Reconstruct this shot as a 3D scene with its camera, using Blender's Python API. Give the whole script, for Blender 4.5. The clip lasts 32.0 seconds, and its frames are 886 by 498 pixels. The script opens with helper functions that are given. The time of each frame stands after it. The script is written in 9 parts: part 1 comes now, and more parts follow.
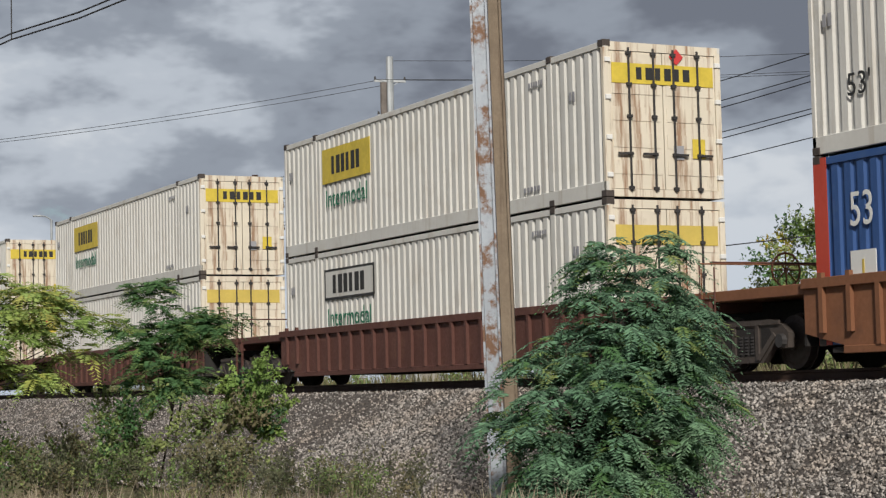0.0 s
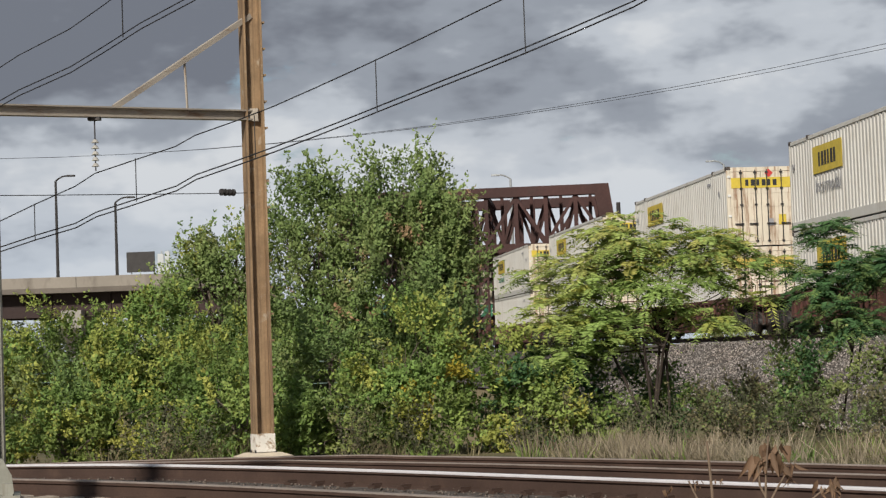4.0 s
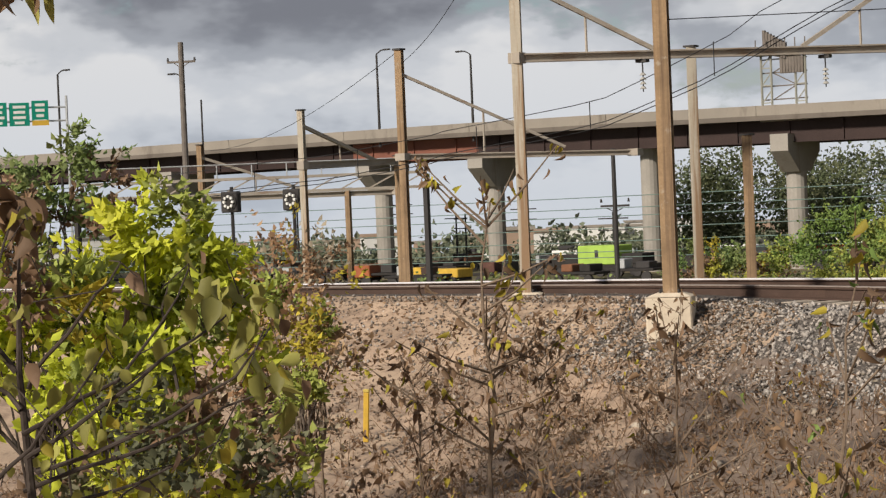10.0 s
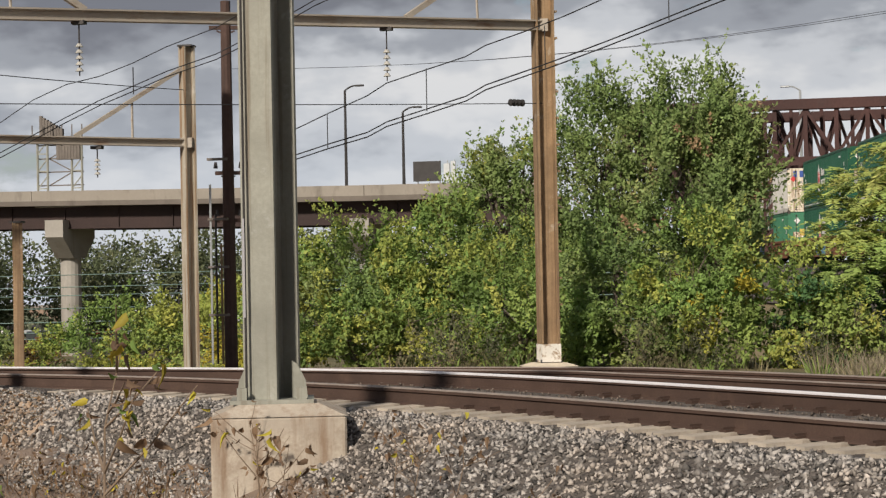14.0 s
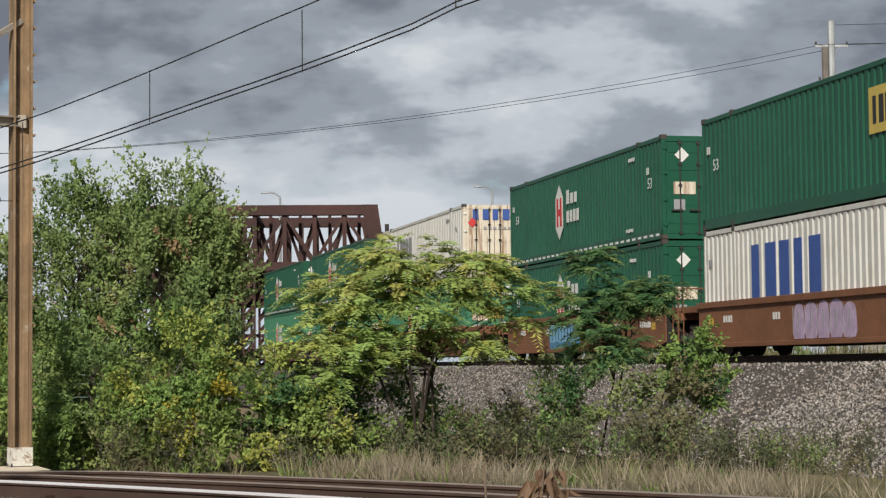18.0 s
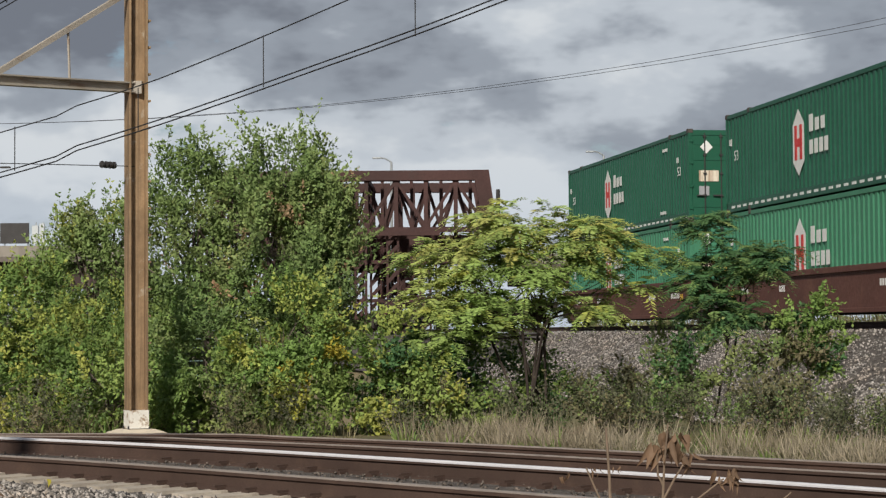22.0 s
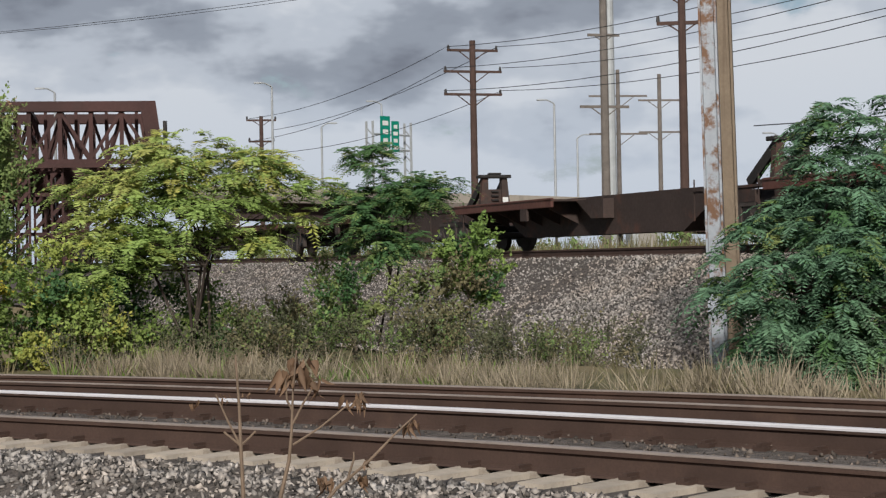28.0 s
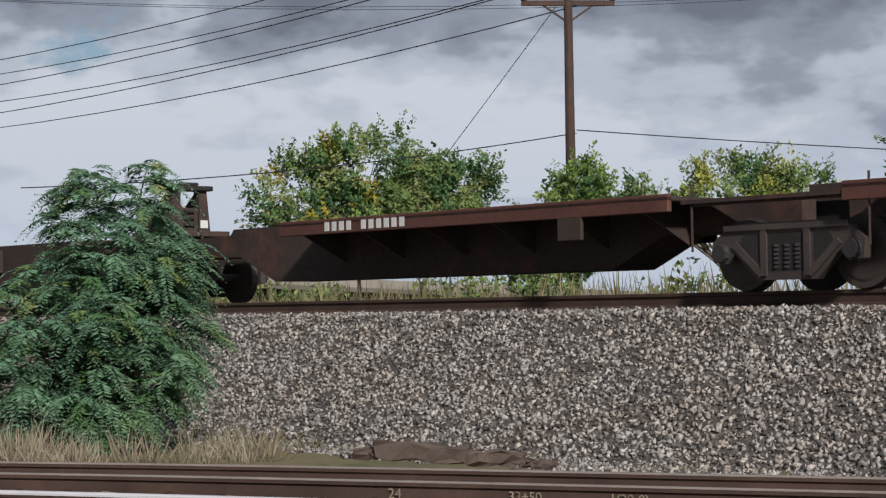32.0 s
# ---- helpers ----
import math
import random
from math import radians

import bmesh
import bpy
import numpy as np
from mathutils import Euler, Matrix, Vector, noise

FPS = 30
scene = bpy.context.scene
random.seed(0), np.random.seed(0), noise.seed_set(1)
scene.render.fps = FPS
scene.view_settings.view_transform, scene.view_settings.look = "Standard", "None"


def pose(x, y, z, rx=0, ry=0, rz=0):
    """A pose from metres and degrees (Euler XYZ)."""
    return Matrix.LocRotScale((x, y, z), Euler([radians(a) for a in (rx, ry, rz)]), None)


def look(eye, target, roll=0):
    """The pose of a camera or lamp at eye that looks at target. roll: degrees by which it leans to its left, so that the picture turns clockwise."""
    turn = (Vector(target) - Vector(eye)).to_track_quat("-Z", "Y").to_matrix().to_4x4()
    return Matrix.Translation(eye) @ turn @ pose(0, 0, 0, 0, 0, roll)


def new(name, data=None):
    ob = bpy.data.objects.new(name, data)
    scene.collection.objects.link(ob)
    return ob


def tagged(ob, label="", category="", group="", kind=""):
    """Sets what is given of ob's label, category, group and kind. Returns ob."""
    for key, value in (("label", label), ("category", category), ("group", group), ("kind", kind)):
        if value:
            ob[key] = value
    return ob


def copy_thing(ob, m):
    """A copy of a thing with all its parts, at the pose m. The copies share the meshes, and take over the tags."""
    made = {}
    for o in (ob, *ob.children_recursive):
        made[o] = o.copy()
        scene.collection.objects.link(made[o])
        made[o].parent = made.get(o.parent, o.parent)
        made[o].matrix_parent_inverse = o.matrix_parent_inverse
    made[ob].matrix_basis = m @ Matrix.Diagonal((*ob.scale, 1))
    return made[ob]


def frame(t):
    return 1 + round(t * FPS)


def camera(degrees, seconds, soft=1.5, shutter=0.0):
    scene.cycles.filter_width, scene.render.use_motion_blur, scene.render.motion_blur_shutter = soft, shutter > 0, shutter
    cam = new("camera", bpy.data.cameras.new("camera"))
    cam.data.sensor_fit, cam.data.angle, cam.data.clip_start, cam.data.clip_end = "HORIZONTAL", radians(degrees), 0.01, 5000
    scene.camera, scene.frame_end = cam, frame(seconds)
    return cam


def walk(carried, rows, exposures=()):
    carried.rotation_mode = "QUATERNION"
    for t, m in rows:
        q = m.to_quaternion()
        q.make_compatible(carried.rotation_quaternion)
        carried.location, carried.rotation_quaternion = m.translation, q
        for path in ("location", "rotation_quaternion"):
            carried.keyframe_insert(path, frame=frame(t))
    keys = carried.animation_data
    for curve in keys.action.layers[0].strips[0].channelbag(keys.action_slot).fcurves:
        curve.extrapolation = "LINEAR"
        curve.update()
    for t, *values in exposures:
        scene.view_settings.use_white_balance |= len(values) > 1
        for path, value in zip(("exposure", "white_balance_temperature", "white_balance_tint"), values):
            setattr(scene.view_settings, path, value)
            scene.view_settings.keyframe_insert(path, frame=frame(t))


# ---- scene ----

# ---- camera: hand-held pan from one standpoint ----
SOFT = 1.3
EXPOSURES = [(0.0, 0.03, 6250, 8), (3.5, 0.07, 6350, 8), (6.0, 0.18, 6750, 10), (13.0, 0.20, 6750, 10), (17.5, 0.10, 6350, 7), (24.5, 0.10, 6350, 7), (28.0, 0.03, 6200, 9), (32.0, -0.02, 6050, 10)]
cam = camera(25.678, 32.0, soft=SOFT)
PATH = [
    (0.0, pose(0.009, -0.347, 1.289, 94.131, 1.316, -15.611)),
    (0.5, pose(-0.009, -0.317, 1.288, 94.002, 1.382, -12.488)),
    (1.0, pose(0.048, -0.268, 1.284, 93.903, 1.927, -9.427)),
    (1.5, pose(0.084, -0.152, 1.283, 93.878, 2.227, -6.895)),
    (2.0, pose(0.077, -0.089, 1.282, 93.910, 2.205, -4.522)),
    (2.5, pose(0.061, -0.092, 1.283, 93.991, 2.158, -2.282)),
    (3.0, pose(0.058, -0.056, 1.285, 93.884, 2.089, -0.151)),
    (3.5, pose(0.050, -0.044, 1.280, 93.557, 2.077, 2.128)),
    (5.5, pose(0.003, 0.011, 1.275, 91.156, 2.208, 9.860)),
    (6.0, pose(-0.010, 0.023, 1.272, 90.694, 2.276, 12.292)),
    (6.5, pose(-0.022, 0.006, 1.273, 90.283, 2.309, 15.011)),
    (7.0, pose(-0.050, 0.034, 1.270, 89.892, 2.348, 18.101)),
    (7.5, pose(-0.066, 0.050, 1.266, 89.606, 2.350, 21.146)),
    (8.0, pose(-0.063, 0.013, 1.262, 89.341, 2.320, 24.115)),
    (8.5, pose(-0.097, 0.049, 1.258, 89.157, 2.269, 26.617)),
    (9.0, pose(-0.128, 0.083, 1.251, 88.974, 2.276, 29.258)),
    (9.5, pose(-0.159, 0.114, 1.244, 88.839, 2.322, 31.745)),
    (10.0, pose(-0.178, 0.133, 1.245, 88.744, 2.398, 33.592)),
    (10.5, pose(-0.206, 0.164, 1.243, 88.737, 2.491, 34.895)),
    (11.0, pose(-0.213, 0.173, 1.243, 88.711, 2.492, 35.178)),
    (11.5, pose(-0.193, 0.153, 1.241, 88.675, 2.463, 34.146)),
    (12.0, pose(-0.138, 0.063, 1.248, 88.669, 2.215, 31.408)),
    (12.5, pose(-0.110, 0.053, 1.255, 88.823, 1.969, 26.988)),
    (13.0, pose(-0.066, -0.016, 1.267, 89.233, 1.655, 21.943)),
    (13.5, pose(-0.053, 0.004, 1.274, 89.932, 1.342, 16.714)),
    (14.0, pose(-0.039, 0.025, 1.286, 90.642, 1.083, 12.460)),
    (14.5, pose(-0.028, 0.061, 1.290, 91.489, 0.771, 8.147)),
    (15.0, pose(-0.040, 0.052, 1.287, 92.262, 0.754, 4.344)),
    (15.5, pose(-0.032, 0.049, 1.288, 92.918, 0.603, 1.572)),
    (17.5, pose(0.002, 0.050, 1.278, 93.749, 0.592, -2.946)),
    (18.0, pose(-0.006, 0.029, 1.278, 93.456, 0.581, -2.802)),
    (18.5, pose(-0.009, 0.039, 1.270, 93.139, 0.628, -2.248)),
    (19.0, pose(-0.022, 0.083, 1.272, 92.845, 0.517, -1.378)),
    (19.5, pose(-0.019, 0.081, 1.273, 92.598, 0.511, -0.517)),
    (20.0, pose(-0.038, 0.096, 1.267, 92.416, 0.454, 0.408)),
    (20.5, pose(-0.038, 0.125, 1.269, 92.291, 0.437, 0.906)),
    (21.0, pose(-0.031, 0.112, 1.271, 92.278, 0.399, 0.995)),
    (21.5, pose(-0.022, 0.102, 1.260, 92.354, 0.387, 0.789)),
    (22.0, pose(-0.034, 0.085, 1.268, 92.466, 0.409, 0.457)),
    (22.5, pose(-0.035, 0.095, 1.267, 92.547, 0.423, 0.225)),
    (23.0, pose(-0.033, 0.104, 1.266, 92.610, 0.517, 0.024)),
    (23.5, pose(-0.028, 0.113, 1.266, 92.589, 0.598, -0.220)),
    (24.0, pose(-0.022, 0.096, 1.267, 92.466, 0.656, -0.523)),
    (24.5, pose(-0.022, 0.096, 1.262, 92.309, 0.730, -0.875)),
    (26.5, pose(0.039, 0.141, 1.256, 91.301, 1.007, -3.319)),
    (27.0, pose(0.048, 0.123, 1.253, 90.898, 1.003, -4.928)),
    (27.5, pose(0.057, 0.064, 1.255, 90.538, 0.975, -7.073)),
    (28.0, pose(0.079, 0.028, 1.255, 90.337, 1.019, -9.225)),
    (28.5, pose(0.112, -0.021, 1.257, 90.263, 1.052, -11.869)),
    (29.0, pose(0.153, -0.071, 1.257, 90.377, 1.069, -14.612)),
    (29.5, pose(0.215, -0.110, 1.274, 90.643, 1.226, -17.352)),
    (30.0, pose(0.234, -0.126, 1.286, 91.002, 1.133, -19.510)),
    (30.5, pose(0.224, -0.163, 1.290, 91.333, 1.097, -20.980)),
    (31.0, pose(0.223, -0.198, 1.302, 91.549, 1.080, -22.016)),
    (31.5, pose(0.224, -0.231, 1.293, 91.704, 1.059, -24.262)),
    (32.0, pose(0.223, -0.219, 1.292, 91.810, 0.849, -30.397)),
]
walk(cam, PATH, EXPOSURES)

# ---- world and sun ----
SUN_DIR = Vector((-0.20, -0.84, 0.54)).normalized()      # from the ground towards the sun


def make_world():
    w = bpy.data.worlds.new("sky")
    w.use_nodes = True
    scene.world = w
    nt = w.node_tree
    nt.nodes.clear()
    N = nt.nodes.new
    L = nt.links.new
    sky = N("ShaderNodeTexSky")
    sky.sky_type, sky.sun_disc = "NISHITA", False
    sky.sun_elevation = math.asin(SUN_DIR.z)
    sky.sun_rotation = math.atan2(SUN_DIR.x, SUN_DIR.y)
    sky.air_density, sky.dust_density, sky.ozone_density = 1.0, 2.0, 1.0
    co = N("ShaderNodeTexCoord")
    sep = N("ShaderNodeSeparateXYZ")
    L(co.outputs["Generated"], sep.inputs[0])

    def math_(op, a, b=None, clamp=False):
        n = N("ShaderNodeMath")
        n.operation, n.use_clamp = op, clamp
        for i, v in enumerate((a, b)):
            if v is None:
                continue
            if isinstance(v, (int, float)):
                n.inputs[i].default_value = v
            else:
                L(v, n.inputs[i])
        return n.outputs[0]

    z = math_("MAXIMUM", sep.outputs[2], 0.0)

    def cloud(scale, detail, rough, shift, lift=0.0):
        m = N("ShaderNodeMapping")
        m.inputs["Location"].default_value = (shift[0], shift[1], shift[2] + lift)
        m.inputs["Scale"].default_value = (1.0, 1.0, 2.1)
        L(co.outputs["Generated"], m.inputs[0])
        n = N("ShaderNodeTexNoise")
        n.inputs["Scale"].default_value, n.inputs["Detail"].default_value = scale, detail
        n.inputs["Roughness"].default_value = rough
        n.inputs["Distortion"].default_value = 0.0
        L(m.outputs[0], n.inputs["Vector"])
        return n.outputs["Fac"]

    def ramp(fac, stops):
        r = N("ShaderNodeValToRGB")
        r.color_ramp.interpolation = "EASE"
        el = r.color_ramp.elements
        while len(el) < len(stops):
            el.new(0.5)
        for e, (p, c) in zip(el, stops):
            e.position, e.color = p, (*c, 1)
        L(fac, r.inputs[0])
        return r.outputs[0]

    # heaped clouds: lumps lit on their tops, slate undersides, darker overhead and to the west, bright low down
    lump = cloud(6.2, 11.0, 0.60, CLOUD_SHIFT)
    above = cloud(6.2, 5.0, 0.56, CLOUD_SHIFT, 0.075)
    broad = cloud(1.9, 3.0, 0.5, (6.4, 2.9, 0.0))
    lit = math_("MULTIPLY", math_("SUBTRACT", lump, above), 2.1)
    rise = math_("ADD", math_("MINIMUM", math_("MULTIPLY", math_("SUBTRACT", z, 0.105), 4.2), 0.32), math_("MULTIPLY", math_("MINIMUM", sep.outputs[0], 0.0), -0.37))
    tone = math_("ADD", 0.42, math_("MULTIPLY", math_("SUBTRACT", broad, 0.5), 1.2))
    tone = math_("ADD", tone, math_("MULTIPLY", math_("SUBTRACT", lump, 0.5), 1.3))
    tone = math_("SUBTRACT", math_("ADD", tone, rise), lit)
    white = ramp(tone, [(0.18, (1.0, 1.02, 1.06)), (0.36, (0.79, 0.83, 0.90)), (0.56, (0.47, 0.505, 0.575)), (0.82, (0.27, 0.29, 0.345))])
    cover = ramp(lump, [(0.33, (0, 0, 0)), (0.40, (1, 1, 1))])
    haze = N("ShaderNodeMix")
    haze.data_type = "RGBA"
    skyc = N("ShaderNodeMix")
    skyc.data_type, skyc.blend_type = "RGBA", "MULTIPLY"
    skyc.inputs["Factor"].default_value = 1.0
    L(sky.outputs[0], skyc.inputs[6])
    skyc.inputs[7].default_value = (SKY_GAIN, SKY_GAIN, SKY_GAIN, 1)
    mix = N("ShaderNodeMix")
    mix.data_type = "RGBA"
    L(cover, mix.inputs["Factor"])
    L(skyc.outputs[2], mix.inputs[6])
    L(white, mix.inputs[7])
    # thin haze towards the horizon
    hz = math_("SUBTRACT", 1.0, math_("MULTIPLY", z, 10.0), True)
    L(math_("MULTIPLY", hz, 0.6), haze.inputs["Factor"])
    L(mix.outputs[2], haze.inputs[6])
    haze.inputs[7].default_value = (0.72, 0.82, 0.97, 1)
    bg = N("ShaderNodeBackground")
    bg.inputs[1].default_value = WORLD_STRENGTH
    out = N("ShaderNodeOutputWorld")
    L(haze.outputs[2], bg.inputs[0])
    L(bg.outputs[0], out.inputs[0])


WORLD_STRENGTH = 0.62
SKY_GAIN = 0.12
CLOUD_SHIFT = (0.4, 1.3, 0.0)
make_world()

sun_data = bpy.data.lights.new("sun", "SUN")
sun_data.energy, sun_data.angle, sun_data.color = 4.2, radians(5.0), (1.0, 0.915, 0.81)
sun = new("sun", sun_data)
sun.matrix_world = look((0, 0, 60), Vector((0, 0, 60)) - SUN_DIR)

# ---- materials ----
def make_mat(name, base, rough=0.8, metal=0.0, var=0.25, scale=3.0, fine=40.0, bump=0.15, dirt=None, dirt_at=(0.55, 0.75),
             streak=None, per_island=0.0, per_object=0.0, tint=None, trans=0.0, coat=0.0, streak_scale=(6, 6, 0.5), streak_at=(0.55, 0.72), bump_dist=0.02):
    m = bpy.data.materials.new(name)
    m.use_nodes = True
    nt = m.node_tree
    N, L = nt.nodes.new, nt.links.new
    b = nt.nodes["Principled BSDF"]
    co = N("ShaderNodeTexCoord")

    def noise_(sc, detail=5.0, ro=0.6, vec=None):
        n = N("ShaderNodeTexNoise")
        n.inputs["Scale"].default_value, n.inputs["Detail"].default_value, n.inputs["Roughness"].default_value = sc, detail, ro
        L(vec or co.outputs["Object"], n.inputs["Vector"])
        return n.outputs["Fac"]

    def rng(fac, a, c, lo, hi):
        n = N("ShaderNodeMapRange")
        L(fac, n.inputs["Value"])
        for k, v in zip(("From Min", "From Max", "To Min", "To Max"), (a, c, lo, hi)):
            n.inputs[k].default_value = v
        return n.outputs[0]

    def mixc(fac, a, c, mode="MIX"):
        n = N("ShaderNodeMix")
        n.data_type, n.blend_type = "RGBA", mode
        for k, v in (("Factor", fac), (6, a), (7, c)):
            if isinstance(v, (int, float)):
                n.inputs[k].default_value = v
            elif isinstance(v, tuple):
                n.inputs[k].default_value = (*v[:3], 1)
            else:
                L(v, n.inputs[k])
        return n.outputs[2]

    big = noise_(scale)
    small = noise_(fine, 3.0)
    dark = tuple(c * (1 - var) for c in base)
    lite = tuple(min(1, c * (1 + var)) for c in base)
    col = mixc(rng(big, 0.3, 0.7, 0, 1), dark, lite)
    col = mixc(rng(small, 0.3, 0.7, 0, 0.5), col, tuple(c * (1 - var * 0.8) for c in base))
    if tint:
        col = mixc(rng(noise_(scale * 0.37), 0.45, 0.62, 0, 1), col, tint)
    if per_island:
        g = N("ShaderNodeNewGeometry")
        r = g.outputs["Random Per Island"]
        col = mixc(1.0, col, _grey(nt, rng(r, 0, 1, 1 - per_island, 1 + per_island)), "MULTIPLY")
    if per_object:
        g = N("ShaderNodeObjectInfo")
        col = mixc(1.0, col, _grey(nt, rng(g.outputs["Random"], 0, 1, 1 - per_object, 1 + per_object)), "MULTIPLY")
    if dirt:
        col = mixc(rng(noise_(scale * 1.7, 8.0, 0.7), dirt_at[0], dirt_at[1], 0, 1), col, dirt)
    if streak:
        mp = N("ShaderNodeMapping")
        mp.inputs["Scale"].default_value = streak_scale
        L(co.outputs["Object"], mp.inputs[0])
        col = mixc(rng(noise_(1.0, 5.0, 0.65, mp.outputs[0]), streak_at[0], streak_at[1], 0, 0.85), col, streak)
    L(col, b.inputs["Base Color"])
    L(rng(small, 0.2, 0.8, max(0.05, rough - 0.12), min(1, rough + 0.12)), b.inputs["Roughness"])
    b.inputs["Metallic"].default_value = metal
    b.inputs["Specular IOR Level"].default_value = 0.35
    if coat:
        b.inputs["Coat Weight"].default_value = coat
    if trans:
        b.inputs["Transmission Weight"].default_value = 0.0
        t = N("ShaderNodeBsdfTranslucent")
        L(col, t.inputs[0])
        mx = N("ShaderNodeMixShader")
        mx.inputs[0].default_value = trans
        L(b.outputs[0], mx.inputs[1])
        L(t.outputs[0], mx.inputs[2])
        L(mx.outputs[0], nt.nodes["Material Output"].inputs[0])
    if bump:
        bp = N("ShaderNodeBump")
        bp.inputs["Strength"].default_value, bp.inputs["Distance"].default_value = bump, bump_dist
        L(small, bp.inputs["Height"])
        L(bp.outputs[0], b.inputs["Normal"])
    return m


def _grey(nt, fac):
    n = nt.nodes.new("ShaderNodeCombineColor")
    for i in range(3):
        nt.links.new(fac, n.inputs[i])
    return n.outputs[0]


# sunlight is put into the lighter soil's colour, shade into the gravelly one's
M_SOIL = make_mat("dry_soil_sun_in_colour", (0.375, 0.275, 0.20), 0.95, var=0.35, scale=1.1, fine=18, bump=0.8, tint=(0.40, 0.30, 0.215), dirt=(0.19, 0.135, 0.10), dirt_at=(0.5, 0.66))
M_SOIL_SHADED = make_mat("gravelly_soil_shade_in_colour", (0.155, 0.118, 0.095), 0.95, var=0.45, scale=1.3, fine=18, bump=0.9, tint=(0.20, 0.152, 0.118), dirt=(0.08, 0.06, 0.05))
M_GRASSGROUND = make_mat("weedy_ground", (0.13, 0.12, 0.06), 0.95, var=0.4, scale=0.4, fine=9, bump=0.6, tint=(0.20, 0.16, 0.09), dirt=(0.06, 0.08, 0.03))
M_BALLAST = make_mat("ballast_bed", (0.125, 0.108, 0.096), 0.92, var=0.5, scale=6, fine=22, bump=1.0, bump_dist=0.06, dirt=(0.07, 0.06, 0.055), dirt_at=(0.5, 0.6))
M_STONE = make_mat("crushed_stone", (0.27, 0.25, 0.232), 0.88, var=0.25, scale=2, fine=30, bump=0.3, per_island=0.85, tint=(0.27, 0.235, 0.205))
# darker and browner than the shoulder's stone
M_STONE_BED = make_mat("dark_brown_crushed_stone", (0.115, 0.095, 0.08), 0.9, var=0.25, scale=2, fine=30, bump=0.3, per_island=0.55, tint=(0.15, 0.12, 0.10))
M_STONE_DRY = make_mat("dusty_crushed_stone", (0.225, 0.185, 0.152), 0.9, var=0.25, scale=2, fine=30, bump=0.3, per_island=0.5, tint=(0.26, 0.19, 0.14))
M_RAIL = make_mat("rusty_rail", (0.075, 0.047, 0.037), 0.75, metal=0.2, var=0.3, scale=1.3, fine=50, bump=0.1, dirt=(0.105, 0.066, 0.048))
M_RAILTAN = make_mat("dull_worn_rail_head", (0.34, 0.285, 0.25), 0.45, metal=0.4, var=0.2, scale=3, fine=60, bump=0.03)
# worn steel whose sky shine is painted in as a near-white base
M_RAILTOP = make_mat("worn_rail_head_shine_in_colour", (0.80, 0.78, 0.80), 0.45, metal=0.35, var=0.1, scale=3, fine=80, bump=0.03)
M_TIE = make_mat("concrete_tie", (0.42, 0.365, 0.30), 0.9, var=0.25, scale=4, fine=60, bump=0.2, dirt=(0.25, 0.2, 0.16), per_object=0.15)
M_WOODTIE = make_mat("old_timber", (0.10, 0.075, 0.06), 0.9, var=0.35, scale=5, fine=40, bump=0.4)
M_CONCRETE = make_mat("weathered_concrete", (0.42, 0.365, 0.30), 0.9, var=0.2, scale=2.2, fine=30, bump=0.35, streak=(0.22, 0.15, 0.10), streak_scale=(5, 5, 0.6), streak_at=(0.5, 0.7), dirt=(0.27, 0.215, 0.165), dirt_at=(0.5, 0.72))
# footing concrete with the bright sunlight put into its base colour
M_PALECONC = make_mat("concrete_paled_for_sun", (0.60, 0.52, 0.41), 0.9, var=0.15, scale=3, fine=30, bump=0.3, dirt=(0.35, 0.27, 0.19), dirt_at=(0.56, 0.72))
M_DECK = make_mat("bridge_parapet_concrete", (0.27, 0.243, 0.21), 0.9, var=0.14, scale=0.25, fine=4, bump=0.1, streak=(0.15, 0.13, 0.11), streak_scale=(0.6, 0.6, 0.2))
# darker all over than the parapet above it
M_SLAB = make_mat("streaked_dark_deck_slab_concrete", (0.15, 0.13, 0.112), 0.9, var=0.2, scale=0.25, fine=4, bump=0.1, streak=(0.09, 0.075, 0.065), streak_scale=(0.6, 0.6, 0.2))
M_PIER = make_mat("pier_concrete", (0.32, 0.30, 0.27), 0.9, var=0.15, scale=0.5, fine=6, bump=0.1, streak=(0.24, 0.21, 0.18), streak_scale=(1.5, 1.5, 0.15))
M_GIRDER = make_mat("dark_brown_bridge_steel", (0.034, 0.018, 0.016), 0.6, metal=0.1, var=0.3, scale=0.4, fine=8, bump=0.05)
M_GIRDER_RED = make_mat("fresh_red_brown_steel", (0.20, 0.075, 0.05), 0.6, metal=0.1, var=0.2, scale=0.4, fine=8, bump=0.05)
M_TRUSS = make_mat("rust_brown_truss_steel", (0.050, 0.019, 0.0165), 0.6, metal=0.1, var=0.35, scale=0.3, fine=6, bump=0.1, dirt=(0.035, 0.018, 0.016))
M_RUSTPOLE = make_mat("rusted_tan_steel", (0.315, 0.215, 0.125), 0.8, metal=0.1, var=0.3, scale=2.4, fine=25, bump=0.2, streak=(0.13, 0.085, 0.055), streak_scale=(14, 14, 0.3), streak_at=(0.47, 0.66), dirt=(0.42, 0.36, 0.28), dirt_at=(0.58, 0.68))
M_BROWNPOLE = make_mat("dull_brown_steel", (0.21, 0.165, 0.12), 0.8, metal=0.1, var=0.25, scale=1.5, fine=25, bump=0.15, streak=(0.09, 0.06, 0.042), streak_scale=(9, 9, 0.35))
M_GREYPOLE = make_mat("weathered_grey_green_steel", (0.29, 0.29, 0.25), 0.65, metal=0.2, var=0.2, scale=1.6, fine=20, bump=0.15, streak=(0.15, 0.115, 0.08), streak_scale=(9, 9, 0.3), streak_at=(0.54, 0.74), dirt=(0.40, 0.40, 0.37), dirt_at=(0.60, 0.72))
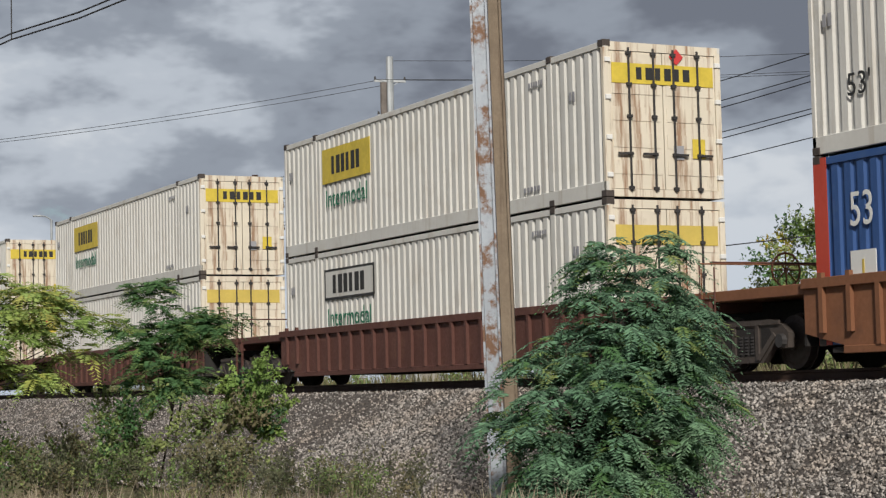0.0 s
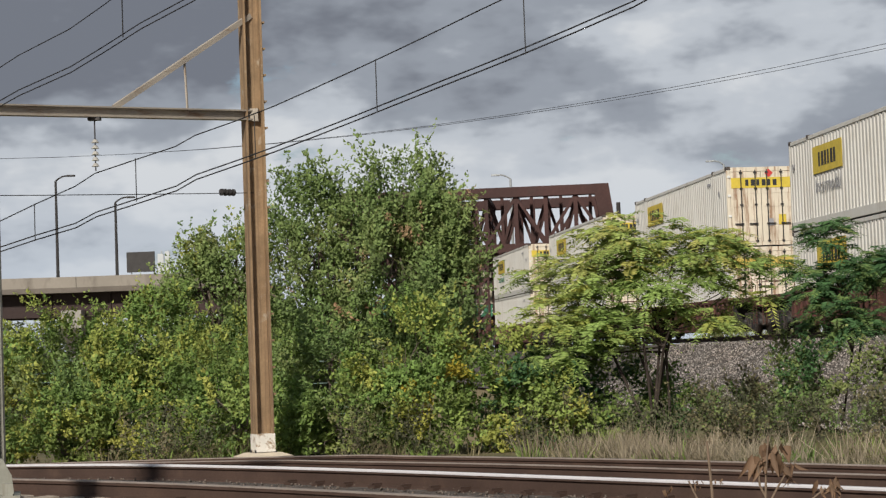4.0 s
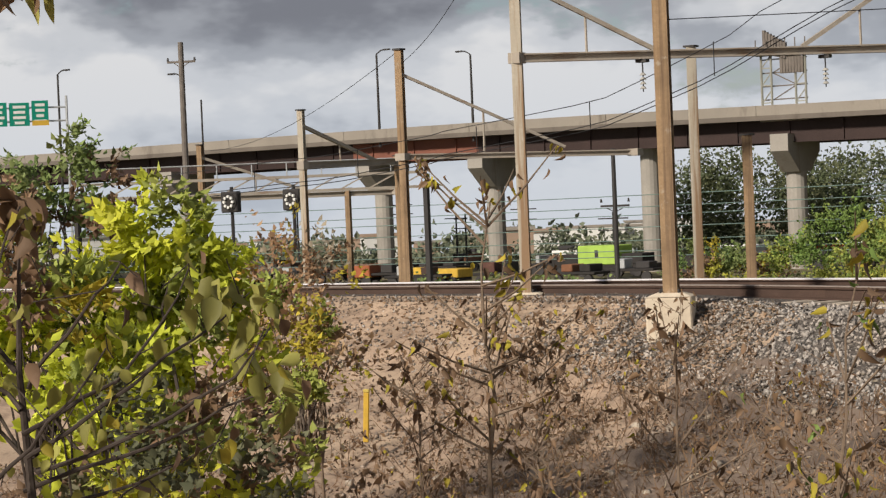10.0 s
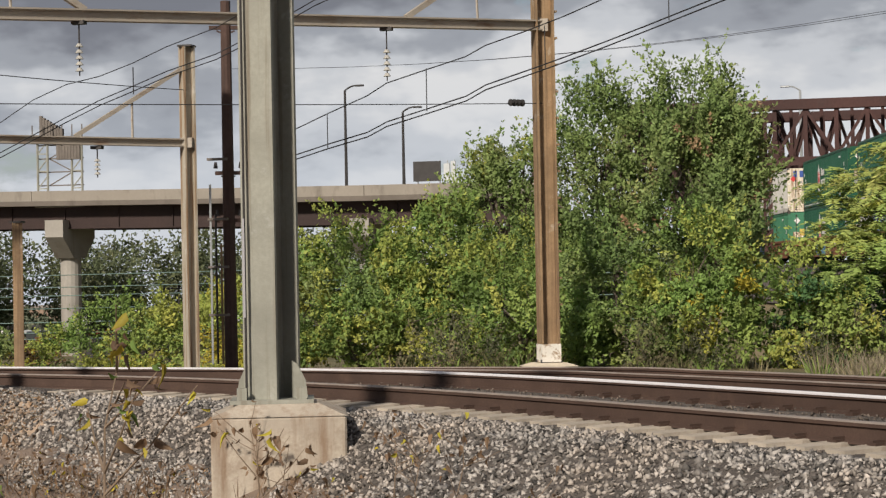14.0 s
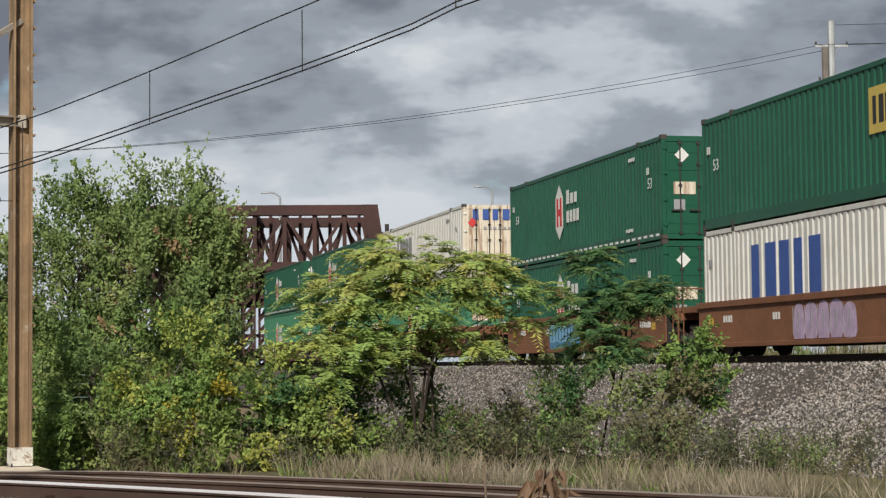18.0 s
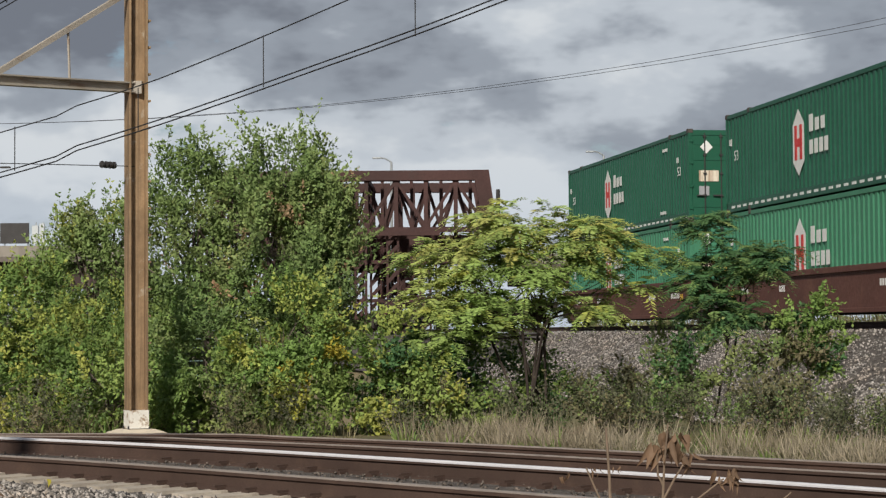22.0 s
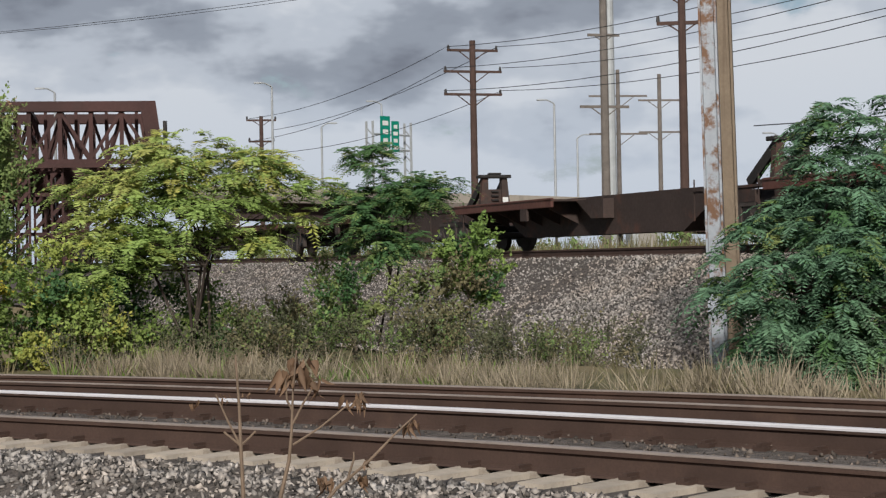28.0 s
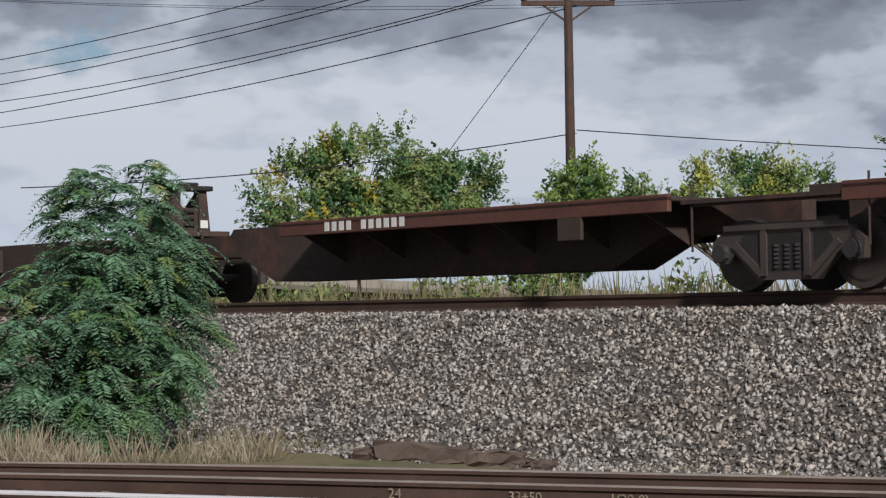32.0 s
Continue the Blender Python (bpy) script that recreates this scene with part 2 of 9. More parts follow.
M_WHITEPOLE = make_mat("pale_painted_steel", (0.42, 0.38, 0.31), 0.7, metal=0.1, var=0.15, scale=1.1, fine=20, bump=0.1, streak=(0.24, 0.14, 0.07), streak_scale=(9, 9, 0.35), streak_at=(0.45, 0.58), dirt=(0.55, 0.52, 0.46), dirt_at=(0.56, 0.66))
M_GALV = make_mat("galvanised_steel", (0.45, 0.47, 0.48), 0.5, metal=0.5, var=0.15, scale=1.5, fine=20, bump=0.05)
M_BLUEPOLE = make_mat("patchy_blue_grey_and_rust_steel", (0.33, 0.36, 0.40), 0.6, metal=0.3, var=0.15, scale=1.0, fine=20, bump=0.1, dirt=(0.16, 0.09, 0.055), dirt_at=(0.50, 0.57))
M_WOODPOLE = make_mat("brown_utility_pole_wood", (0.075, 0.046, 0.038), 0.85, var=0.25, scale=2, fine=18, bump=0.2, streak=(0.045, 0.03, 0.025), streak_scale=(14, 14, 0.4))
M_GREYWOOD = make_mat("grey_pole_wood", (0.16, 0.14, 0.125), 0.85, var=0.25, scale=2, fine=18, bump=0.2)
M_WIRE = make_mat("dark_wire", (0.03, 0.03, 0.032), 0.6, metal=0.3, var=0.1, bump=0)
M_INSUL = make_mat("glazed_insulator", (0.40, 0.39, 0.36), 0.25, var=0.15, bump=0)
M_BEAM = make_mat("portal_beam_steel", (0.36, 0.32, 0.27), 0.7, metal=0.1, var=0.18, scale=1.2, fine=20, bump=0.1, streak=(0.2, 0.12, 0.07), streak_scale=(1.5, 1.5, 6))
M_DARK = make_mat("dark_steel", (0.045, 0.042, 0.042), 0.6, metal=0.2, var=0.25, scale=2, fine=20)
M_BLACK = make_mat("sooty_underframe_steel", (0.030, 0.027, 0.026), 0.8, metal=0.1, var=0.3, scale=1.5, fine=20)
M_WHITE53 = make_mat("dirty_white_container_paint", (0.60, 0.59, 0.555), 0.5, var=0.08, scale=0.6, fine=12, bump=0.03, dirt=(0.46, 0.43, 0.38), dirt_at=(0.52, 0.8), streak=(0.38, 0.33, 0.27), streak_scale=(4, 4, 0.22), streak_at=(0.54, 0.78))
M_DOORWHITE = make_mat("rust_streaked_white_door_paint", (0.66, 0.60, 0.49), 0.5, var=0.06, scale=0.8, fine=12, bump=0.03, streak=(0.25, 0.13, 0.065), streak_scale=(5.5, 5.5, 0.4), streak_at=(0.50, 0.64), dirt=(0.42, 0.36, 0.28), dirt_at=(0.62, 0.8))
M_GREEN53 = make_mat("dark_green_container_paint", (0.014, 0.088, 0.050), 0.45, var=0.12, scale=0.5, fine=10, bump=0.03, dirt=(0.03, 0.13, 0.085), dirt_at=(0.55, 0.85))
M_GREENLITE = make_mat("faded_green_container_paint", (0.055, 0.20, 0.115), 0.5, var=0.12, scale=0.5, fine=10, bump=0.03, dirt=(0.08, 0.22, 0.14))
M_BLUE53 = make_mat("blue_container_paint", (0.035, 0.085, 0.24), 0.5, var=0.1, scale=0.6, fine=12, bump=0.03, dirt=(0.06, 0.11, 0.24))
M_REDPAINT = make_mat("red_paint", (0.45, 0.06, 0.035), 0.5, var=0.1, scale=1, fine=12, bump=0.02)
M_YELLOW = make_mat("yellow_sticker", (0.60, 0.46, 0.06), 0.55, var=0.18, scale=3, fine=14, bump=0)
M_YELLOWDULL = make_mat("faded_yellow_sticker", (0.55, 0.42, 0.10), 0.55, var=0.12, scale=2, fine=14, bump=0)
M_BLACKINK = make_mat("black_lettering", (0.03, 0.03, 0.03), 0.6, var=0.1, bump=0)
M_GREENINK = make_mat("green_lettering", (0.02, 0.16, 0.09), 0.6, var=0.1, bump=0)
M_WHITEINK = make_mat("white_lettering", (0.68, 0.68, 0.66), 0.6, var=0.05, bump=0)
M_BLUEINK = make_mat("blue_lettering", (0.05, 0.10, 0.33), 0.6, var=0.1, bump=0)
M_GREYINK = make_mat("faded_grey_lettering", (0.30, 0.30, 0.32), 0.6, var=0.1, bump=0)
M_REDINK = make_mat("red_mark", (0.55, 0.05, 0.05), 0.6, var=0.1, bump=0)
M_CYANPAINT = make_mat("light_blue_spray_paint", (0.20, 0.42, 0.55), 0.6, var=0.2, scale=3, fine=10, bump=0)
M_SPRAYLOW = make_mat("mid_blue_spray_paint", (0.09, 0.24, 0.40), 0.6, var=0.2, scale=3, fine=10, bump=0)
M_MAUVEPAINT = make_mat("mauve_spray_paint", (0.45, 0.34, 0.48), 0.6, var=0.25, scale=3, fine=10, bump=0)
M_WELLRED = make_mat("oxide_brown_car_paint", (0.105, 0.045, 0.035), 0.7, var=0.25, scale=0.7, fine=12, bump=0.05, dirt=(0.15, 0.075, 0.05))
M_WELLORANGE = make_mat("rust_orange_car_paint", (0.205, 0.09, 0.046), 0.7, var=0.22, scale=0.7, fine=12, bump=0.05, dirt=(0.14, 0.065, 0.04))
M_SPINE = make_mat("grimy_brown_spine_steel", (0.052, 0.036, 0.031), 0.75, var=0.3, scale=0.8, fine=12, bump=0.05, dirt=(0.115, 0.052, 0.035), dirt_at=(0.52, 0.7))
M_WHEEL = make_mat("dull_wheel_steel", (0.085, 0.070, 0.062), 0.6, metal=0.3, var=0.25, scale=2, fine=15)
M_SIGNGREEN = make_mat("green_road_sign_sheet", (0.0, 0.22, 0.15), 0.4, var=0.06, bump=0)
M_LIME = make_mat("lime_green_machine_paint", (0.33, 0.50, 0.09), 0.55, var=0.2, scale=1, fine=8, bump=0)
M_ORANGE = make_mat("orange_machine_paint", (0.34, 0.10, 0.04), 0.6, var=0.35, scale=1, fine=8, bump=0)
M_YELPAINT = make_mat("yellow_paint", (0.58, 0.37, 0.05), 0.55, var=0.25, scale=2, fine=14, bump=0.05)
M_BARK = make_mat("grey_brown_bark", (0.13, 0.105, 0.085), 0.9, var=0.3, scale=4, fine=30, bump=0.4)
M_DARKBARK = make_mat("dark_bark", (0.055, 0.042, 0.035), 0.9, var=0.3, scale=4, fine=30, bump=0.4)
M_TWIG = make_mat("dry_twig_bark", (0.19, 0.14, 0.10), 0.9, var=0.3, scale=6, fine=30, bump=0.2)


def leaf_mat(name, base, tint, trans=0.25, isl=0.34):
    return make_mat(name, base, 0.68, var=0.28, scale=1.5, fine=3, bump=0, per_island=isl, tint=tint, trans=trans)


M_LEAF_POPLAR = leaf_mat("poplar_leaf", (0.175, 0.255, 0.082), (0.235, 0.30, 0.10))
M_LEAF_GREEN = leaf_mat("shrub_leaf", (0.168, 0.265, 0.066), (0.25, 0.32, 0.082))
M_LEAF_LIME = leaf_mat("yellow_green_leaf", (0.31, 0.365, 0.085), (0.40, 0.40, 0.09))
M_LEAF_SUMAC = leaf_mat("sumac_leaf", (0.273, 0.385, 0.105), (0.378, 0.434, 0.126))
M_LEAF_SUMACTOP = leaf_mat("yellowing_sumac_leaf", (0.42, 0.41, 0.11), (0.36, 0.38, 0.12))
M_LEAF_DARK = leaf_mat("dark_green_leaf", (0.0713, 0.155, 0.0552), (0.103, 0.19, 0.0667))
M_LEAF_BLUE = leaf_mat("blue_green_locust_leaf", (0.112, 0.21, 0.122), (0.147, 0.243, 0.136), isl=0.6)
M_LEAF_MID = leaf_mat("mid_green_leaf", (0.161, 0.245, 0.077), (0.266, 0.287, 0.105))
M_LEAF_AUTUMN = leaf_mat("yellowing_leaf", (0.414, 0.333, 0.0403), (0.345, 0.345, 0.046))
M_LEAF_BROWN = leaf_mat("withered_brown_leaf", (0.189, 0.119, 0.0728), (0.28, 0.182, 0.105), trans=0.2)
M_LEAF_BRUSH = leaf_mat("dull_olive_brush_leaf", (0.117, 0.127, 0.0701), (0.159, 0.145, 0.0892))
M_STRAW = leaf_mat("dry_straw_grass", (0.35, 0.30, 0.22), (0.25, 0.21, 0.145), trans=0.2)
M_GRASS = leaf_mat("weed_grass", (0.16, 0.15, 0.075), (0.23, 0.195, 0.11), trans=0.2)
M_FARTREE = leaf_mat("far_woods_leaf", (0.115, 0.145, 0.075), (0.165, 0.175, 0.09))
# distance haze is mixed into this leaf colour
M_HAZEHEDGE = leaf_mat("far_leaf_paled_for_haze", (0.15, 0.18, 0.12), (0.20, 0.21, 0.14))
M_LEAF_ELDER = leaf_mat("sunlit_box_elder_leaf", (0.56, 0.616, 0.063), (0.672, 0.63, 0.07), trans=0.35)
M_LEAF_LIMP = leaf_mat("limp_olive_yellow_leaf", (0.30, 0.29, 0.075), (0.36, 0.31, 0.085))
M_LEAF_RUSSET = leaf_mat("russet_dry_leaf", (0.34, 0.21, 0.12), (0.42, 0.30, 0.17), trans=0.3)

# ---- building helpers ----
def mesh_ob(name, verts, faces, material, parent=None, smooth=False):
    me = bpy.data.meshes.new(name)
    me.from_pydata([tuple(v) for v in verts], [], [tuple(f) for f in faces])
    me.materials.append(material)
    if smooth:
        me.polygons.foreach_set("use_smooth", [True] * len(me.polygons))
    ob = new(name, me)
    if parent:
        ob.parent = parent
    return ob


def part(name, bm, material, parent, label=""):
    me = bpy.data.meshes.new(name)
    bm.to_mesh(me)
    bm.free()
    me.materials.append(material)
    ob = new(name, me)
    if parent:
        ob.parent = parent
    if label:
        ob["label"] = label
    return ob


def thing(name, m, label, category, group="", kind=""):
    ob = new(name)
    ob.empty_display_size = 0.2
    ob.matrix_world = m
    return tagged(ob, label, category, group, kind)


def add_box(bm, x0, x1, y0, y1, z0, z1, m=None):
    c = [Vector((x, y, z)) for z in (z0, z1) for y in (y0, y1) for x in (x0, x1)]
    if m is not None:
        c = [m @ p for p in c]
    v = [bm.verts.new(p) for p in c]
    for f in ((0, 2, 3, 1), (4, 5, 7, 6), (0, 1, 5, 4), (2, 6, 7, 3), (0, 4, 6, 2), (1, 3, 7, 5)):
        bm.faces.new([v[i] for i in f])
    return v


def box(x0, x1, y0, y1, z0, z1, bev=0.0):
    bm = bmesh.new()
    add_box(bm, x0, x1, y0, y1, z0, z1)
    if bev:
        bmesh.ops.bevel(bm, geom=bm.edges[:], offset=bev, segments=1, affect="EDGES")
    return bm


def add_tube(bm, p, q, r0, r1=None, n=8, caps=True):
    p, q = Vector(p), Vector(q)
    r1 = r0 if r1 is None else r1
    d = (q - p).normalized()
    a = d.orthogonal().normalized()
    b = d.cross(a)
    ring = []
    for c, r in ((p, r0), (q, r1)):
        ring.append([bm.verts.new(c + (a * math.cos(2 * math.pi * i / n) + b * math.sin(2 * math.pi * i / n)) * r) for i in range(n)])
    for i in range(n):
        bm.faces.new((ring[0][i], ring[0][(i + 1) % n], ring[1][(i + 1) % n], ring[1][i]))
    if caps:
        bm.faces.new(ring[0][::-1])
        bm.faces.new(ring[1])


def tube(p, q, r0, r1=None, n=8):
    bm = bmesh.new()
    add_tube(bm, p, q, r0, r1, n)
    return bm


def add_bar(bm, p, q, w, h):
    """A rectangular bar from p to q, w wide and h deep."""
    p, q = Vector(p), Vector(q)
    d = (q - p)
    m = Matrix.Translation(p) @ d.to_track_quat("X", "Z").to_matrix().to_4x4()
    add_box(bm, 0, d.length, -w / 2, w / 2, -h / 2, h / 2, m)


def bar(p, q, w, h):
    bm = bmesh.new()
    add_bar(bm, p, q, w, h)
    return bm


def add_hbeam(bm, p, q, w, h, t=0.03, up=(0, 0, 1)):
    """An H section from p to q: two flanges w wide, h apart."""
    p, q = Vector(p), Vector(q)
    d = (q - p)
    x = d.normalized()
    u = Vector(up)
    y = u.cross(x).normalized()
    z = x.cross(y)
    m = Matrix.Translation(p) @ Matrix((x, y, z)).transposed().to_4x4()
    n = d.length
    add_box(bm, 0, n, -w / 2, w / 2, h / 2 - t, h / 2, m)
    add_box(bm, 0, n, -w / 2, w / 2, -h / 2, -h / 2 + t, m)
    add_box(bm, 0, n, -t / 2, t / 2, -h / 2 + t, h / 2 - t, m)


def hbeam(p, q, w, h, t=0.03, up=(0, 0, 1)):
    bm = bmesh.new()
    add_hbeam(bm, p, q, w, h, t, up)
    return bm


def wire_ob(name, pts, r, material, parent=None):
    cu = bpy.data.curves.new(name, "CURVE")
    cu.dimensions, cu.bevel_depth, cu.bevel_resolution = "3D", r, 0
    sp = cu.splines.new("POLY")
    sp.points.add(len(pts) - 1)
    for s, p in zip(sp.points, pts):
        s.co = (*p, 1)
    cu.materials.append(material)
    ob = new(name, cu)
    if parent:
        ob.parent = parent
    return ob


def sag(p, q, drop, n=14):
    p, q = Vector(p), Vector(q)
    return [p.lerp(q, i / n) - Vector((0, 0, 4 * drop * (i / n) * (1 - i / n))) for i in range(n + 1)]


# ---- plan: near tracks (curved), freight line (straight, climbing towards the camera's right) ----
CTRL = [(-150, -14), (-100, 10), (-70, 18.5), (-45, 24.2), (-31, 25.9), (-18.5, 25.75), (-11.5, 24.6), (-6.9, 22.35), (-3.66, 19.75), (-1.0, 17.0), (1.22, 14.84), (2.94, 12.76), (4.2, 11.05), (8.0, 5.9), (14.0, -2.4), (22, -13.5), (40, -39)]


def spline(pts, step=0.3):
    out = []
    n = len(pts)
    for i in range(n - 1):
        p0, p1, p2, p3 = (np.array(pts[max(0, min(n - 1, i + k))], float) for k in (-1, 0, 1, 2))
        m = max(2, int(np.linalg.norm(p2 - p1) / step))
        for k in range(m):
            t = k / m
            out.append(0.5 * (2 * p1 + (p2 - p0) * t + (2 * p0 - 5 * p1 + 4 * p2 - p3) * t * t + (3 * p1 - p0 - 3 * p2 + p3) * t ** 3))
    out.append(np.array(pts[-1], float))
    return np.array(out)


LINE = spline(CTRL)
for _ in range(60):
    LINE[1:-1] = 0.25 * LINE[:-2] + 0.5 * LINE[1:-1] + 0.25 * LINE[2:]
TAN = np.gradient(LINE, axis=0)
TAN /= np.linalg.norm(TAN, axis=1)[:, None]
NRM = np.stack([-TAN[:, 1], TAN[:, 0]], 1)          # away from the camera side


def near_line(off):
    return LINE + NRM * off


def dist_near(x, y):
    """Distance from the near rail towards the camera (negative beyond it)."""
    p = np.stack([np.asarray(x, float).ravel(), np.asarray(y, float).ravel()], 1)
    out = np.empty(len(p))
    ln, nr = LINE[::2], NRM[::2]
    for i in range(0, len(p), 4000):
        d = p[i:i + 4000, None, :] - ln[None]
        j = (d ** 2).sum(2).argmin(1)
        out[i:i + 4000] = -(d[np.arange(len(j)), j] * nr[j]).sum(1)
    return out.reshape(np.shape(x))


FD = np.array([0.18064, -0.98355])                   # the train's way
FN = np.array([-0.98355, -0.18064])                  # from the freight track towards the camera
FA = np.array([12.53, 33.4]) - FN * 1.3              # a point of the freight track's centre line


def freight(s, off=0.0):
    """A point of the freight track: s metres along, off metres towards the camera side."""
    return FA + FD * s + FN * off


def freight_z(s):
    return 1.47 + 0.0 * np.asarray(s, float)


def fcoord(x, y):
    dx, dy = np.asarray(x, float) - FA[0], np.asarray(y, float) - FA[1]
    return dx * FD[0] + dy * FD[1], dx * FN[0] + dy * FN[1]


def smoothstep(a, b, v):
    t = np.clip((v - a) / (b - a), 0, 1)
    return t * t * (3 - 2 * t)


def ground_z(x, y):
    x, y = np.asarray(x, float), np.asarray(y, float)
    d = dist_near(x, y)
    # camera side of the near tracks: shoulder, slope, hollow, and the rise that the camera stands on
    side = np.interp(d, [0.6, 1.2, 3.3, 6.0, 9.5], [-0.28, -0.33, -1.25, -1.95, -2.15])
    r = np.hypot(x, y)
    side = np.maximum(side, -2.15 + 1.75 * (1 - smoothstep(1.5, 4.5, r)))
    # beyond: flat verge, then falling away to the yard; raised under the freight line
    far = np.interp(-d, [6.5, 8.0, 14.0, 30.0, 80.0, 180.0, 400.0, 1000.0, 4000.0], [-0.30, -0.34, -0.42, -2.6, -4.6, -5.4, -9.8, -26.0, -98.0])
    s, e = fcoord(x, y)
    bank = freight_z(s) - 0.62 - np.maximum(0, np.abs(e) - 2.0) * 0.55
    bank = np.where(s > -190, bank, bank - (-190 - s) * 0.06)
    far = np.maximum(far, np.where(e > -60, bank, -9))
    far = np.maximum(far, np.where(e < -3, np.maximum(-0.4, freight_z(s) - 0.62) * 1.0 - 0.02 * np.maximum(0, -e - 3), -99))
    z = np.where(d > 0.6, side, np.where(d > -6.3, -0.28, far)) - np.interp(x, [-30, -19, -11, -6.5], [0.45, 0.36, 0.24, 0.0]) * np.interp(-d, [0, 7, 14, 26], [0, 1.15, 1.15, 0])
    return z


def ground_h(x, y):
    return float(ground_z(np.array([x]), np.array([y]))[0])


def build_ground():
    # one sheet, fine near the camera and coarse towards the horizon
    rad = np.concatenate([[0.03], np.linspace(0.3, 60, 160), np.geomspace(61.5, 4000, 70)])
    ang = np.concatenate([np.linspace(-60, 62, 260), np.linspace(64, 298, 70)])
    a = np.radians(ang)
    X = rad[:, None] * np.sin(a)[None]
    Y = rad[:, None] * np.cos(a)[None]
    Z = ground_z(X, Y)
    rng = np.random.default_rng(3)
    rough = rng.normal(0, 0.025, Z.shape) * (rad[:, None] < 80) * smoothstep(5.0, 11.0, rad)[:, None]
    rough[:, 260:] = 0
    Z = Z + rough
    nr, na = Z.shape
    verts = np.stack([X.ravel(), Y.ravel(), Z.ravel()], 1)
    idx = np.arange(nr * na).reshape(nr, na)
    nxt = np.roll(idx, -1, 1)
    f = np.stack([idx[:-1], nxt[:-1], nxt[1:], idx[1:]], -1).reshape(-1, 4)
    c = len(verts)
    verts = np.vstack([verts, [[0, 0, -0.4]]])
    faces = [tuple(q[::-1]) for q in f] + [(int(idx[0, i]), int(nxt[0, i]), c) for i in range(na)]
    ob = mesh_ob("ground", verts, faces, M_SOIL, smooth=True)
    # shade-darkened gravelly soil on the slope under the near tracks, weedy ground beyond and behind
    ob.data.materials.append(M_SOIL_SHADED)
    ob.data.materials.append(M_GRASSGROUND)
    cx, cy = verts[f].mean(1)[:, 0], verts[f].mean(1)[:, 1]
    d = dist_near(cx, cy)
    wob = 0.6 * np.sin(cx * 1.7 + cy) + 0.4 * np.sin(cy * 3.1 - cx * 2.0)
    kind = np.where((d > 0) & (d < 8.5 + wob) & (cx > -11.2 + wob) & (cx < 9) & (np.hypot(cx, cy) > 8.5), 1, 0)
    kind = np.where(d < -7.5, 2, kind)
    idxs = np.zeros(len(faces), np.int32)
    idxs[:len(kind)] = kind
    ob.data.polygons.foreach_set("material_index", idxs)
    tagged(ob, "dry brown soil and weedy ground round the railway tracks", "ground", kind="structure")


build_ground()


def bank(x, off):
    """How far the tracks' outer side lies lower round the far curve, and the second track below the first."""
    far = np.interp(x, [-11.0, -6.0], [0.0, 1.0]) * np.interp(off, [2.1, 4.62, 6.13, 8.2], [0.0, 0.095, 0.125, 0.125])
    return far + np.interp(x, [-30, -19, -11, -6.5], [0.45, 0.36, 0.24, 0.0]) * np.clip(off, 0, 8.2) / 6.13


def sweep(name, line, profile, material, parent=None, i0=0, i1=None, zoff=None, smooth=False):
    """A profile of (offset, z) swept along the near line."""
    i1 = len(LINE) if i1 is None else i1
    pts, nr = LINE[i0:i1], NRM[i0:i1]
    k = len(profile)
    V = []
    for (p, n) in zip(pts, nr):
        for o, z in profile:
            V.append((p[0] + n[0] * o, p[1] + n[1] * o, z - float(bank(p[0], o))))
    F = []
    for i in range(len(pts) - 1):
        for j in range(k - 1):
            a = i * k + j
            F.append((a, a + 1, a + k + 1, a + k))
    return mesh_ob(name, V, F, material, parent, smooth)


RAIL_PROFILE = [(-0.075, -0.185), (-0.07, -0.170), (-0.015, -0.150), (-0.012, -0.055), (-0.037, -0.042), (-0.037, -0.008), (-0.028, 0.0)]
RAIL_FULL = RAIL_PROFILE + [(-o, z) for o, z in RAIL_PROFILE[::-1]]


def bed_z(o, x=0.0):
    """Height of the ballast bed; soil is heaped against its near edge round the far curve."""
    lift = 0.085 * smoothstep(-9.0, -13.0, np.asarray(x, float)) * np.interp(o, [-3.6, -2.4, -0.04, 0.05], [0, 1, 1, 0])
    return lift + np.interp(o, [-3.6, -2.4, -1.25, -0.55, -0.04, 0.05, 1.51, 2.1, 4.4, 6.9, 7.6, 8.2], [-1.75, -0.86, -0.27, -0.215, -0.215, -0.178, -0.108, -0.105, -0.178, -0.178, -0.30, -0.5])


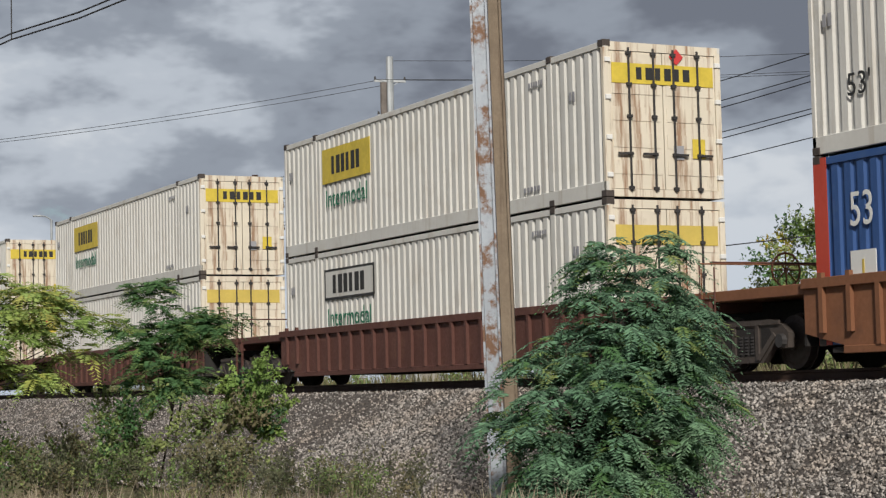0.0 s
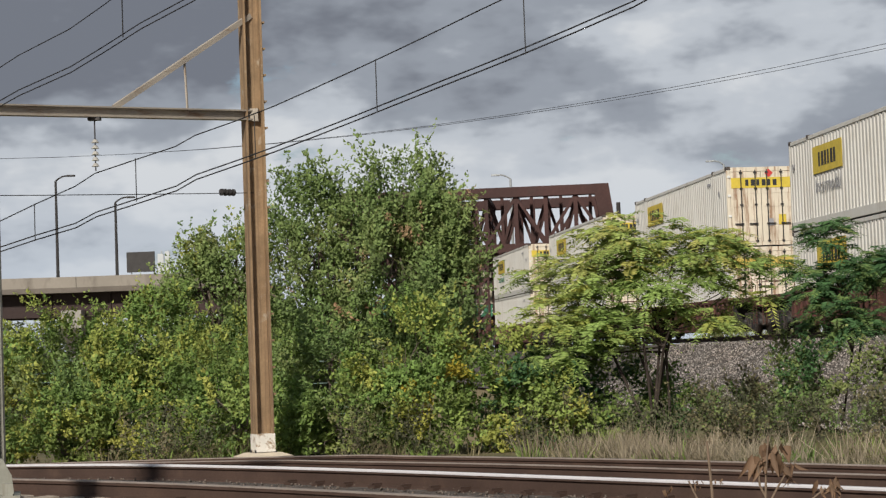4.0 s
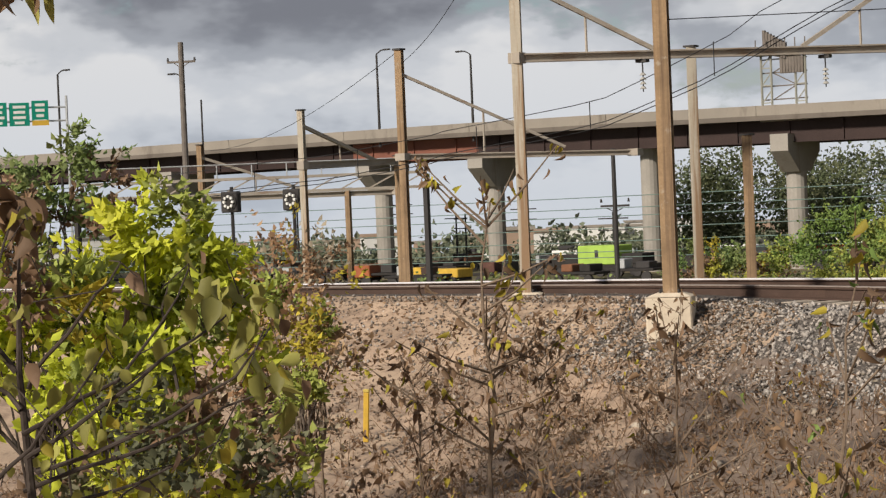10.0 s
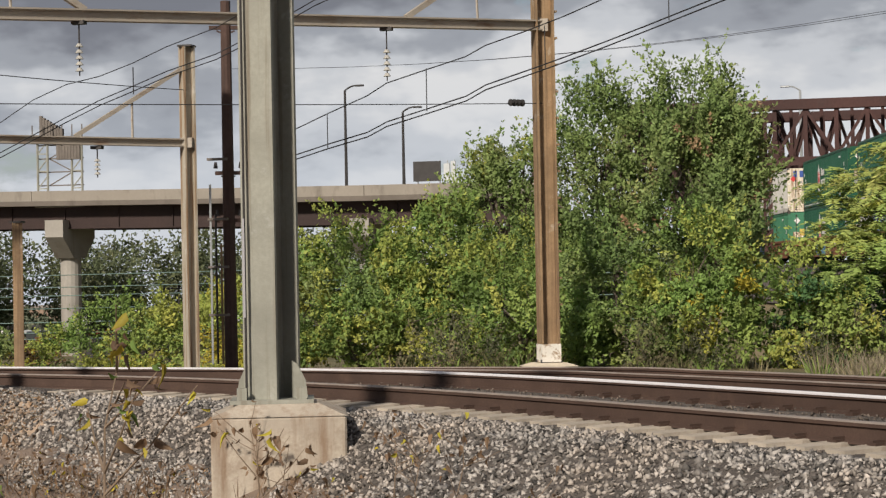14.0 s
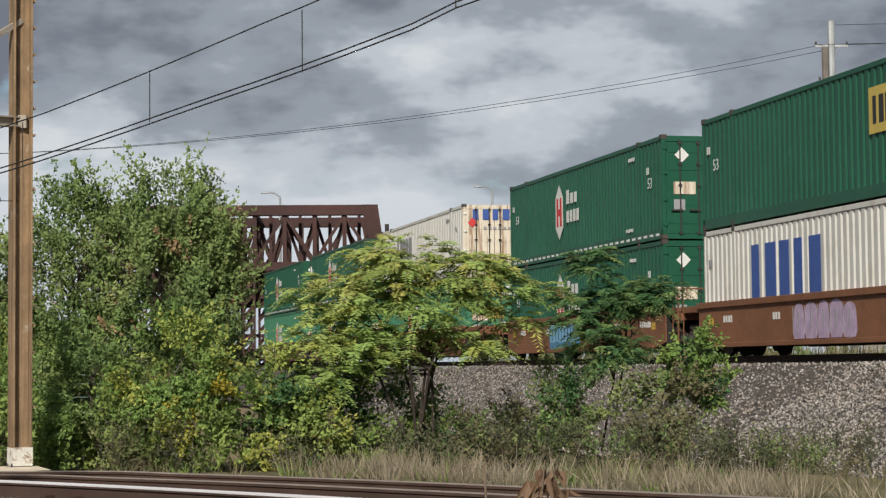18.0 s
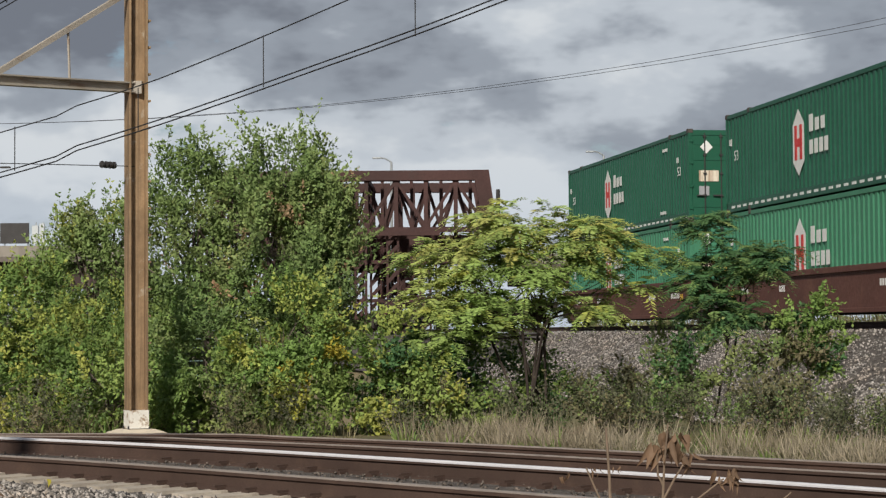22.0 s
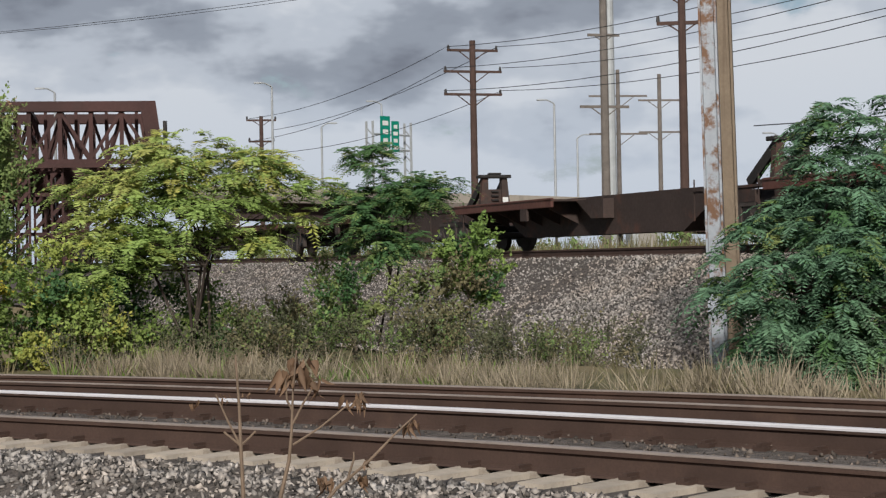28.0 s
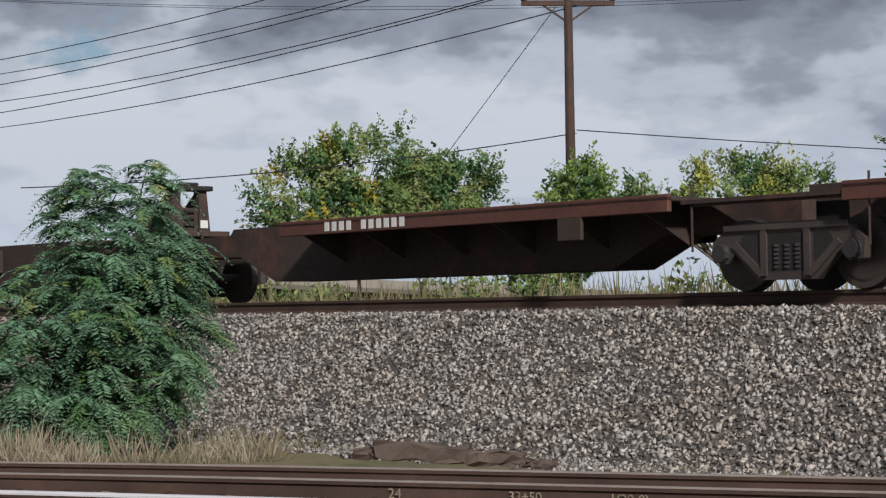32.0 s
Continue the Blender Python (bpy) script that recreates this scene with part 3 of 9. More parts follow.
def near_tracks():
    bed = sweep("ballast_bed", LINE, [(-3.6, -1.75), (-2.4, -0.86), (-1.25, -0.27), (-0.55, -0.215), (-0.04, -0.215), (0.05, -0.178), (1.51, -0.108), (2.1, -0.105), (4.4, -0.178), (6.9, -0.178), (7.6, -0.30), (8.2, -0.5)], M_BALLAST)
    # the near shoulder is buried in brown soil farther round the curve
    bed.data.materials.append(M_SOIL)
    mid = LINE[:-1, 0] + 1.1 * np.sin(np.arange(len(LINE) - 1) * 0.37)
    kind = np.zeros((len(LINE) - 1, 11), np.int32)
    kind[:, :3] = mid[:, None] + np.random.default_rng(8).normal(0, 1.1, (len(mid), 3)) < -11.2
    bed.data.polygons.foreach_set("material_index", kind.ravel())
    co = np.empty(len(bed.data.vertices) * 3)
    bed.data.vertices.foreach_get("co", co)
    co = co.reshape(len(LINE), 12, 3)
    co[:, 1:5, 2] += 0.085 * smoothstep(-9.0, -13.0, LINE[:, 0])[:, None]
    bed.data.vertices.foreach_set("co", co.ravel())
    tagged(bed, "bed of grey crushed stone under two tracks", "ballast", kind="structure")
    for nm, o0, dz in (("A", 0.0, (0.0, 0.07)), ("B", 4.62, (0.0, 0.0))):
        tr = thing("railway_track", pose(0, 0, 0), "rusty curved railway track on concrete ties in grey ballast" if nm == "A" else "second curved railway track with dark rusty rails", "railway track", "near tracks", "structure")
        for k in (0, 1):
            o, z = o0 + k * 1.51, dz[k]
            r = sweep("rail", LINE, [(o + a, z + b) for a, b in RAIL_FULL], M_RAIL, tr)
            # the first track's far rail gets the head with the painted shine
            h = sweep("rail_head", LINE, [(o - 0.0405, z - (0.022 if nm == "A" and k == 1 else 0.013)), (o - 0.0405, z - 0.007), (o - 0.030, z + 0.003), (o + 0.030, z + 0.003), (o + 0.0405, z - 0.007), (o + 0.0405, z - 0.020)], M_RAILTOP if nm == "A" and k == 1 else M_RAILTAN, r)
            h["label"] = "worn rail head with its shine put into the colour" if nm == "A" and k == 1 else "pale worn rail head"


near_tracks()


def freight_track():
    # ballast embankment
    s = np.concatenate([np.arange(-200, 60, 2.0)])
    prof = [(-9.0, -3.9), (-2.7, -0.62), (-2.0, -0.28), (-1.35, -0.215), (1.35, -0.215), (1.65, -0.27), (2.4, -0.72), (4.6, -1.82), (5.4, -2.3)]
    V, F = [], []
    for a in s:
        for o, z in prof:
            p = freight(a, o)
            V.append((p[0], p[1], freight_z(a) + z))
    k = len(prof)
    for i in range(len(s) - 1):
        for j in range(k - 1):
            a = i * k + j
            F.append((a, a + k, a + k + 1, a + 1))
    b = mesh_ob("ballast_embankment", V, F, M_BALLAST)
    tagged(b, "raised embankment of brown-grey crushed stone", "embankment", kind="structure")
    tr = thing("railway_track", pose(0, 0, 0), "straight freight track with rusty rails on a ballast embankment", "railway track", "", "structure")
    for off in (0.755, -0.755):
        V, F = [], []
        sl = (-200, -130, 60)
        for a in sl:
            for o, z in RAIL_FULL:
                p = freight(a, off + o)
                V.append((p[0], p[1], freight_z(a) + z))
        k = len(RAIL_FULL)
        for i in range(len(sl) - 1):
            for j in range(k - 1):
                a = i * k + j
                F.append((a, a + k, a + k + 1, a + 1))
        r = mesh_ob("rail", V, F, M_RAIL, tr)


freight_track()

# ---- catenary structures ----
def column(x, y, ztop, w, d, material, label, face=(0.7, 0.7), name="catenary_column", t=0.03, ladder=False, zb=None, group="catenary columns", lean=0.0):
    """An H-section steel column on a concrete footing; face: horizontal way across its flanges."""
    zb = -0.1 if zb is None else zb
    c = thing(name, pose(x, y, zb), label, "catenary pole", group)
    f = Vector((face[0], face[1], 0)).normalized()
    part("shaft", hbeam((0, 0, 0), (lean, 0, ztop - zb), w, d, t, up=f), material, c)
    part("cap_plate", box(-w / 2 - 0.02 + lean, w / 2 + 0.02 + lean, -d / 2 - 0.02, d / 2 + 0.02, ztop - zb, ztop - zb + 0.03), M_DARK, c)
    if ladder:
        s = Vector((-f.y, f.x, 0))
        for k in range(int((ztop - zb) / 0.42)):
            p = Vector((0, 0, 0.9 + k * 0.42)) - f * (d / 2 + 0.03)
            if p.z > ztop - zb - 0.2:
                break
            part("step_rung", bar(p - s * w * 0.5, p + s * w * 0.5, 0.035, 0.03), material, c)
    return c


def footing(x, y, size, z0, z1, material, parent_label, rz=0.0, top=0.14):
    c = thing("column_footing", pose(x, y, 0, 0, 0, rz), parent_label, "concrete footing", "column footings")
    a, b = size
    part("block", box(-a / 2, a / 2, -b / 2, b / 2, z0, z1 - top, 0.02), material, c)
    bm = bmesh.new()
    lo = [bm.verts.new(((sx * a / 2), (sy * b / 2), z1 - top + 0.004)) for sx, sy in ((-1, -1), (1, -1), (1, 1), (-1, 1))]
    hi = [bm.verts.new(((sx * a * 0.3), (sy * b * 0.3), z1)) for sx, sy in ((-1, -1), (1, -1), (1, 1), (-1, 1))]
    bm.faces.new(hi)
    bm.faces.new(lo[::-1])
    for i in range(4):
        bm.faces.new((lo[i], lo[(i + 1) % 4], hi[(i + 1) % 4], hi[i]))
    part("sloped_cap", bm, material, c)
    for sx in (-1, 1):
        for sy in (-1, 1):
            part("anchor_bolt", tube((sx * a * 0.2, sy * b * 0.2, z1 - 0.02), (sx * a * 0.2, sy * b * 0.2, z1 + 0.05), 0.018, n=6), M_DARK, c)
    return c


def insulator(p, drop, n=5, r=0.058):
    c = thing("insulator_string", pose(*p), "string of pale disc insulators hanging from a beam", "insulator", "insulators")
    part("hanger", tube((0, 0, 0), (0, 0, -drop * 0.42), 0.012, n=6), M_DARK, c)
    part("bracket", box(-0.09, 0.09, -0.06, 0.06, -0.05, 0.0), M_DARK, c)
    for k in range(n):
        z = -drop * 0.42 - (k + 0.5) * drop * 0.55 / n
        part("disc", tube((0, 0, z), (0, 0, z + drop * 0.3 / n), r, r * 0.45, 10), M_INSUL, c)
    part("pin", tube((0, 0, -drop * 0.42), (0, 0, -drop), 0.010, n=5), M_DARK, c)
    return c


def portal_beam(p, q, h, w, label, droppers=(), braces=()):
    c = thing("portal_beam", pose(0, 0, 0), label, "catenary beam", "catenary beams")
    part("beam", hbeam(p, q, w, h, 0.022), M_BEAM, c)
    for a, b in braces:
        part("diagonal_tie", bar(a, b, h * 0.5, h * 0.5), M_BEAM, c)
        m = Vector(a).lerp(Vector(b), 0.5)
        t = max(0, min(1, (m - Vector(p)).dot(Vector(q) - Vector(p)) / (Vector(q) - Vector(p)).length_squared))
        foot = Vector(p).lerp(Vector(q), t)
        part("hanger_rod", tube(m, foot, 0.02, n=5), M_BEAM, c)
    for (x, y, z) in (p, q):
        part("end_plate", box(x - 0.10, x + 0.10, y - 0.10, y + 0.10, z - h * 0.62, z + h * 0.62), M_BEAM, c)
    return c


# near grey-green column on its tall concrete block
GX, GY = -6.05, 19.05
column(GX, GY, 7.6, 0.40, 0.44, M_GREYPOLE, "heavy grey-green steel H-column on a tall concrete block", (0.28, 0.96), t=0.035, zb=-0.02)
foot = footing(GX + 0.08, GY - 0.02, (1.35, 1.05), -1.75, -0.02, M_CONCRETE, "tall stained concrete block under a steel column", 16, 0.12)
GREY = bpy.data.objects["catenary_column"]
plate_ = part("base_plate", box(-0.42, 0.42, -0.36, 0.36, 0.0, 0.04), M_GREYPOLE, GREY, "bolted steel base plate")
plate_.rotation_euler.z = radians(16)
for sx in (-1, 1):
    bm = bmesh.new()
    v = [bm.verts.new((sx * a, b, z)) for b in (-0.02, 0.02) for a, z in ((0.20, 0.04), (0.36, 0.04), (0.34, 0.22), (0.26, 0.38), (0.20, 0.42))]
    bm.faces.new(v[:5])
    bm.faces.new(v[5:][::-1])
    for i in range(5):
        bm.faces.new((v[i], v[5 + i], v[5 + (i + 1) % 5], v[(i + 1) % 5]))
    part("gusset", bm, M_GREYPOLE, plate_)
    part("stiffener", box(sx * 0.3 - 0.05, sx * 0.3 + 0.05, -0.30, -0.24, 0.04, 0.16), M_GREYPOLE, plate_)
ca = thing("column_conduit", pose(GX - 0.19, GY - 0.26, 0), "thin conduit with a faded tag strip on a column", "conduit")
part("pipe", tube((0, 0, 0.0), (0.0, 0.03, 7.4), 0.014, n=6), M_DARK, ca)
part("tag", box(-0.012, 0.012, -0.03, -0.02, 0.85, 1.85), M_GREYINK, ca, "pale strip with unreadable marks")

# tan column beyond the tracks, with step rungs, and the beam over both tracks
TX, TY = -5.05, 30.33
column(TX, TY, 7.3, 0.285, 0.30, M_RUSTPOLE, "rusted tan steel column with step rungs beyond the tracks", (-0.9, -0.44), ladder=True, zb=-0.18)
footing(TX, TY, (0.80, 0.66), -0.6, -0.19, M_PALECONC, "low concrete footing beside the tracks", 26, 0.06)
part("foot_paint", box(-0.155, 0.155, -0.16, 0.16, 0.0, 0.28), make_mat("scuffed_white_paint", (0.74, 0.71, 0.65), 0.8, var=0.15, scale=4, fine=25, bump=0.1, dirt=(0.30, 0.20, 0.12), dirt_at=(0.52, 0.62)), bpy.data.objects["column_footing.001"], "scuffed white paint at the column's foot").location = (0, 0, -0.178)
P4X, P4Y = -11.75, 22.85
column(P4X, P4Y, 6.6, 0.19, 0.20, M_RUSTPOLE, "rusted tan steel column on a small concrete footing", (-0.3, 0.95), zb=0.0)
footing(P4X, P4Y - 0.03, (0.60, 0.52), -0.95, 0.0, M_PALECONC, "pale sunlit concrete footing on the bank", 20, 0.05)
portal_beam((P4X, P4Y, 4.72), (TX, TY, 5.13), 0.16, 0.16, "long pale steel beam carrying catenary over two tracks",
            braces=[((TX, TY, 6.72), (TX - 1.75, TY - 1.95, 5.10)), ((P4X, P4Y, 6.1), (P4X + 1.45, P4Y + 1.62, 4.88))])
insulator((-7.04, 28.11, 4.93), 0.80)
insulator((-10.36, 24.40, 4.73), 0.74)

# second portal
WX, WY = -10.85, 29.95
column(WX, WY, 5.0, 0.20, 0.20, M_WHITEPOLE, "pale peeling steel column of a catenary portal", (-0.7, -0.7), zb=-0.2)
P3X, P3Y = -15.35, 25.15
column(P3X, P3Y, 6.2, 0.155, 0.16, M_WHITEPOLE, "pale rust-blotched steel column of a catenary portal", (-0.4, 0.9), zb=-0.1)
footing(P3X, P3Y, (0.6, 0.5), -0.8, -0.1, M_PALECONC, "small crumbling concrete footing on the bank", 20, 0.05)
portal_beam((P3X, P3Y, 3.42), (WX, WY, 3.44), 0.13, 0.14, "pale steel beam of a catenary portal",
            braces=[((WX, WY, 4.7), (WX - 1.35, WY - 1.44, 3.5)), ((P3X, P3Y, 4.6), (P3X + 1.5, P3Y + 1.6, 3.5))])
insulator((-14.0, 26.6, 3.36), 0.5, 4, 0.055)
insulator((-11.95, 28.8, 3.36), 0.5, 4, 0.055)
column(-14.6, 29.5, 3.72, 0.16, 0.15, M_WHITEPOLE, "slim pale steel column beyond the tracks", (-0.4, 0.9), zb=-0.3)
column(-13.4, 28.95, 2.18, 0.16, 0.14, M_RUSTPOLE, "short rusted steel column beyond the tracks", (-0.4, 0.9), zb=-0.3)

# columns farther along the curve
P2X, P2Y = -19.2, 27.6
column(P2X, P2Y, 3.95, 0.125, 0.13, M_RUSTPOLE, "rusted orange-tan steel column on the bank", (-0.2, 0.97), zb=-0.2)
footing(P2X, P2Y, (0.55, 0.5), -0.8, -0.2, M_PALECONC, "small pale concrete footing on the bank", 10, 0.05)
portal_beam((P2X, P2Y, 2.12), (-16.3, 30.6, 2.06), 0.10, 0.10, "weathered steel beam of a far catenary portal", braces=[((P2X, P2Y, 3.55), (-17.2, 29.7, 2.2))])
P1X, P1Y = -28.4, 36.7
column(P1X, P1Y, 3.65, 0.14, 0.15, M_WHITEPOLE, "pale grey steel column of a far catenary portal", (-0.2, 0.97), zb=-0.9)
column(-28.1, 40.2, 2.55, 0.14, 0.14, M_RUSTPOLE, "brown steel column of a far catenary portal", (-0.2, 0.97), zb=-1.2)
portal_beam((P1X, P1Y, 2.35), (-28.1, 40.2, 2.42), 0.16, 0.14, "weathered steel beam of a far catenary portal", braces=[((P1X, P1Y, 3.3), (-28.2, 39.4, 2.45))])
column(-38.0, 44.2, 3.35, 0.16, 0.16, M_RUSTPOLE, "rusted steel column of a far signal bridge", (-0.2, 0.97), zb=-1.4)
column(-35.0, 47.4, 1.9, 0.15, 0.15, M_RUSTPOLE, "brown steel column of a far signal bridge", (-0.2, 0.97), zb=-1.6)
portal_beam((-38.0, 44.2, 1.75), (-34.0, 48.5, 1.75), 0.16, 0.14, "steel beam of a far signal bridge", braces=[((-38.0, 44.2, 3.0), (-35.8, 46.6, 1.85))])


SIGNALS = ((-35.73, 42.94), (-34.36, 44.03))


def signal_bridge():
    c = thing("signal_bridge", pose(0, 0, 0), "steel signal gantry across far tracks with walkway rails", "signal bridge")
    a, b = Vector((-39.4, 40.4, 1.85)), Vector((-31.6, 46.6, 1.85))
    for dz in (0.0, 0.42):
        part("chord", bar(a + Vector((0, 0, dz)), b + Vector((0, 0, dz)), 0.10, 0.08), M_BEAM, c)
    for k in range(12):
        p, q = a.lerp(b, k / 12), a.lerp(b, (k + 1) / 12)
        part("lattice_bar", bar(p, q + Vector((0, 0, 0.42)), 0.04, 0.04), M_BEAM, c)
    for k in range(11):
        p = a.lerp(b, k / 10) + Vector((0, 0, 0.42))
        part("rail_post", tube(p, p + Vector((0, 0, 0.42)), 0.02, n=5), M_GALV, c)
    part("hand_rail", tube(a + Vector((0, 0, 0.84)), b + Vector((0, 0, 0.84)), 0.02, n=5), M_GALV, c)
    for p in (a, b):
        part("leg", box(p.x - 0.07, p.x + 0.07, p.y - 0.07, p.y + 0.07, -3.4, p.z), M_DARK, c)
    for x, y in SIGNALS:
        for z, r in ((1.62, 0.25),):
            s = part("signal_head", box(-0.30, 0.30, 0.0, 0.22, -0.30, 0.30, 0.03), M_DARK, c, "black signal head with a ring of pale lamps")
            s.location = (x, y - 0.25, z)
            part("face", tube((0.04, 0.0, 0), (0.04, -0.03, 0), r, n=16), M_BLACK, s)
            for k in range(8):
                an = 2 * math.pi * k / 8
                q = (0.04 + r * 0.62 * math.cos(an), r * 0.62 * math.sin(an))
                part("lamp", tube((q[0], -0.03, q[1]), (q[0], -0.09, q[1]), r * 0.17, n=8), M_WHITEINK, s)
        part("mast", tube((x, y - 0.1, 0.2), (x, y - 0.1, 2.05), 0.05, n=6), M_DARK, c)


signal_bridge()

# twin column at the foot of the freight bank: a rusted blue-grey shaft and a brown one
TWX, TWY = 7.92, 25.25
column(TWX, TWY, 8.0, 0.25, 0.24, M_BLUEPOLE, "patchy blue-grey and rust steel column half hidden by a bush", (0.93, -0.35), zb=-0.2, lean=-0.14)
column(TWX + 0.27, TWY + 0.14, 8.0, 0.24, 0.22, M_BROWNPOLE, "brown steel column standing close beside another", (0.93, -0.35), zb=-0.2, lean=-0.16)


# ---- overhead wires ----
def line_at(x, off):
    L = near_line(off)
    i = int(np.abs(L[:, 0] - x).argmin())
    return L[i]


def catenary(off, table, label, drop_every=2.3, low=None, r=0.009, phase=1.0):
    c = thing("overhead_wire", pose(0, 0, 0), label, "overhead wire", "overhead wires")
    xs = np.arange(table[0][0], table[-1][0], 0.6)
    zz = np.interp(xs, [a for a, b in table], [b for a, b in table])
    up = [(*line_at(x, off), z) for x, z in zip(xs, zz)]
    wire_ob("messenger_wire", up, r, M_WIRE, c)
    if low:
        zl = np.interp(xs, [a for a, b in low], [b for a, b in low])
        for dz in (0.0, -0.07):
            wire_ob("contact_wire", [(*line_at(x, off), z + dz) for x, z in zip(xs, zl)], r * 1.1, M_WIRE, c)
        k = 0
        for x in np.arange(table[0][0] + phase, table[-1][0], drop_every):
            p = line_at(x, off)
            a, b = np.interp(x, [q[0] for q in table], [q[1] for q in table]), np.interp(x, [q[0] for q in low], [q[1] for q in low])
            part("dropper", tube((*p, a), (*p, b - 0.06), 0.008, n=5), M_WIRE, c)
    return c


catenary(5.37, [(-9.5, 3.25), (-7.9, 3.92), (-6.9, 4.2), (-4.3, 4.76), (-1.9, 5.42), (-1.1, 5.63), (2.0, 6.35), (5, 7.1), (12, 8.6)], "paired dark overhead wires with droppers above the far track", 1.92,
         [(-9.5, 2.95), (-8.3, 3.28), (-6.2, 3.77), (-4.2, 4.22), (-1.95, 4.75), (0.3, 5.2), (1.0, 5.44), (5, 6.3), (12, 7.7)], phase=1.19)
catenary(0.75, [(-30, 1.7), (-20, 2.2), (-14.5, 2.75), (-12, 3.5), (-11.1, 3.92), (-10.0, 4.05), (-8, 4.6), (-5, 5.6), (0, 7.4), (4, 8.8)], "paired dark overhead wires with droppers above the near track", 2.4,
         [(-30, 1.3), (-20, 1.8), (-14.5, 2.4), (-12.3, 2.97), (-10.4, 3.65), (-8, 4.25), (-5, 5.1), (0, 6.6), (4, 7.9)], r=0.0065)


def cross_wires():
    c = thing("span_wire", pose(0, 0, 0), "thin dark span wires between catenary columns", "wire", "overhead wires")
    for a, b, d in (((TX, TY, 3.90), (P4X, P4Y, 3.55), 0.02), ((P3X, P3Y, 6.0), (-19.2, 27.6, 3.7), 0.35), ((P3X, P3Y, 6.0), (-8.0, 18.0, 9.5), 0.3), ((-40, 47, 3.3), (P2X, P2Y, 3.95), 0.4),
                    ((P4X, P4Y, 4.0), (WX, WY, 4.3), 0.02)):
        wire_ob("wire", sag(a, b, d), 0.0065, M_WIRE, c)
    st = thing("strain_insulator", pose(TX - 0.28, TY - 0.31, 3.89), "dark ribbed strain insulator on a span wire", "insulator", "insulators")
    for k in range(4):
        part("disc", tube((-0.05 * k, -0.055 * k, 0), (-0.05 * k - 0.025, -0.055 * k - 0.027, 0), 0.055, n=8), M_DARK, st)


cross_wires()


# ---- highway bridge ----
def deck(x0, x1, y, ztop0, ztop1, girder_depth, par_h, name_label, girder_mat, step=12.0, red=None):
    c = thing("highway_bridge", pose(0, 0, 0), name_label, "bridge", "highway bridge")
    n = int((x1 - x0) / step)
    for k in range(n):
        a, b = x0 + k * (x1 - x0) / n, x0 + (k + 1) * (x1 - x0) / n
        za, zb = (float(np.interp(q, ztop0, ztop1)) for q in (a, b))

        def slab(xa, xb, y0, y1, top, bot, mat, nm):
            bm = bmesh.new()
            v = [bm.verts.new((xx, yy, zz + dz)) for yy in (y0, y1) for xx, zz, dz in ((xa, za, bot), (xb, zb, bot), (xb, zb, top), (xa, za, top))]
            bm.faces.new(v[:4])
            bm.faces.new(v[4:][::-1])
            for i in range(4):
                bm.faces.new((v[i], v[4 + i], v[4 + (i + 1) % 4], v[(i + 1) % 4]))
            part(nm, bm, mat, c)
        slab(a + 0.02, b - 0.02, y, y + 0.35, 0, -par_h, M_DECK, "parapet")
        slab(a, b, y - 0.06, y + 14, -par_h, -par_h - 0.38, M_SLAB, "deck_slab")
        gm = M_GIRDER_RED if red and red[0] <= k <= red[1] else girder_mat
        slab(a, b, y + 1.35, y + 1.45, -par_h - 0.38, -par_h - 0.38 - girder_depth, gm, "web_plate")
        slab(a, b, y + 1.15, y + 1.65, -par_h - 0.38 - girder_depth, -par_h - 0.46 - girder_depth, gm, "bottom_flange")
        for q in (4, 7.5, 11):
            slab(a, b, y + q, y + q + 0.1, -par_h - 0.38, -par_h - 0.4 - girder_depth, gm, "web_plate")
        for q in range(3):
            xs = a + (b - a) * (q + 0.5) / 3
            zs = za + (zb - za) * (q + 0.5) / 3 - par_h - 0.38
            part("stiffener", box(xs - 0.03, xs + 0.03, y + 1.20, y + 1.35, zs - girder_depth, zs), gm, c)
    return c


deck(-200, -24, 142.5, (-200, -128, -98, -80, -60, -43, -24), (8.0, 8.33, 8.42, 8.35, 8.1, 7.9, 7.85), 1.70, 0.80, "long concrete and brown steel highway overpass", M_GIRDER, step=13.5, red=(7, 7))
deck(4, 160, 148.0, (4, 160), (7.35, 0.6), 1.2, 0.75, "highway ramp with concrete parapet and brown girders", M_GIRDER)


def pier(x, y, ztop, label, cap=True, zb=-5.6):
    """A round column under a cap beam that reaches out across the deck, tapering to its ends."""
    c = thing("bridge_pier", pose(x, y, 0), label, "bridge pier", "bridge piers")
    part("column", tube((0, 3.2, zb), (0, 3.2, ztop - (2.9 if cap else 0.5)), 0.82, n=16), M_PIER, c)
    if not cap:
        part("bearing_cap", box(-0.7, 0.7, 2.3, 4.1, ztop - 0.5, ztop), M_PIER, c)
        return c
    bm = bmesh.new()
    v = [bm.verts.new((a, b, z)) for a in (-0.76, 0.76) for b, z in ((0.0, ztop), (6.4, ztop), (6.4, ztop - 1.35), (4.3, ztop - 3.0), (2.1, ztop - 3.0), (0.0, ztop - 1.35))]
    bm.faces.new(v[:6])
    bm.faces.new(v[6:][::-1])
    for i in range(6):
        bm.faces.new((v[i], v[6 + i], v[6 + (i + 1) % 6], v[(i + 1) % 6]))
    part("hammerhead_cap", bm, M_PIER, c)
    return c


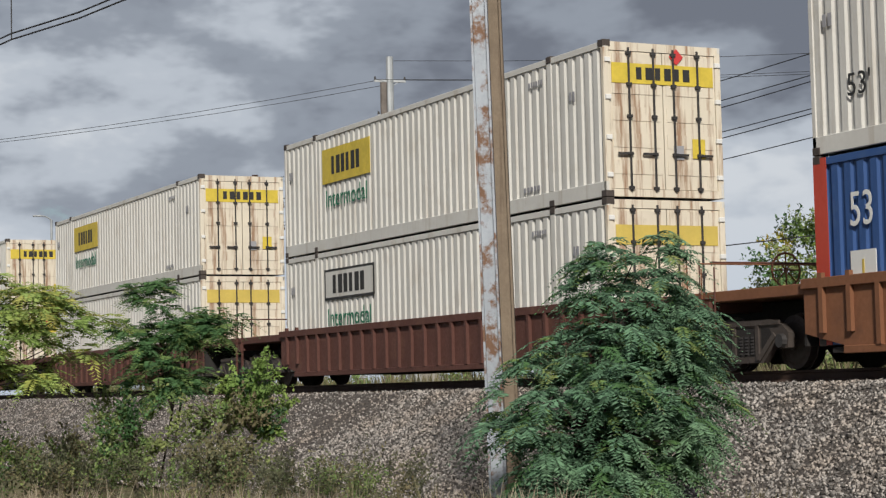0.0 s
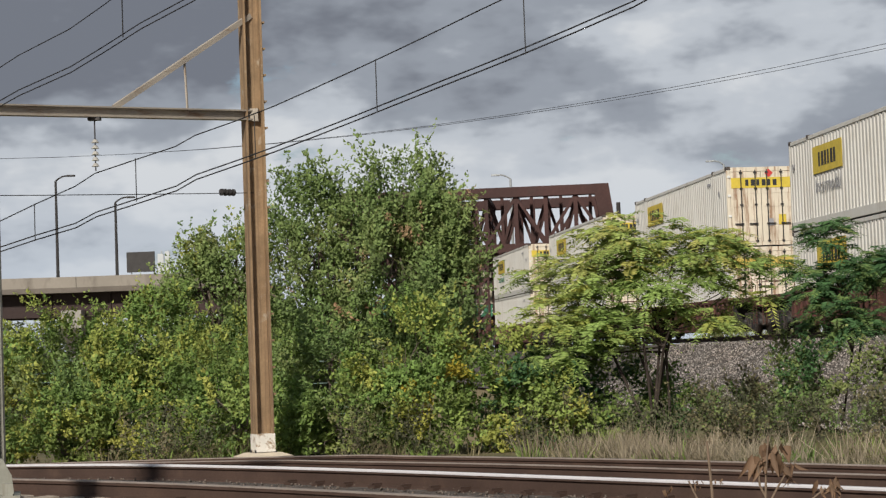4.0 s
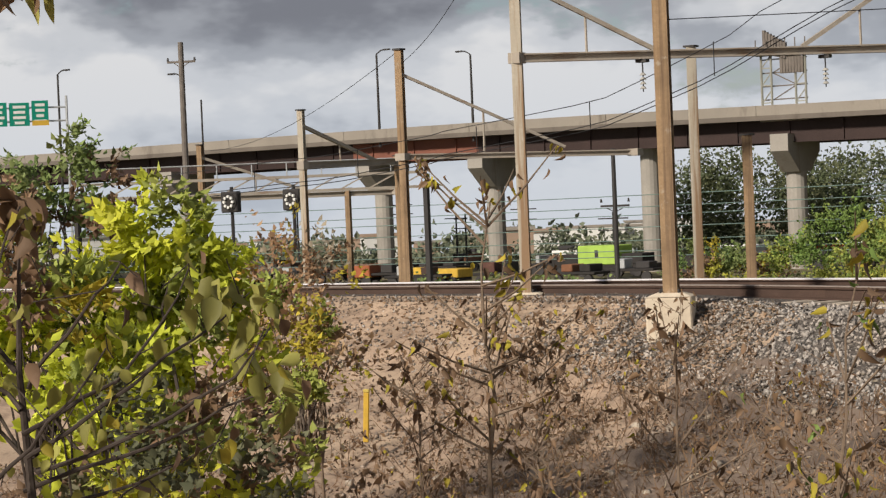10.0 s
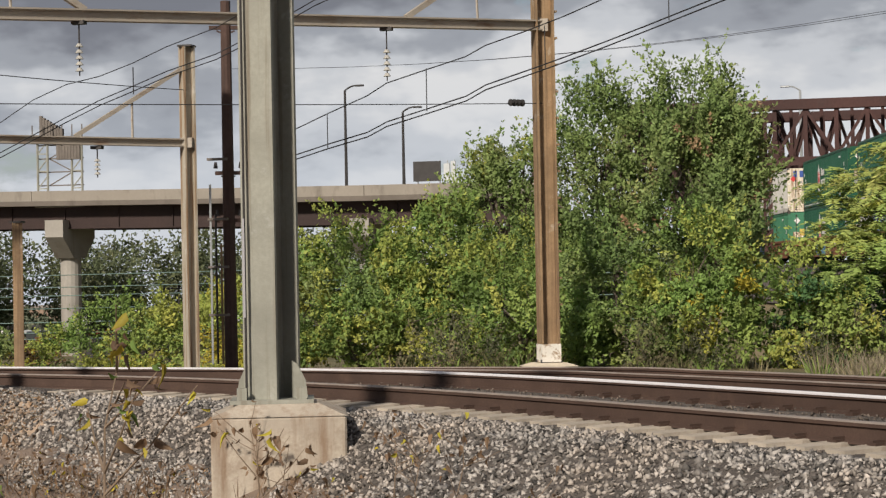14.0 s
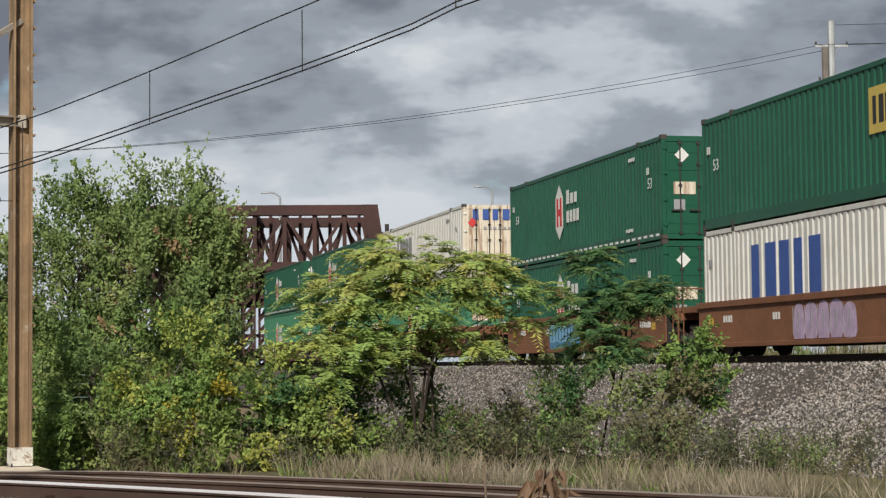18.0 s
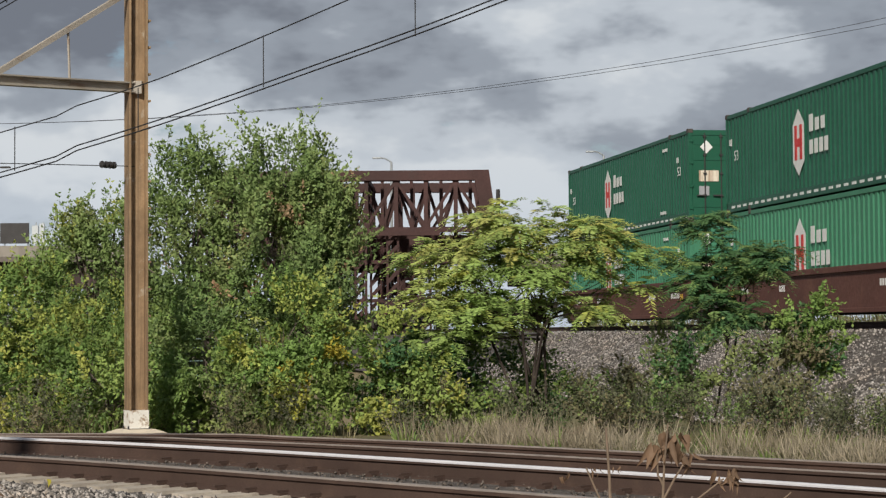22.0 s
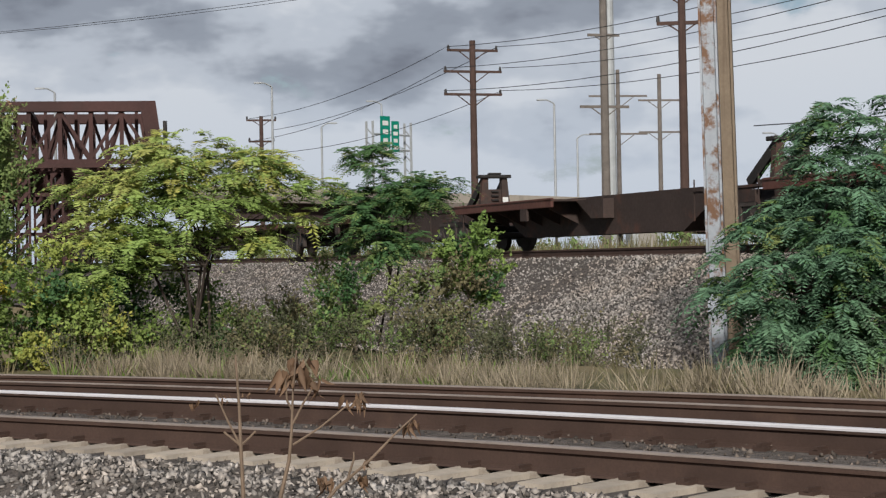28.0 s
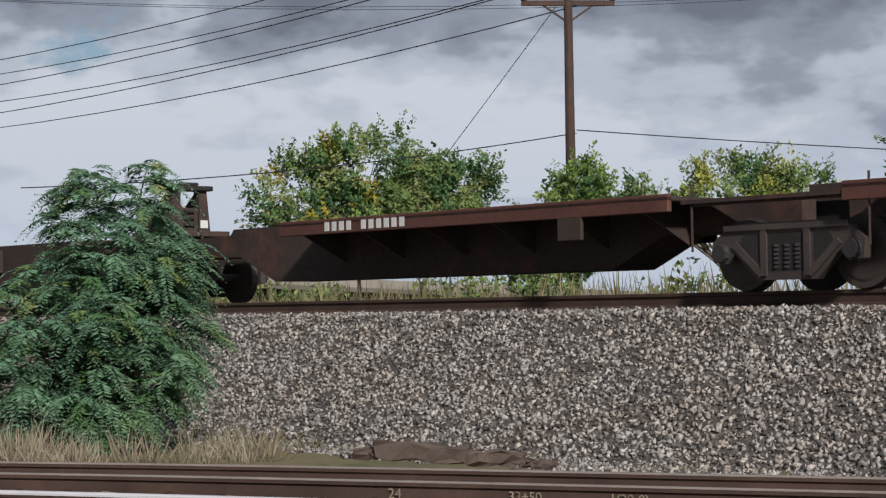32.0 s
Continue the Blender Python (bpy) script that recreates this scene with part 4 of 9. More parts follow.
for px, cap, zt, lb in ((-62.8, True, 5.85, "round concrete bridge pier with hammerhead cap"), (-75.9, False, 5.8, "plain grey round concrete bridge pier"), (-91.3, True, 5.8, "round concrete bridge pier with broad cap"), (-103.4, True, 5.8, "grey concrete bridge pier with broad cap"),
                        (-127, True, 5.7, "far concrete bridge pier"), (-38, True, 5.4, "concrete bridge pier half hidden by trees")):
    pier(px, 142.6, zt, lb, cap)
for px in (26, 62, 98):
    pier(px, 148.6, 7.35 - 0.0433 * (px - 4) - 2.3, "concrete ramp pier half hidden behind the train")


def gantry():
    c = thing("sign_gantry", pose(-62.6, 143.5, 8.0) @ Matrix.Diagonal((1.0, 1.0, 1.25, 1.0)), "galvanised lattice sign gantry seen edge-on above the overpass", "sign gantry")
    for x in (-1.45, 1.45):
        for dx in (-0.42, 0.42):
            part("leg", tube((x + dx, 0, -0.2), (x + dx, 0, 3.6), 0.10, n=6), M_GREYPOLE, c)
        for k in range(3):
            part("brace", bar((x - 0.42, 0, 0.3 + k * 1.1), (x + 0.42, 0, 1.1 + k * 1.1), 0.07, 0.07), M_GREYPOLE, c)
            part("brace", bar((x - 0.42, 0, 0.3 + k * 1.1), (x + 0.42, 0, 0.3 + k * 1.1), 0.07, 0.07), M_GREYPOLE, c)
    for k in range(8):
        part("panel_slat", box(-1.6 + k * 0.25, -1.39 + k * 0.25, -0.2 - k * 0.02, 0.1, 3.4 - k * 0.05, 4.9 - k * 0.12), M_GREYWOOD, c)
    for k in range(8):
        part("panel_slat", box(-0.2 + k * 0.25, 0.02 + k * 0.25, -0.2, 0.1, 2.1, 3.4 - k * 0.04), M_GREYWOOD, c)
    for k in range(4):
        z = 0.5 + k * 0.85
        part("cross_tie", bar((-1.9, 0.3, z), (1.9, 0.3, z), 0.08, 0.08), M_GREYWOOD, c)
        part("brace", bar((-1.0 + 2.0 * (k % 2), 0.3, z), (1.0 - 2.0 * (k % 2), 0.3, z + 0.85), 0.07, 0.07), M_GREYWOOD, c)
    part("walkway", box(-2.2, 2.2, -0.5, 0.5, 3.28, 3.40), M_DARK, c)
    for k in range(6):
        part("rail_post", tube((-2.1 + k * 0.84, -0.45, 3.4), (-2.1 + k * 0.84, -0.45, 4.3), 0.05, n=5), M_GREYWOOD, c)
    part("pedestal", box(-2.0, 1.9, -0.3, 0.3, -0.9, 0.05), M_DECK, c)


gantry()


def street_lamp(x, y, z0, z1, arm=1.6, way=1, mat=None, label="grey highway lamp post with a short curved arm"):
    z0 = z0 if y < 143 and z0 > 6 else min(z0, ground_h(x, y))
    c = thing("street_lamp", pose(x, y, z0), label, "street lamp", "street lamps")
    m = mat or M_GALV
    h = z1 - z0
    part("post", tube((0, 0, 0), (0, 0, h - 0.25), 0.13, 0.09, 8), m, c)
    for k in range(3):
        t0, t1 = k / 3, (k + 1) / 3
        part("arm", tube((way * arm * t0, 0, h - 0.25 + 0.35 * math.sin(t0 * 1.6)), (way * arm * t1, 0, h - 0.25 + 0.35 * math.sin(t1 * 1.6)), 0.06, n=6), m, c)
    part("lamp_head", box(min(way * arm, way * (arm + 0.7)), max(way * arm, way * (arm + 0.7)), -0.12, 0.12, h + 0.02, h + 0.16, 0.03), m, c)
    return c


for x, y, z0, z1, w in ((-39.0, 142.9, 7.3, 15.4, 1), (-34.5, 142.9, 7.3, 13.6, 1), (-101.5, 142.9, 6.8, 15.4, 1), (-91.5, 142.9, 6.8, 14.6, -1), (-5.2, 152.0, 8.0, 14.9, -1), (12.2, 162.0, 4.0, 16.2, -1), (18.5, 184.0, 3.0, 14.4, 1),
                         (24.8, 188.0, 3.0, 16.8, -1), (36.0, 161.0, 3.0, 14.6, -1), (43.6, 185.0, 3.0, 13.2, 1), (-126.65, 128.27, 4.0, 14.9, 1), (-136.45, 126.79, 3.0, 13.2, -1), (-109, 125.0, 4.0, 13.3, -1), (55.5, 160, 2, 11.6, -1)):
    street_lamp(x, y, z0, z1, 0.8, w, M_DARK if x < -30 else M_GALV, "slim dark highway lamp post with a short arm" if x < -30 else "grey highway lamp post with a short curved arm")


def billboard():
    c = thing("roadside_sign", pose(-31.7, 142.72, 7.9), "dark backs of road signs on posts above the overpass", "road sign")
    part("panel", box(-2.0, 0.1, -0.1, 0.1, 0.15, 1.65), M_DARK, c)
    part("panel", box(0.35, 0.8, -0.1, 0.1, 0.1, 1.45), M_GALV, c)
    part("panel", box(0.9, 1.25, -0.1, 0.1, 0.1, 1.6), M_GALV, c)
    for x in (-1.7, 0.0, 0.6, 1.1):
        part("post", tube((x, 0.15, -0.8), (x, 0.15, 1.7), 0.05, n=6), M_GALV, c)


billboard()


# ---- steel truss span over the freight line ----
def truss():
    c = thing("truss_bridge", pose(0, 0, 0), "rust-brown steel truss span on lattice legs over the freight line", "truss bridge")
    x0, x1, zb, zt = -17.5, 2.0, 8.75, 13.05
    for yy in (141.0, 153.0):
        part("top_chord", box(x0, x1, yy - 0.35, yy + 0.35, zt - 0.75, zt, 0.03), M_TRUSS, c)
        part("bottom_chord", box(x0, x1, yy - 0.3, yy + 0.3, zb - 0.18, zb + 0.18), M_TRUSS, c)
        n = 9
        for k in range(n + 1):
            x = x0 + (x1 - x0) * k / n
            part("vertical", hbeam((x, yy, zb), (x, yy, zt - 0.6), 0.30, 0.30, 0.05, up=(0, 1, 0)), M_TRUSS, c)
            if k < n:
                xa, xb = (x, x + (x1 - x0) / n) if k % 2 else (x + (x1 - x0) / n, x)
                part("diagonal", bar((xa, yy, zb + 0.2), (xb, yy, zt - 0.7), 0.26, 0.22), M_TRUSS, c)
        # solid end post, leaning outwards towards the ground
        bm = bmesh.new()
        v = [bm.verts.new((a, b, z)) for b in (yy - 0.45, yy + 0.45) for a, z in ((x1 - 0.9, zt), (x1 + 0.25, zt), (x1 + 0.9, 8.3), (x1 - 0.1, 8.3))]
        bm.faces.new(v[:4])
        bm.faces.new(v[4:][::-1])
        for i in range(4):
            bm.faces.new((v[i], v[4 + i], v[4 + (i + 1) % 4], v[(i + 1) % 4]))
        part("end_post", bm, M_TRUSS, c)
    n = 9
    for k in range(n + 1):
        x = x0 + (x1 - x0) * k / n
        part("overhead_strut", bar((x, 141, zt - 0.5), (x, 153, zt - 0.5), 0.25, 0.3), M_TRUSS, c)
        part("sway_bar", bar((x, 141, zt - 2.2), (x, 153, zt - 2.2), 0.18, 0.2), M_TRUSS, c)
        part("sway_bar", bar((x, 141, zt - 0.6), (x, 147, zt - 2.2), 0.14, 0.14), M_TRUSS, c)
        part("sway_bar", bar((x, 147, zt - 2.2), (x, 153, zt - 0.6), 0.14, 0.14), M_TRUSS, c)
        part("floor_beam", bar((x, 141, zb), (x, 153, zb), 0.3, 0.5), M_TRUSS, c)
    # latticed legs on both sides of the freight line
    for k, y in enumerate((138.6, 143.5, 148.5, 153.5, 160.0)):
        tx = 12.53 + 1.3 - 0.1837 * (y - 33.4)
        for side in ((-3.4,) if k == 0 else (-3.4, 3.3)):
            x = tx + side
            lg = part("leg", box(x - 0.52, x - 0.36, y - 0.3, y + 0.3, -2.0, zb - 0.2), M_TRUSS, c, "lattice steel leg")
            part("leg_angle", box(x + 0.36, x + 0.52, y - 0.3, y + 0.3, -2.0, zb - 0.2), M_TRUSS, lg)
            for j in range(9):
                z = -1.2 + j * 1.08
                part("batten", box(x - 0.36, x + 0.36, y - 0.3, y - 0.25, z, z + 0.92), M_TRUSS, lg)
        part("cross_girder", bar((tx - 4.2, y, zb - 0.4), (tx + 4.2, y, zb - 0.4), 0.4, 0.28), M_TRUSS, c)
    # close-set latticed legs under the span
    for k, x in enumerate((-13.4, -11.9, -10.2, -9.3, -8.5, -7.8, -7.0, -6.2, -5.5, -4.7, -4.0, -3.2, -2.4, -1.3)):
        y = (139.2, 146.2, 151.4)[k % 3]
        lg = part("leg", box(x - 0.46, x - 0.30, y - 0.25, y + 0.25, -2.0, zb - 0.2), M_TRUSS, c, "lattice steel leg")
        part("leg_angle", box(x + 0.30, x + 0.46, y - 0.25, y + 0.25, -2.0, zb - 0.2), M_TRUSS, lg)
        for j in range(11):
            z = -1.4 + j * 0.9
            part("lacing_bar", bar((x - 0.36, y - 0.26, z), (x + 0.36, y - 0.26, z + 0.8), 0.05, 0.26), M_TRUSS, lg)
    for z in (3.6, 6.4):
        part("strut", bar((-13.6, 140.2, z), (0.4, 140.2, z), 0.22, 0.26), M_TRUSS, c)
    for yy in (143.2, 145.0, 149.0):
        for k in range(19):
            x = x0 + (x1 - x0) * k / 18
            part("lattice_post", bar((x, yy, zb), (x, yy, zt - 0.6), 0.24, 0.24), M_TRUSS, c)
            if k < 18:
                a, b = (zb + 0.2, zt - 0.7) if k % 2 else (zt - 0.7, zb + 0.2)
                part("lattice_bar", bar((x, yy, a), (x + (x1 - x0) / 18, yy, b), 0.2, 0.2), M_TRUSS, c)
    for y, xs in ((142.5, (-12.0, -10.6, -9.6, -3.4, -2.2, -1.0, 0.3)), (150.5, (-12.5, -11.4, -10.2, -4.2, -2.8, -1.4, 0.0))):
        for x in xs:
            lg = part("leg", hbeam((x, y, -3.0), (x, y, zb - 0.2), 0.36, 0.36, 0.06), M_TRUSS, c)
            part("brace", bar((x, y, 5.2), (x + 1.2, y, zb - 0.3), 0.16, 0.16), M_TRUSS, lg)
    # farther bents carry the deck on behind
    part("deck_slab", box(-17, 1.5, 153.6, 196, 8.1, 8.6), M_TRUSS, c)
    for y in (167.0, 174.0, 182.0, 190.0):
        tx = 12.53 + 1.3 - 0.1837 * (y - 33.4)
        for side in (-3.6, 3.6, 6.4):
            lg = part("leg", hbeam((tx + side, y, -3.0), (tx + side, y, 8.1), 0.5, 0.5, 0.08), M_TRUSS, c)
            part("brace", bar((tx + side - 1.2, y, 5.6), (tx + side, y, 8.0), 0.2, 0.2), M_TRUSS, lg)
        part("cross_girder", bar((tx - 4.4, y, 7.6), (tx + 7.2, y, 7.6), 0.5, 0.9), M_TRUSS, c)
    part("vent_stack", tube((3.1, 150, 7.0), (3.1, 150, 12.3), 0.16, n=8), M_DARK, c)


truss()


def green_sign(x, y, z, panels, rz, label):
    c = thing("highway_sign", pose(x, y, z, 0, 0, rz), label, "highway sign", "highway signs")
    for a, b, z0, z1 in panels:
        p = part("panel", box(a, b, -0.06, 0.0, z0, z1), M_SIGNGREEN, c)
        rr = random.Random(int(a * 10))
        n = 4
        for k in range(n):
            zz = z1 - (k + 0.75) * (z1 - z0) / (n + 0.4)
            w = (b - a) * rr.uniform(0.4, 0.8)
            m = (a + b) / 2
            part("lettering_bar", box(m - w / 2, m + w / 2, -0.075, -0.06, zz - 0.07 * (z1 - z0), zz + 0.05 * (z1 - z0)), M_WHITEINK, p)
    lo, hi = panels[0][0] - 0.6, panels[-1][1] + 1.6
    z0 = min(p[2] for p in panels)
    for xx in (lo, hi):
        for d in (0.0, 0.7):
            part("gantry_post", tube((xx, 0.2 + d, ground_h(x, y) - 0.5), (xx, 0.2 + d, z0 + 2.6), 0.11, n=6), M_GALV, c)
        for k in range(4):
            part("gantry_brace", bar((xx, 0.2, z0 - 1.5 + k), (xx, 0.9, z0 - 0.9 + k), 0.07, 0.07), M_GALV, c)
    for dz in (0.4, 1.6):
        part("gantry_chord", tube((lo, 0.3, z0 + dz), (hi, 0.3, z0 + dz), 0.08, n=6), M_GALV, c)


green_sign(20.3, 150.0, 0, [(-0.9, 0.15, 9.55, 12.55), (0.35, 1.15, 9.8, 12.2)], 38, "pair of green highway signs on a lattice gantry")
green_sign(-126.2, 123.06, 0, [(-2.9, -1.2, 9.9, 12.0), (-1.0, 0.75, 9.9, 11.95), (0.95, 2.4, 10.0, 12.1)], 45, "three green highway signs on a gantry")
part("exit_tab", box(0.95, 2.4, -0.08, -0.06, 9.9, 10.35), M_YELPAINT, bpy.data.objects["highway_sign.001"], "yellow exit strip")


# ---- utility poles and lines ----
def utility_pole(x, y, z0, z1, arms, mat, label, r=0.17, way=(1, 0), ins=True, heavy=1.0):
    z0 = min(z0, ground_h(x, y) - 0.05)
    c = thing("utility_pole", pose(x, y, z0), label, "utility pole", "utility poles")
    part("shaft", tube((0, 0, 0), (0, 0, z1 - z0), r * 1.15, r * 0.85, 10), mat, c)
    w = Vector((way[0], way[1], 0)).normalized()
    for z, half in arms:
        zz = z - z0
        arm = part("cross_arm", bar(w * -half + Vector((0, 0, zz)), w * half + Vector((0, 0, zz)), 0.13 * heavy, 0.16 * heavy), mat, c)
        for s in (-1, 1):
            part("arm_brace", bar(w * (s * half * 0.55) + Vector((0, 0, zz - 0.05)), Vector((0, 0, zz - half * 0.42)), 0.06 * heavy, 0.06 * heavy), mat, arm)
            if ins:
                p = w * (s * half * 0.95) + Vector((0, 0, zz + 0.08))
                part("insulator", tube(p, p + Vector((0, 0, 0.26 * heavy)), 0.10 * heavy, 0.06 * heavy, 8), M_DARK, arm)
    return c


def lines(pts_pairs, label, r=0.022, drop=0.9, mat=None):
    c = thing("power_line", pose(0, 0, 0), label, "power line", "power lines")
    for a, b in pts_pairs:
        wire_ob("wire", sag(a, b, drop), r, mat or M_WIRE, c)


utility_pole(22.75, 126.0, 2.0, 15.7, [(15.05, 1.75), (13.65, 2.0), (12.15, 2.0)], M_WOODPOLE, "dark brown utility pole with three cross arms", 0.24, (1, 0.15))
utility_pole(28.5, 113.5, 1.5, 20.0, [(14.6, 1.0), (10.3, 1.55)], M_GREYWOOD, "tall grey steel transmission pole", 0.25, (1, 0.1), False)
utility_pole(24.3, 82.55, 1.0, 14.2, [(12.75, 1.1), (11.5, 1.1)], M_WOODPOLE, "brown wooden utility pole with short cross arms", 0.19, (1, -0.3))
utility_pole(42.5, 164.6, 2.0, 17.6, [(15.3, 2.6), (12.0, 2.6)], M_GREYWOOD, "thin grey pole with two cross arms", 0.2, (1, 0), False)
utility_pole(46.5, 165.6, 2.0, 17.3, [(15.0, 1.9), (12.2, 1.9)], M_GREYWOOD, "thin grey pole with two cross arms", 0.2, (1, 0), False)
utility_pole(11.8, 169.7, 2.0, 14.1, [(13.75, 1.3), (11.9, 1.1)], M_WOODPOLE, "brown utility pole with two cross arms behind trees", 0.2, (1, 0))
utility_pole(-98.7, 113.2, -4.5, 14.6, [(13.1, 1.1)], M_GREYWOOD, "grey wooden utility pole with one cross arm", 0.24, (1, 0.5))
utility_pole(-98.0, 114.5, -4.5, 10.2, [], M_DARK, "slim dark lamp post seen edge-on", 0.08)
utility_pole(36.9, 145.0, 8.0, 27.2, [(25.3, 1.25), (22.6, 1.0)], M_GALV, "tall galvanised transmission pole with short arms", 0.33, (1, 0))
utility_pole(35.1, 51.05, 0.2, 11.4, [(11.05, 1.5)], M_WOODPOLE, "brown wooden utility pole wrapped in vines at its foot", 0.16, (0.9, -0.43))
utility_pole(-10.6, 31.2, -0.3, 5.9, [(5.45, 0.28), (3.0, 0.22), (2.2, 0.2)], M_WOODPOLE, "dark brown wooden pole beside a catenary column", 0.10, (1, 0.3), heavy=0.4)
utility_pole(-20.5, 37.5, -1.2, 2.35, [(1.1, 0.32)], M_DARK, "dark short pole with one cross arm", 0.055, (1, 0.3), heavy=0.3)
# conduits and boxes on the wooden pole
cb = thing("pole_equipment", pose(-10.72, 30.9, -0.2), "cables, brackets and conduits beside a wooden pole", "cable equipment")
for k in range(3):
    part("conduit", tube((-0.1 + 0.09 * k, 0, 0), (-0.1 + 0.09 * k, 0, 3.0 - 0.5 * k), 0.02, n=5), (M_GALV, M_DARK, M_RUSTPOLE)[k], cb)
for z in (0.8, 1.6, 2.4, 3.4):
    part("bracket", box(-0.14, 0.20, -0.04, 0.04, z, z + 0.04), M_GREYWOOD, cb)

# lines running from the far poles towards and past the camera's right
TOP = (22.75, 126.0)
lines([((TOP[0] + dx, TOP[1], z + 0.25), (35.1 + dx * 0.55, 51.05, zz)) for dx, z, zz in ((-1.7, 15.05, 13.6), (1.7, 15.05, 13.4), (-1.95, 13.65, 12.6), (1.95, 13.65, 12.2), (-1.95, 12.15, 11.5), (1.95, 12.15, 11.2))],
      "thin dark power lines sagging between poles", 0.020, 1.3)
lines([((TOP[0] + dx, TOP[1], z + 0.25), (11.8 + dx * 0.6, 169.7, 13.9 - 1.0 * k)) for k, (dx, z) in enumerate(((-1.7, 15.05), (1.7, 15.05), (-1.95, 13.65), (1.95, 12.15)))], "thin dark power lines descending to a far pole", 0.022, 0.8)
lines([((36.9 + dx, 145, z), (150, 100 + dx, z + 6)) for dx, z in ((-1.2, 25.4), (1.2, 25.4), (0, 26.9))] + [((36.9 + dx, 145, z), (-60, 175, z - 4.5)) for dx, z in ((-1.2, 25.3), (1.2, 25.3))],
      "thin high-voltage lines from a transmission pole", 0.02, 3.0)
lines([((36, 52, 7.1), (75, 45, 6.4)), ((36, 52, 7.0), (20, 60, 5.4))], "single low cable between poles", 0.018, 0.3)
lines([((34.6, 51.0, 10.9), (31.4, 52.6, 6.2))], "guy wire anchored beside a pole", 0.012, 0.02)
lines([((-75, 55, z), (-6, 62, z + 0.25)) for z in (1.3, 0.9, 0.62, 0.2, -0.25, -0.6, -0.8)], "parallel teal-grey catenary wires across far tracks", 0.014, 0.12, make_mat("verdigris_wire", (0.16, 0.24, 0.215), 0.6, metal=0.2, bump=0))


# ---- the yard and town beyond the overpass ----
def yard():
    rr = random.Random(11)
    c = thing("work_machine", pose(-72.5, 131.5, -4.6), "bright lime-green enclosed work machine on rail wheels", "work machine")
    part("cabin", box(-1.9, 1.6, -1.2, 1.2, 0.9, 2.35, 0.05), M_LIME, c)
    part("chassis", box(-2.2, 4.4, -1.1, 1.1, 0.4, 0.9), M_BLACK, c)
    part("window", box(-0.4, -0.1, -1.22, -1.2, 1.4, 2.0), M_DARK, c)
    part("generator", box(1.8, 3.6, -1.0, 1.0, 0.9, 1.7, 0.04), M_BLACK, c)
    for x in (-1.6, 0, 1.6, 3.2):
        part("wheel", tube((x, -1.2, 0.3), (x, -0.9, 0.3), 0.35, n=10), M_DARK, c)
    for k, (x, y, w, h, m, lb) in enumerate(((-86.5, 126, 3.2, 1.0, M_YELPAINT, "yellow flat machine in the yard"), (-82.5, 124, 5.2, 0.9, M_YELPAINT, "pale yellow trailer in the yard"), (-93, 128, 3.0, 1.4, M_ORANGE, "orange machine in the yard"),
                                             (-100, 121, 2.0, 1.9, M_YELPAINT, "yellow cabin in the yard"), (-97, 134, 6, 1.2, M_BLACK, "dark wagon in the yard"), (-79, 140, 8, 1.5, M_BLACK, "dark wagon in the yard"), (-67, 138, 6, 1.3, M_BLACK, "dark wagon in the yard"),
                                             (-105, 128, 4.0, 1.1, M_GALV, "grey trailer in the yard"), (-112, 132, 5.0, 1.0, M_ORANGE, "orange wagon in the yard"))):
        w, h = w * 0.7, h * 0.75
        v = thing("yard_vehicle", pose(x, y, ground_h(x, y), 0, 0, rr.uniform(-8, 8)), lb, "vehicle", "yard vehicles")
        part("body", box(-w / 2, w / 2, -1.1, 1.1, 0.6, 0.6 + h, 0.06), m, v)
        part("frame", box(-w / 2, w / 2, -0.9, 0.9, 0.35, 0.6), M_BLACK, v)
        for s in (-0.35, 0.35):
            part("wheel", tube((s * w, -1.1, 0.38), (s * w, -0.8, 0.38), 0.38, n=10), M_DARK, v)
    # flat wagons and stacked material between the machines
    for k in range(26):
        x, y = -122 + k * 2.9 + rr.uniform(-1.5, 1.5), 128 + rr.uniform(-8, 34)
        ln, hh = rr.uniform(2.0, 5.0), rr.uniform(0.35, 1.1)
        v = thing("yard_wagon", pose(x, y, ground_h(x, y), 0, 0, rr.uniform(-12, 12)), "low loaded flat wagon in the yard", "wagon", "yard wagons")
        part("deck", box(-ln / 2, ln / 2, -1.0, 1.0, 0.75, 0.95, 0.03), M_BLACK, v)
        for e in (-0.3, 0.12):
            part("load", box(ln * e, ln * (e + rr.uniform(0.15, 0.3)), -0.8, 0.8, 0.95, 0.95 + hh * rr.uniform(0.5, 1.0), 0.05), rr.choice((M_BLACK, M_RAIL, M_WELLRED, M_GALV, M_WELLORANGE, M_DARK)), v)
        for e in (-0.35, 0.35):
            part("wheel", tube((ln * e, -1.0, 0.38), (ln * e, -0.75, 0.38), 0.38, n=10), M_DARK, v)
    for k in range(16):
        x = -128 + k * 5.4 + rr.uniform(-1.5, 1.5)
        v = thing("parked_car", pose(x, 205 + (yy := rr.uniform(-12, 12)), ground_h(x, 205 + yy), 0, 0, rr.uniform(-20, 20)), "small parked car far across the yard", "car", "parked cars")
        m = rr.choice((M_WHITEINK, M_DARK, M_GALV, M_REDPAINT, M_BLUE53, M_WHITEINK))
        part("body", box(-2.1, 2.1, -0.85, 0.85, 0.35, 0.95, 0.12), m, v)
        part("cabin", box(-1.1, 1.2, -0.75, 0.75, 0.95, 1.5, 0.15), M_DARK, v)
        for s in (-1.3, 1.3):
            part("wheel", tube((s, -0.9, 0.33), (s, -0.7, 0.33), 0.33, n=8), M_BLACK, v)
